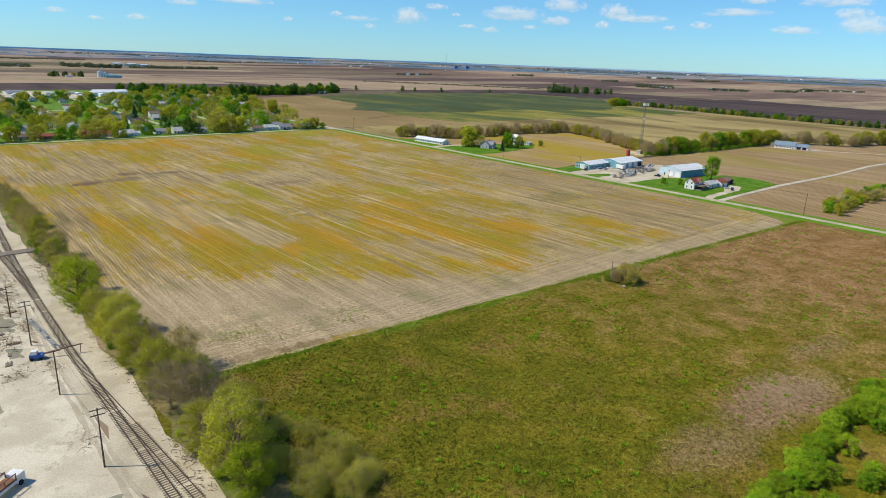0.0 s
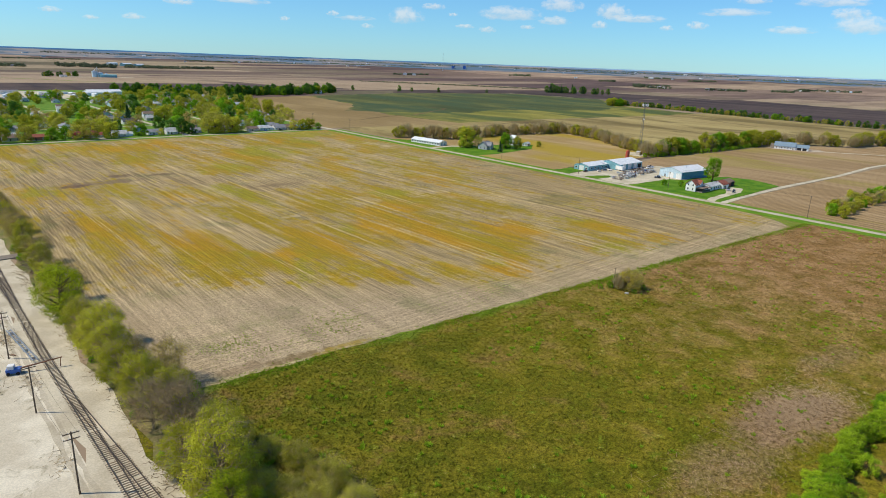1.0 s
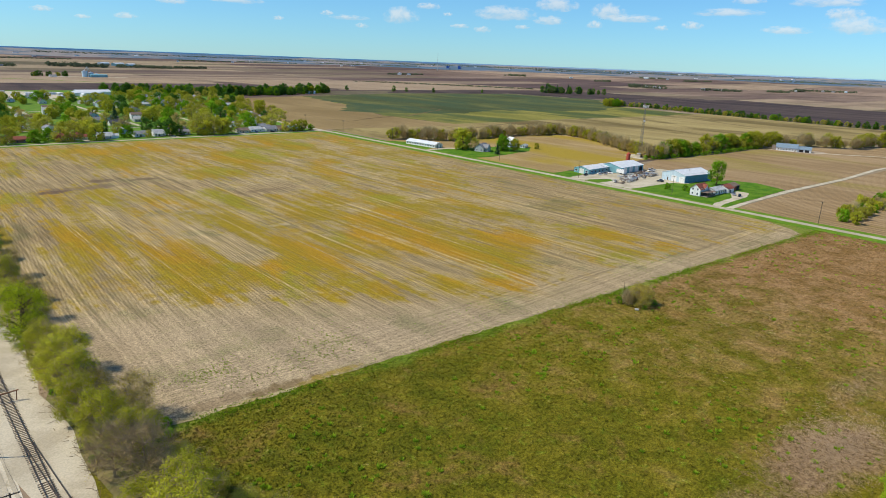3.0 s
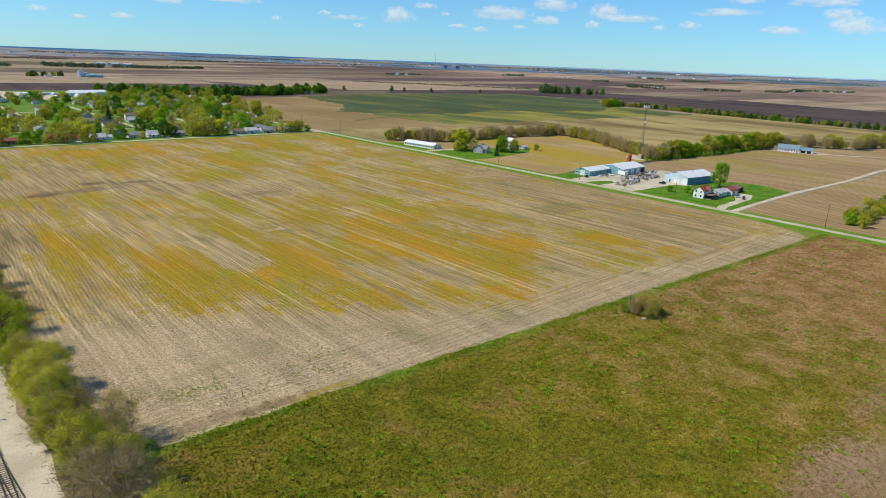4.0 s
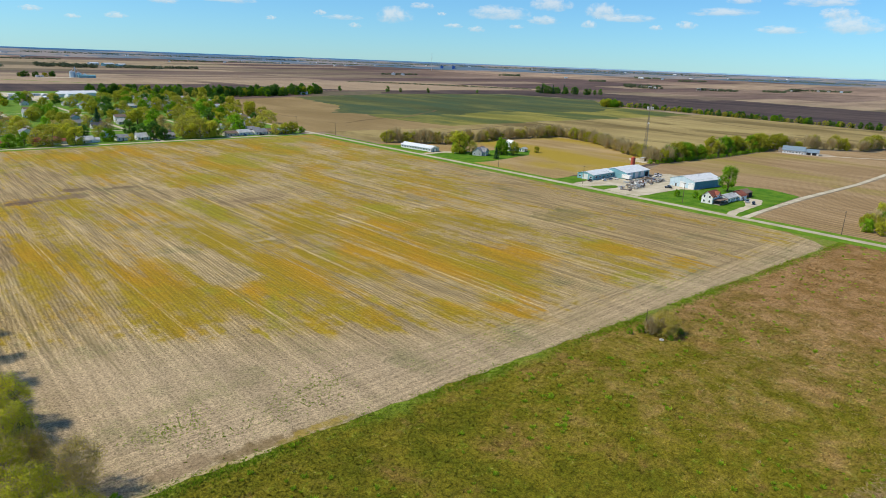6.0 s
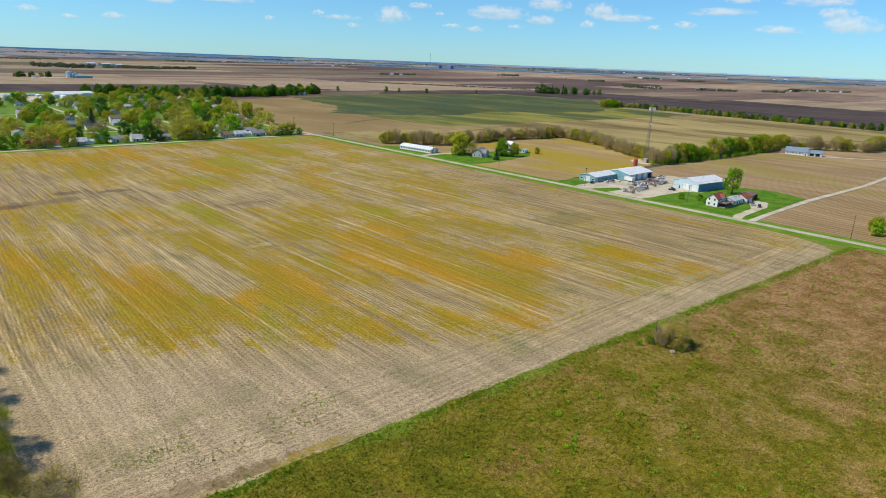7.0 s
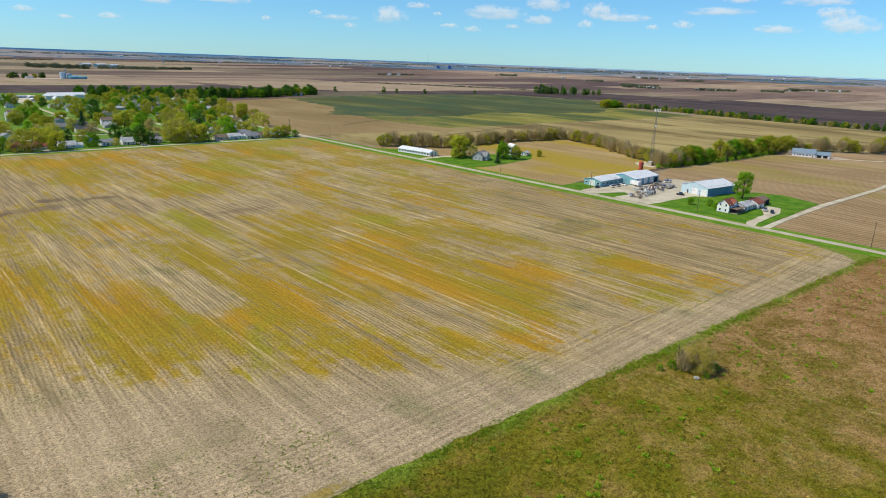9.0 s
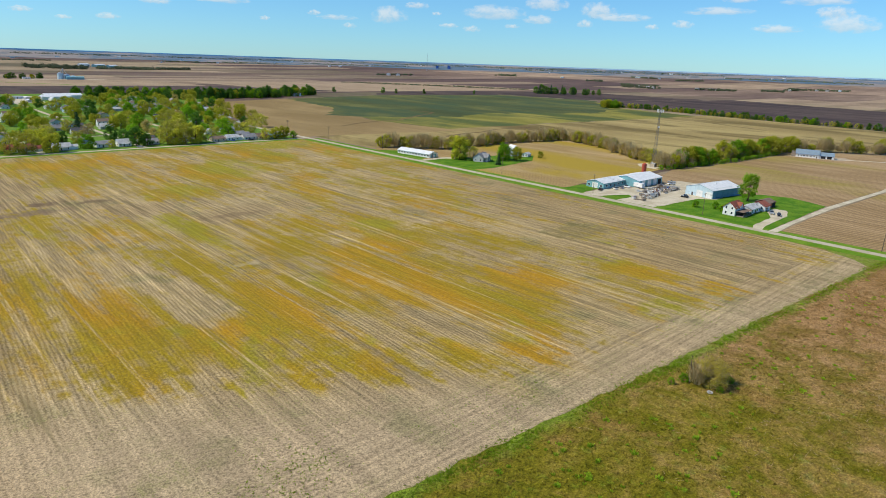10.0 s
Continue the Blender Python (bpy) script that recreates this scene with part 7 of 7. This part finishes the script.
for b, el, w, h in ((16.5, 2.45, 1.6, 0.45), (24.6, 4.1, 4.2, 0.5), (19.9, 3.75, 2.2, 0.5), (38.2, 3.6, 2.9, 1.3), (47.1, 4.1, 4.8, 1.15), (51.4, 4.9, 3.2, 1.1), (50.9, 3.6, 2.6, 0.7), (55.6, 4.45, 2.7, 1.2), (57.6, 3.9, 4.4, 0.6), (64.8, 4.45, 4.8, 0.6), (71.6, 5.2, 4.6, 0.7),
                    (73.6, 3.6, 4.0, 1.2), (69.1, 3.2, 3.2, 0.6), (62.3, 3.45, 1.6, 0.6), (54.6, 3.35, 1.2, 0.6), (33.9, 3.2, 3.0, 0.4), (34.9, 2.6, 1.1, 0.4), (45.2, 2.7, 1.4, 0.5), (43.3, 2.9, 1.5, 0.35), (72.8, 4.4, 2.6, 0.8), (28.0, 2.9, 0.9, 0.35), (40.6, 4.4, 2.0, 0.5), (13.6, 2.2, 1.0, 0.3), (32.0, 3.5, 1.0, 0.4), (60.0, 3.2, 1.0, 0.4), (11.0, 2.6, 1.4, 0.4), (48.6, 3.0, 1.2, 0.35), (42.2, 3.8, 0.8, 0.3), (66.2, 5.3, 2.2, 0.5), (36.0, 5.0, 2.4, 0.5)):
    D = 4700.0
    e = (23 + D * math.sin(radians(b)), 30 + D * math.cos(radians(b)), 75 + D * math.tan(radians(el)))
    c = Geo().add([(-1, 0, -1), (1, 0, -1), (1, 0, 1), (-1, 0, 1)], [(0, 1, 2, 3)]).part("cloud", M_CLOUD)
    c.matrix_basis = Matrix.Translation(e) @ Matrix.Rotation(radians(-b), 4, 'Z') @ Matrix.Diagonal((D * radians(w) * 0.62, 1, D * radians(h) * 0.75, 1))
    tagged(c, "small white fair-weather cloud", "cloud", "", "structure")

# ---- grass and weeds ----
def tufts(name, rng, x, y, z, high, wide, blades, material, label, category="grass"):
    """Grass tufts: a few leaning blades each, all in one mesh."""
    n = len(x)
    k = n * blades
    cx, cy, h, w = (np.repeat(a, blades) for a in (x, y, high, wide))
    a = rng.random(k) * 2 * np.pi
    r = rng.random(k) * w * 0.5
    bx, by = cx + np.cos(a) * r, cy + np.sin(a) * r
    lean = rng.uniform(0.2, 0.9, k) * h
    b = a + rng.normal(size=k) * 0.6
    t = rng.random(k) * 2 * np.pi
    half = w * rng.uniform(0.10, 0.24, k)
    p0 = np.stack([bx - np.cos(t) * half, by - np.sin(t) * half, np.full(k, z)], 1)
    p1 = np.stack([bx + np.cos(t) * half, by + np.sin(t) * half, np.full(k, z)], 1)
    p2 = np.stack([bx + np.cos(b) * lean, by + np.sin(b) * lean, z + h * rng.uniform(0.6, 1.1, k)], 1)
    v = np.stack([p0, p1, p2], 1).reshape(-1, 3)
    me = cloud_mesh(name, v, np.arange(k * 3).reshape(-1, 3), material)
    return tagged(new(name, me), label, category, "", "stuff")


gr = np.random.default_rng(77)


def meadow_points(n, y_low=30):
    x = 50 + 312 * gr.random(n) ** 1.25
    e = 139.5 - 0.066 * (x - 55)
    y = e - 0.4 - (e - y_low) * gr.random(n)
    return x, y


x, y = meadow_points(95000)
tufts("meadow_grass", gr, x, y, 0.02, gr.uniform(0.14, 0.42, len(x)), gr.uniform(0.35, 0.8, len(x)), 3, M_BLADES, "olive and russet tufts of rough meadow grass")
x, y = meadow_points(2300)
keep = (np.sin(x * 0.09 + 1) + np.sin(y * 0.13) + gr.normal(size=len(x)) * 0.8) > 0.5
tufts("meadow_weeds", gr, x[keep], y[keep], 0.02, gr.uniform(0.3, 0.75, keep.sum()), 0.35 + 1.1 * gr.random(keep.sum()) ** 2, 30, M_WEED, "bright green leafy weeds dotted over the meadow", "weeds")
# straw in the bleached patch: long stems lying in swirls
def strands(name, rng, x, y, length, width, turn, material, label):
    n = len(x)
    c, k = np.cos(turn), np.sin(turn)
    z0, z1 = rng.uniform(0.05, 0.2, n), rng.uniform(0.08, 0.45, n)
    a = np.stack([x - c * length / 2 + k * width, y - k * length / 2 - c * width, z0], 1)
    b = np.stack([x - c * length / 2 - k * width, y - k * length / 2 + c * width, z0], 1)
    e = np.stack([x + c * length / 2, y + k * length / 2, z1], 1)
    v = np.stack([a, e, b], 1).reshape(-1, 3)
    return tagged(new(name, cloud_mesh(name, v, np.arange(n * 3).reshape(-1, 3), material)), label, "straw", "", "stuff")


M_STRAW = soil("straw", (0.33, 0.215, 0.115), (0.54, 0.385, 0.235))
for cx, cy, ax, ay, n in ((154, 46.5, 18, 8, 5200), (122, 47, 15, 7, 900), (190, 52, 15, 4.5, 500), (230, 85, 60, 25, 1500)):
    x = cx + ax * np.clip(gr.normal(size=n) * 0.55, -1.3, 1.3)
    y = cy - (x - cx) * 0.13 + ay * np.clip(gr.normal(size=n) * 0.55, -1.3, 1.3)
    swirl = 1.2 + 1.3 * np.sin(x * 0.22 + y * 0.1) + 1.1 * np.sin(y * 0.31 - x * 0.07) + gr.normal(size=n) * 0.8
    strands("bleached_straw", gr, x, y, gr.uniform(0.8, 2.3, n), gr.uniform(0.02, 0.055, n), swirl, M_STRAW, "flattened pinkish dead straw on the meadow")
# lush rim
n = 3600
x = gr.uniform(52, 362, n)
y = 139.5 - 0.066 * (x - 55) - 1.5 + gr.normal(size=n) * 1.2
keep = np.sin(x * 0.11) + np.sin(x * 0.31 + 2) * 0.6 + gr.normal(size=n) * 0.4 > -0.5
tufts("rim_grass", gr, x[keep], y[keep], 0.05, gr.uniform(0.15, 0.4, keep.sum()), gr.uniform(0.5, 1.0, keep.sum()), 5, M_WEED, "lush green grass along the field's rim")
# weed patches and clods in the field
n = 26000
x = 54 + 305 * gr.random(n)
y = 139.5 - 0.066 * (x - 55) + 2 + 150 * gr.random(n) ** 1.5
keep = gr.random(n) < 0.9
tufts("field_stubble", gr, x[keep], y[keep], 0.05, gr.uniform(0.06, 0.16, keep.sum()), gr.uniform(0.2, 0.5, keep.sum()), 3, soil("stubble_bits", (0.22, 0.17, 0.085), (0.46, 0.36, 0.23)), "short cut stubble and clods across the field", "stubble")
for cx, cy, sx, sy, n in ((67, 157, 5, 2.2, 260), (96, 151, 6, 3.5, 240), (100, 158, 5, 4, 120), (75, 148, 9, 2, 160), (150, 146, 14, 5, 200), (245, 140, 16, 4, 160)):
    x, y = gr.normal(cx, sx, n), gr.normal(cy, sy, n)
    tufts("field_weeds", gr, x, y, 0.05, gr.uniform(0.12, 0.35, n), gr.uniform(0.25, 0.6, n), 5, M_WEED, "patch of green weeds in the stubble", "weeds")
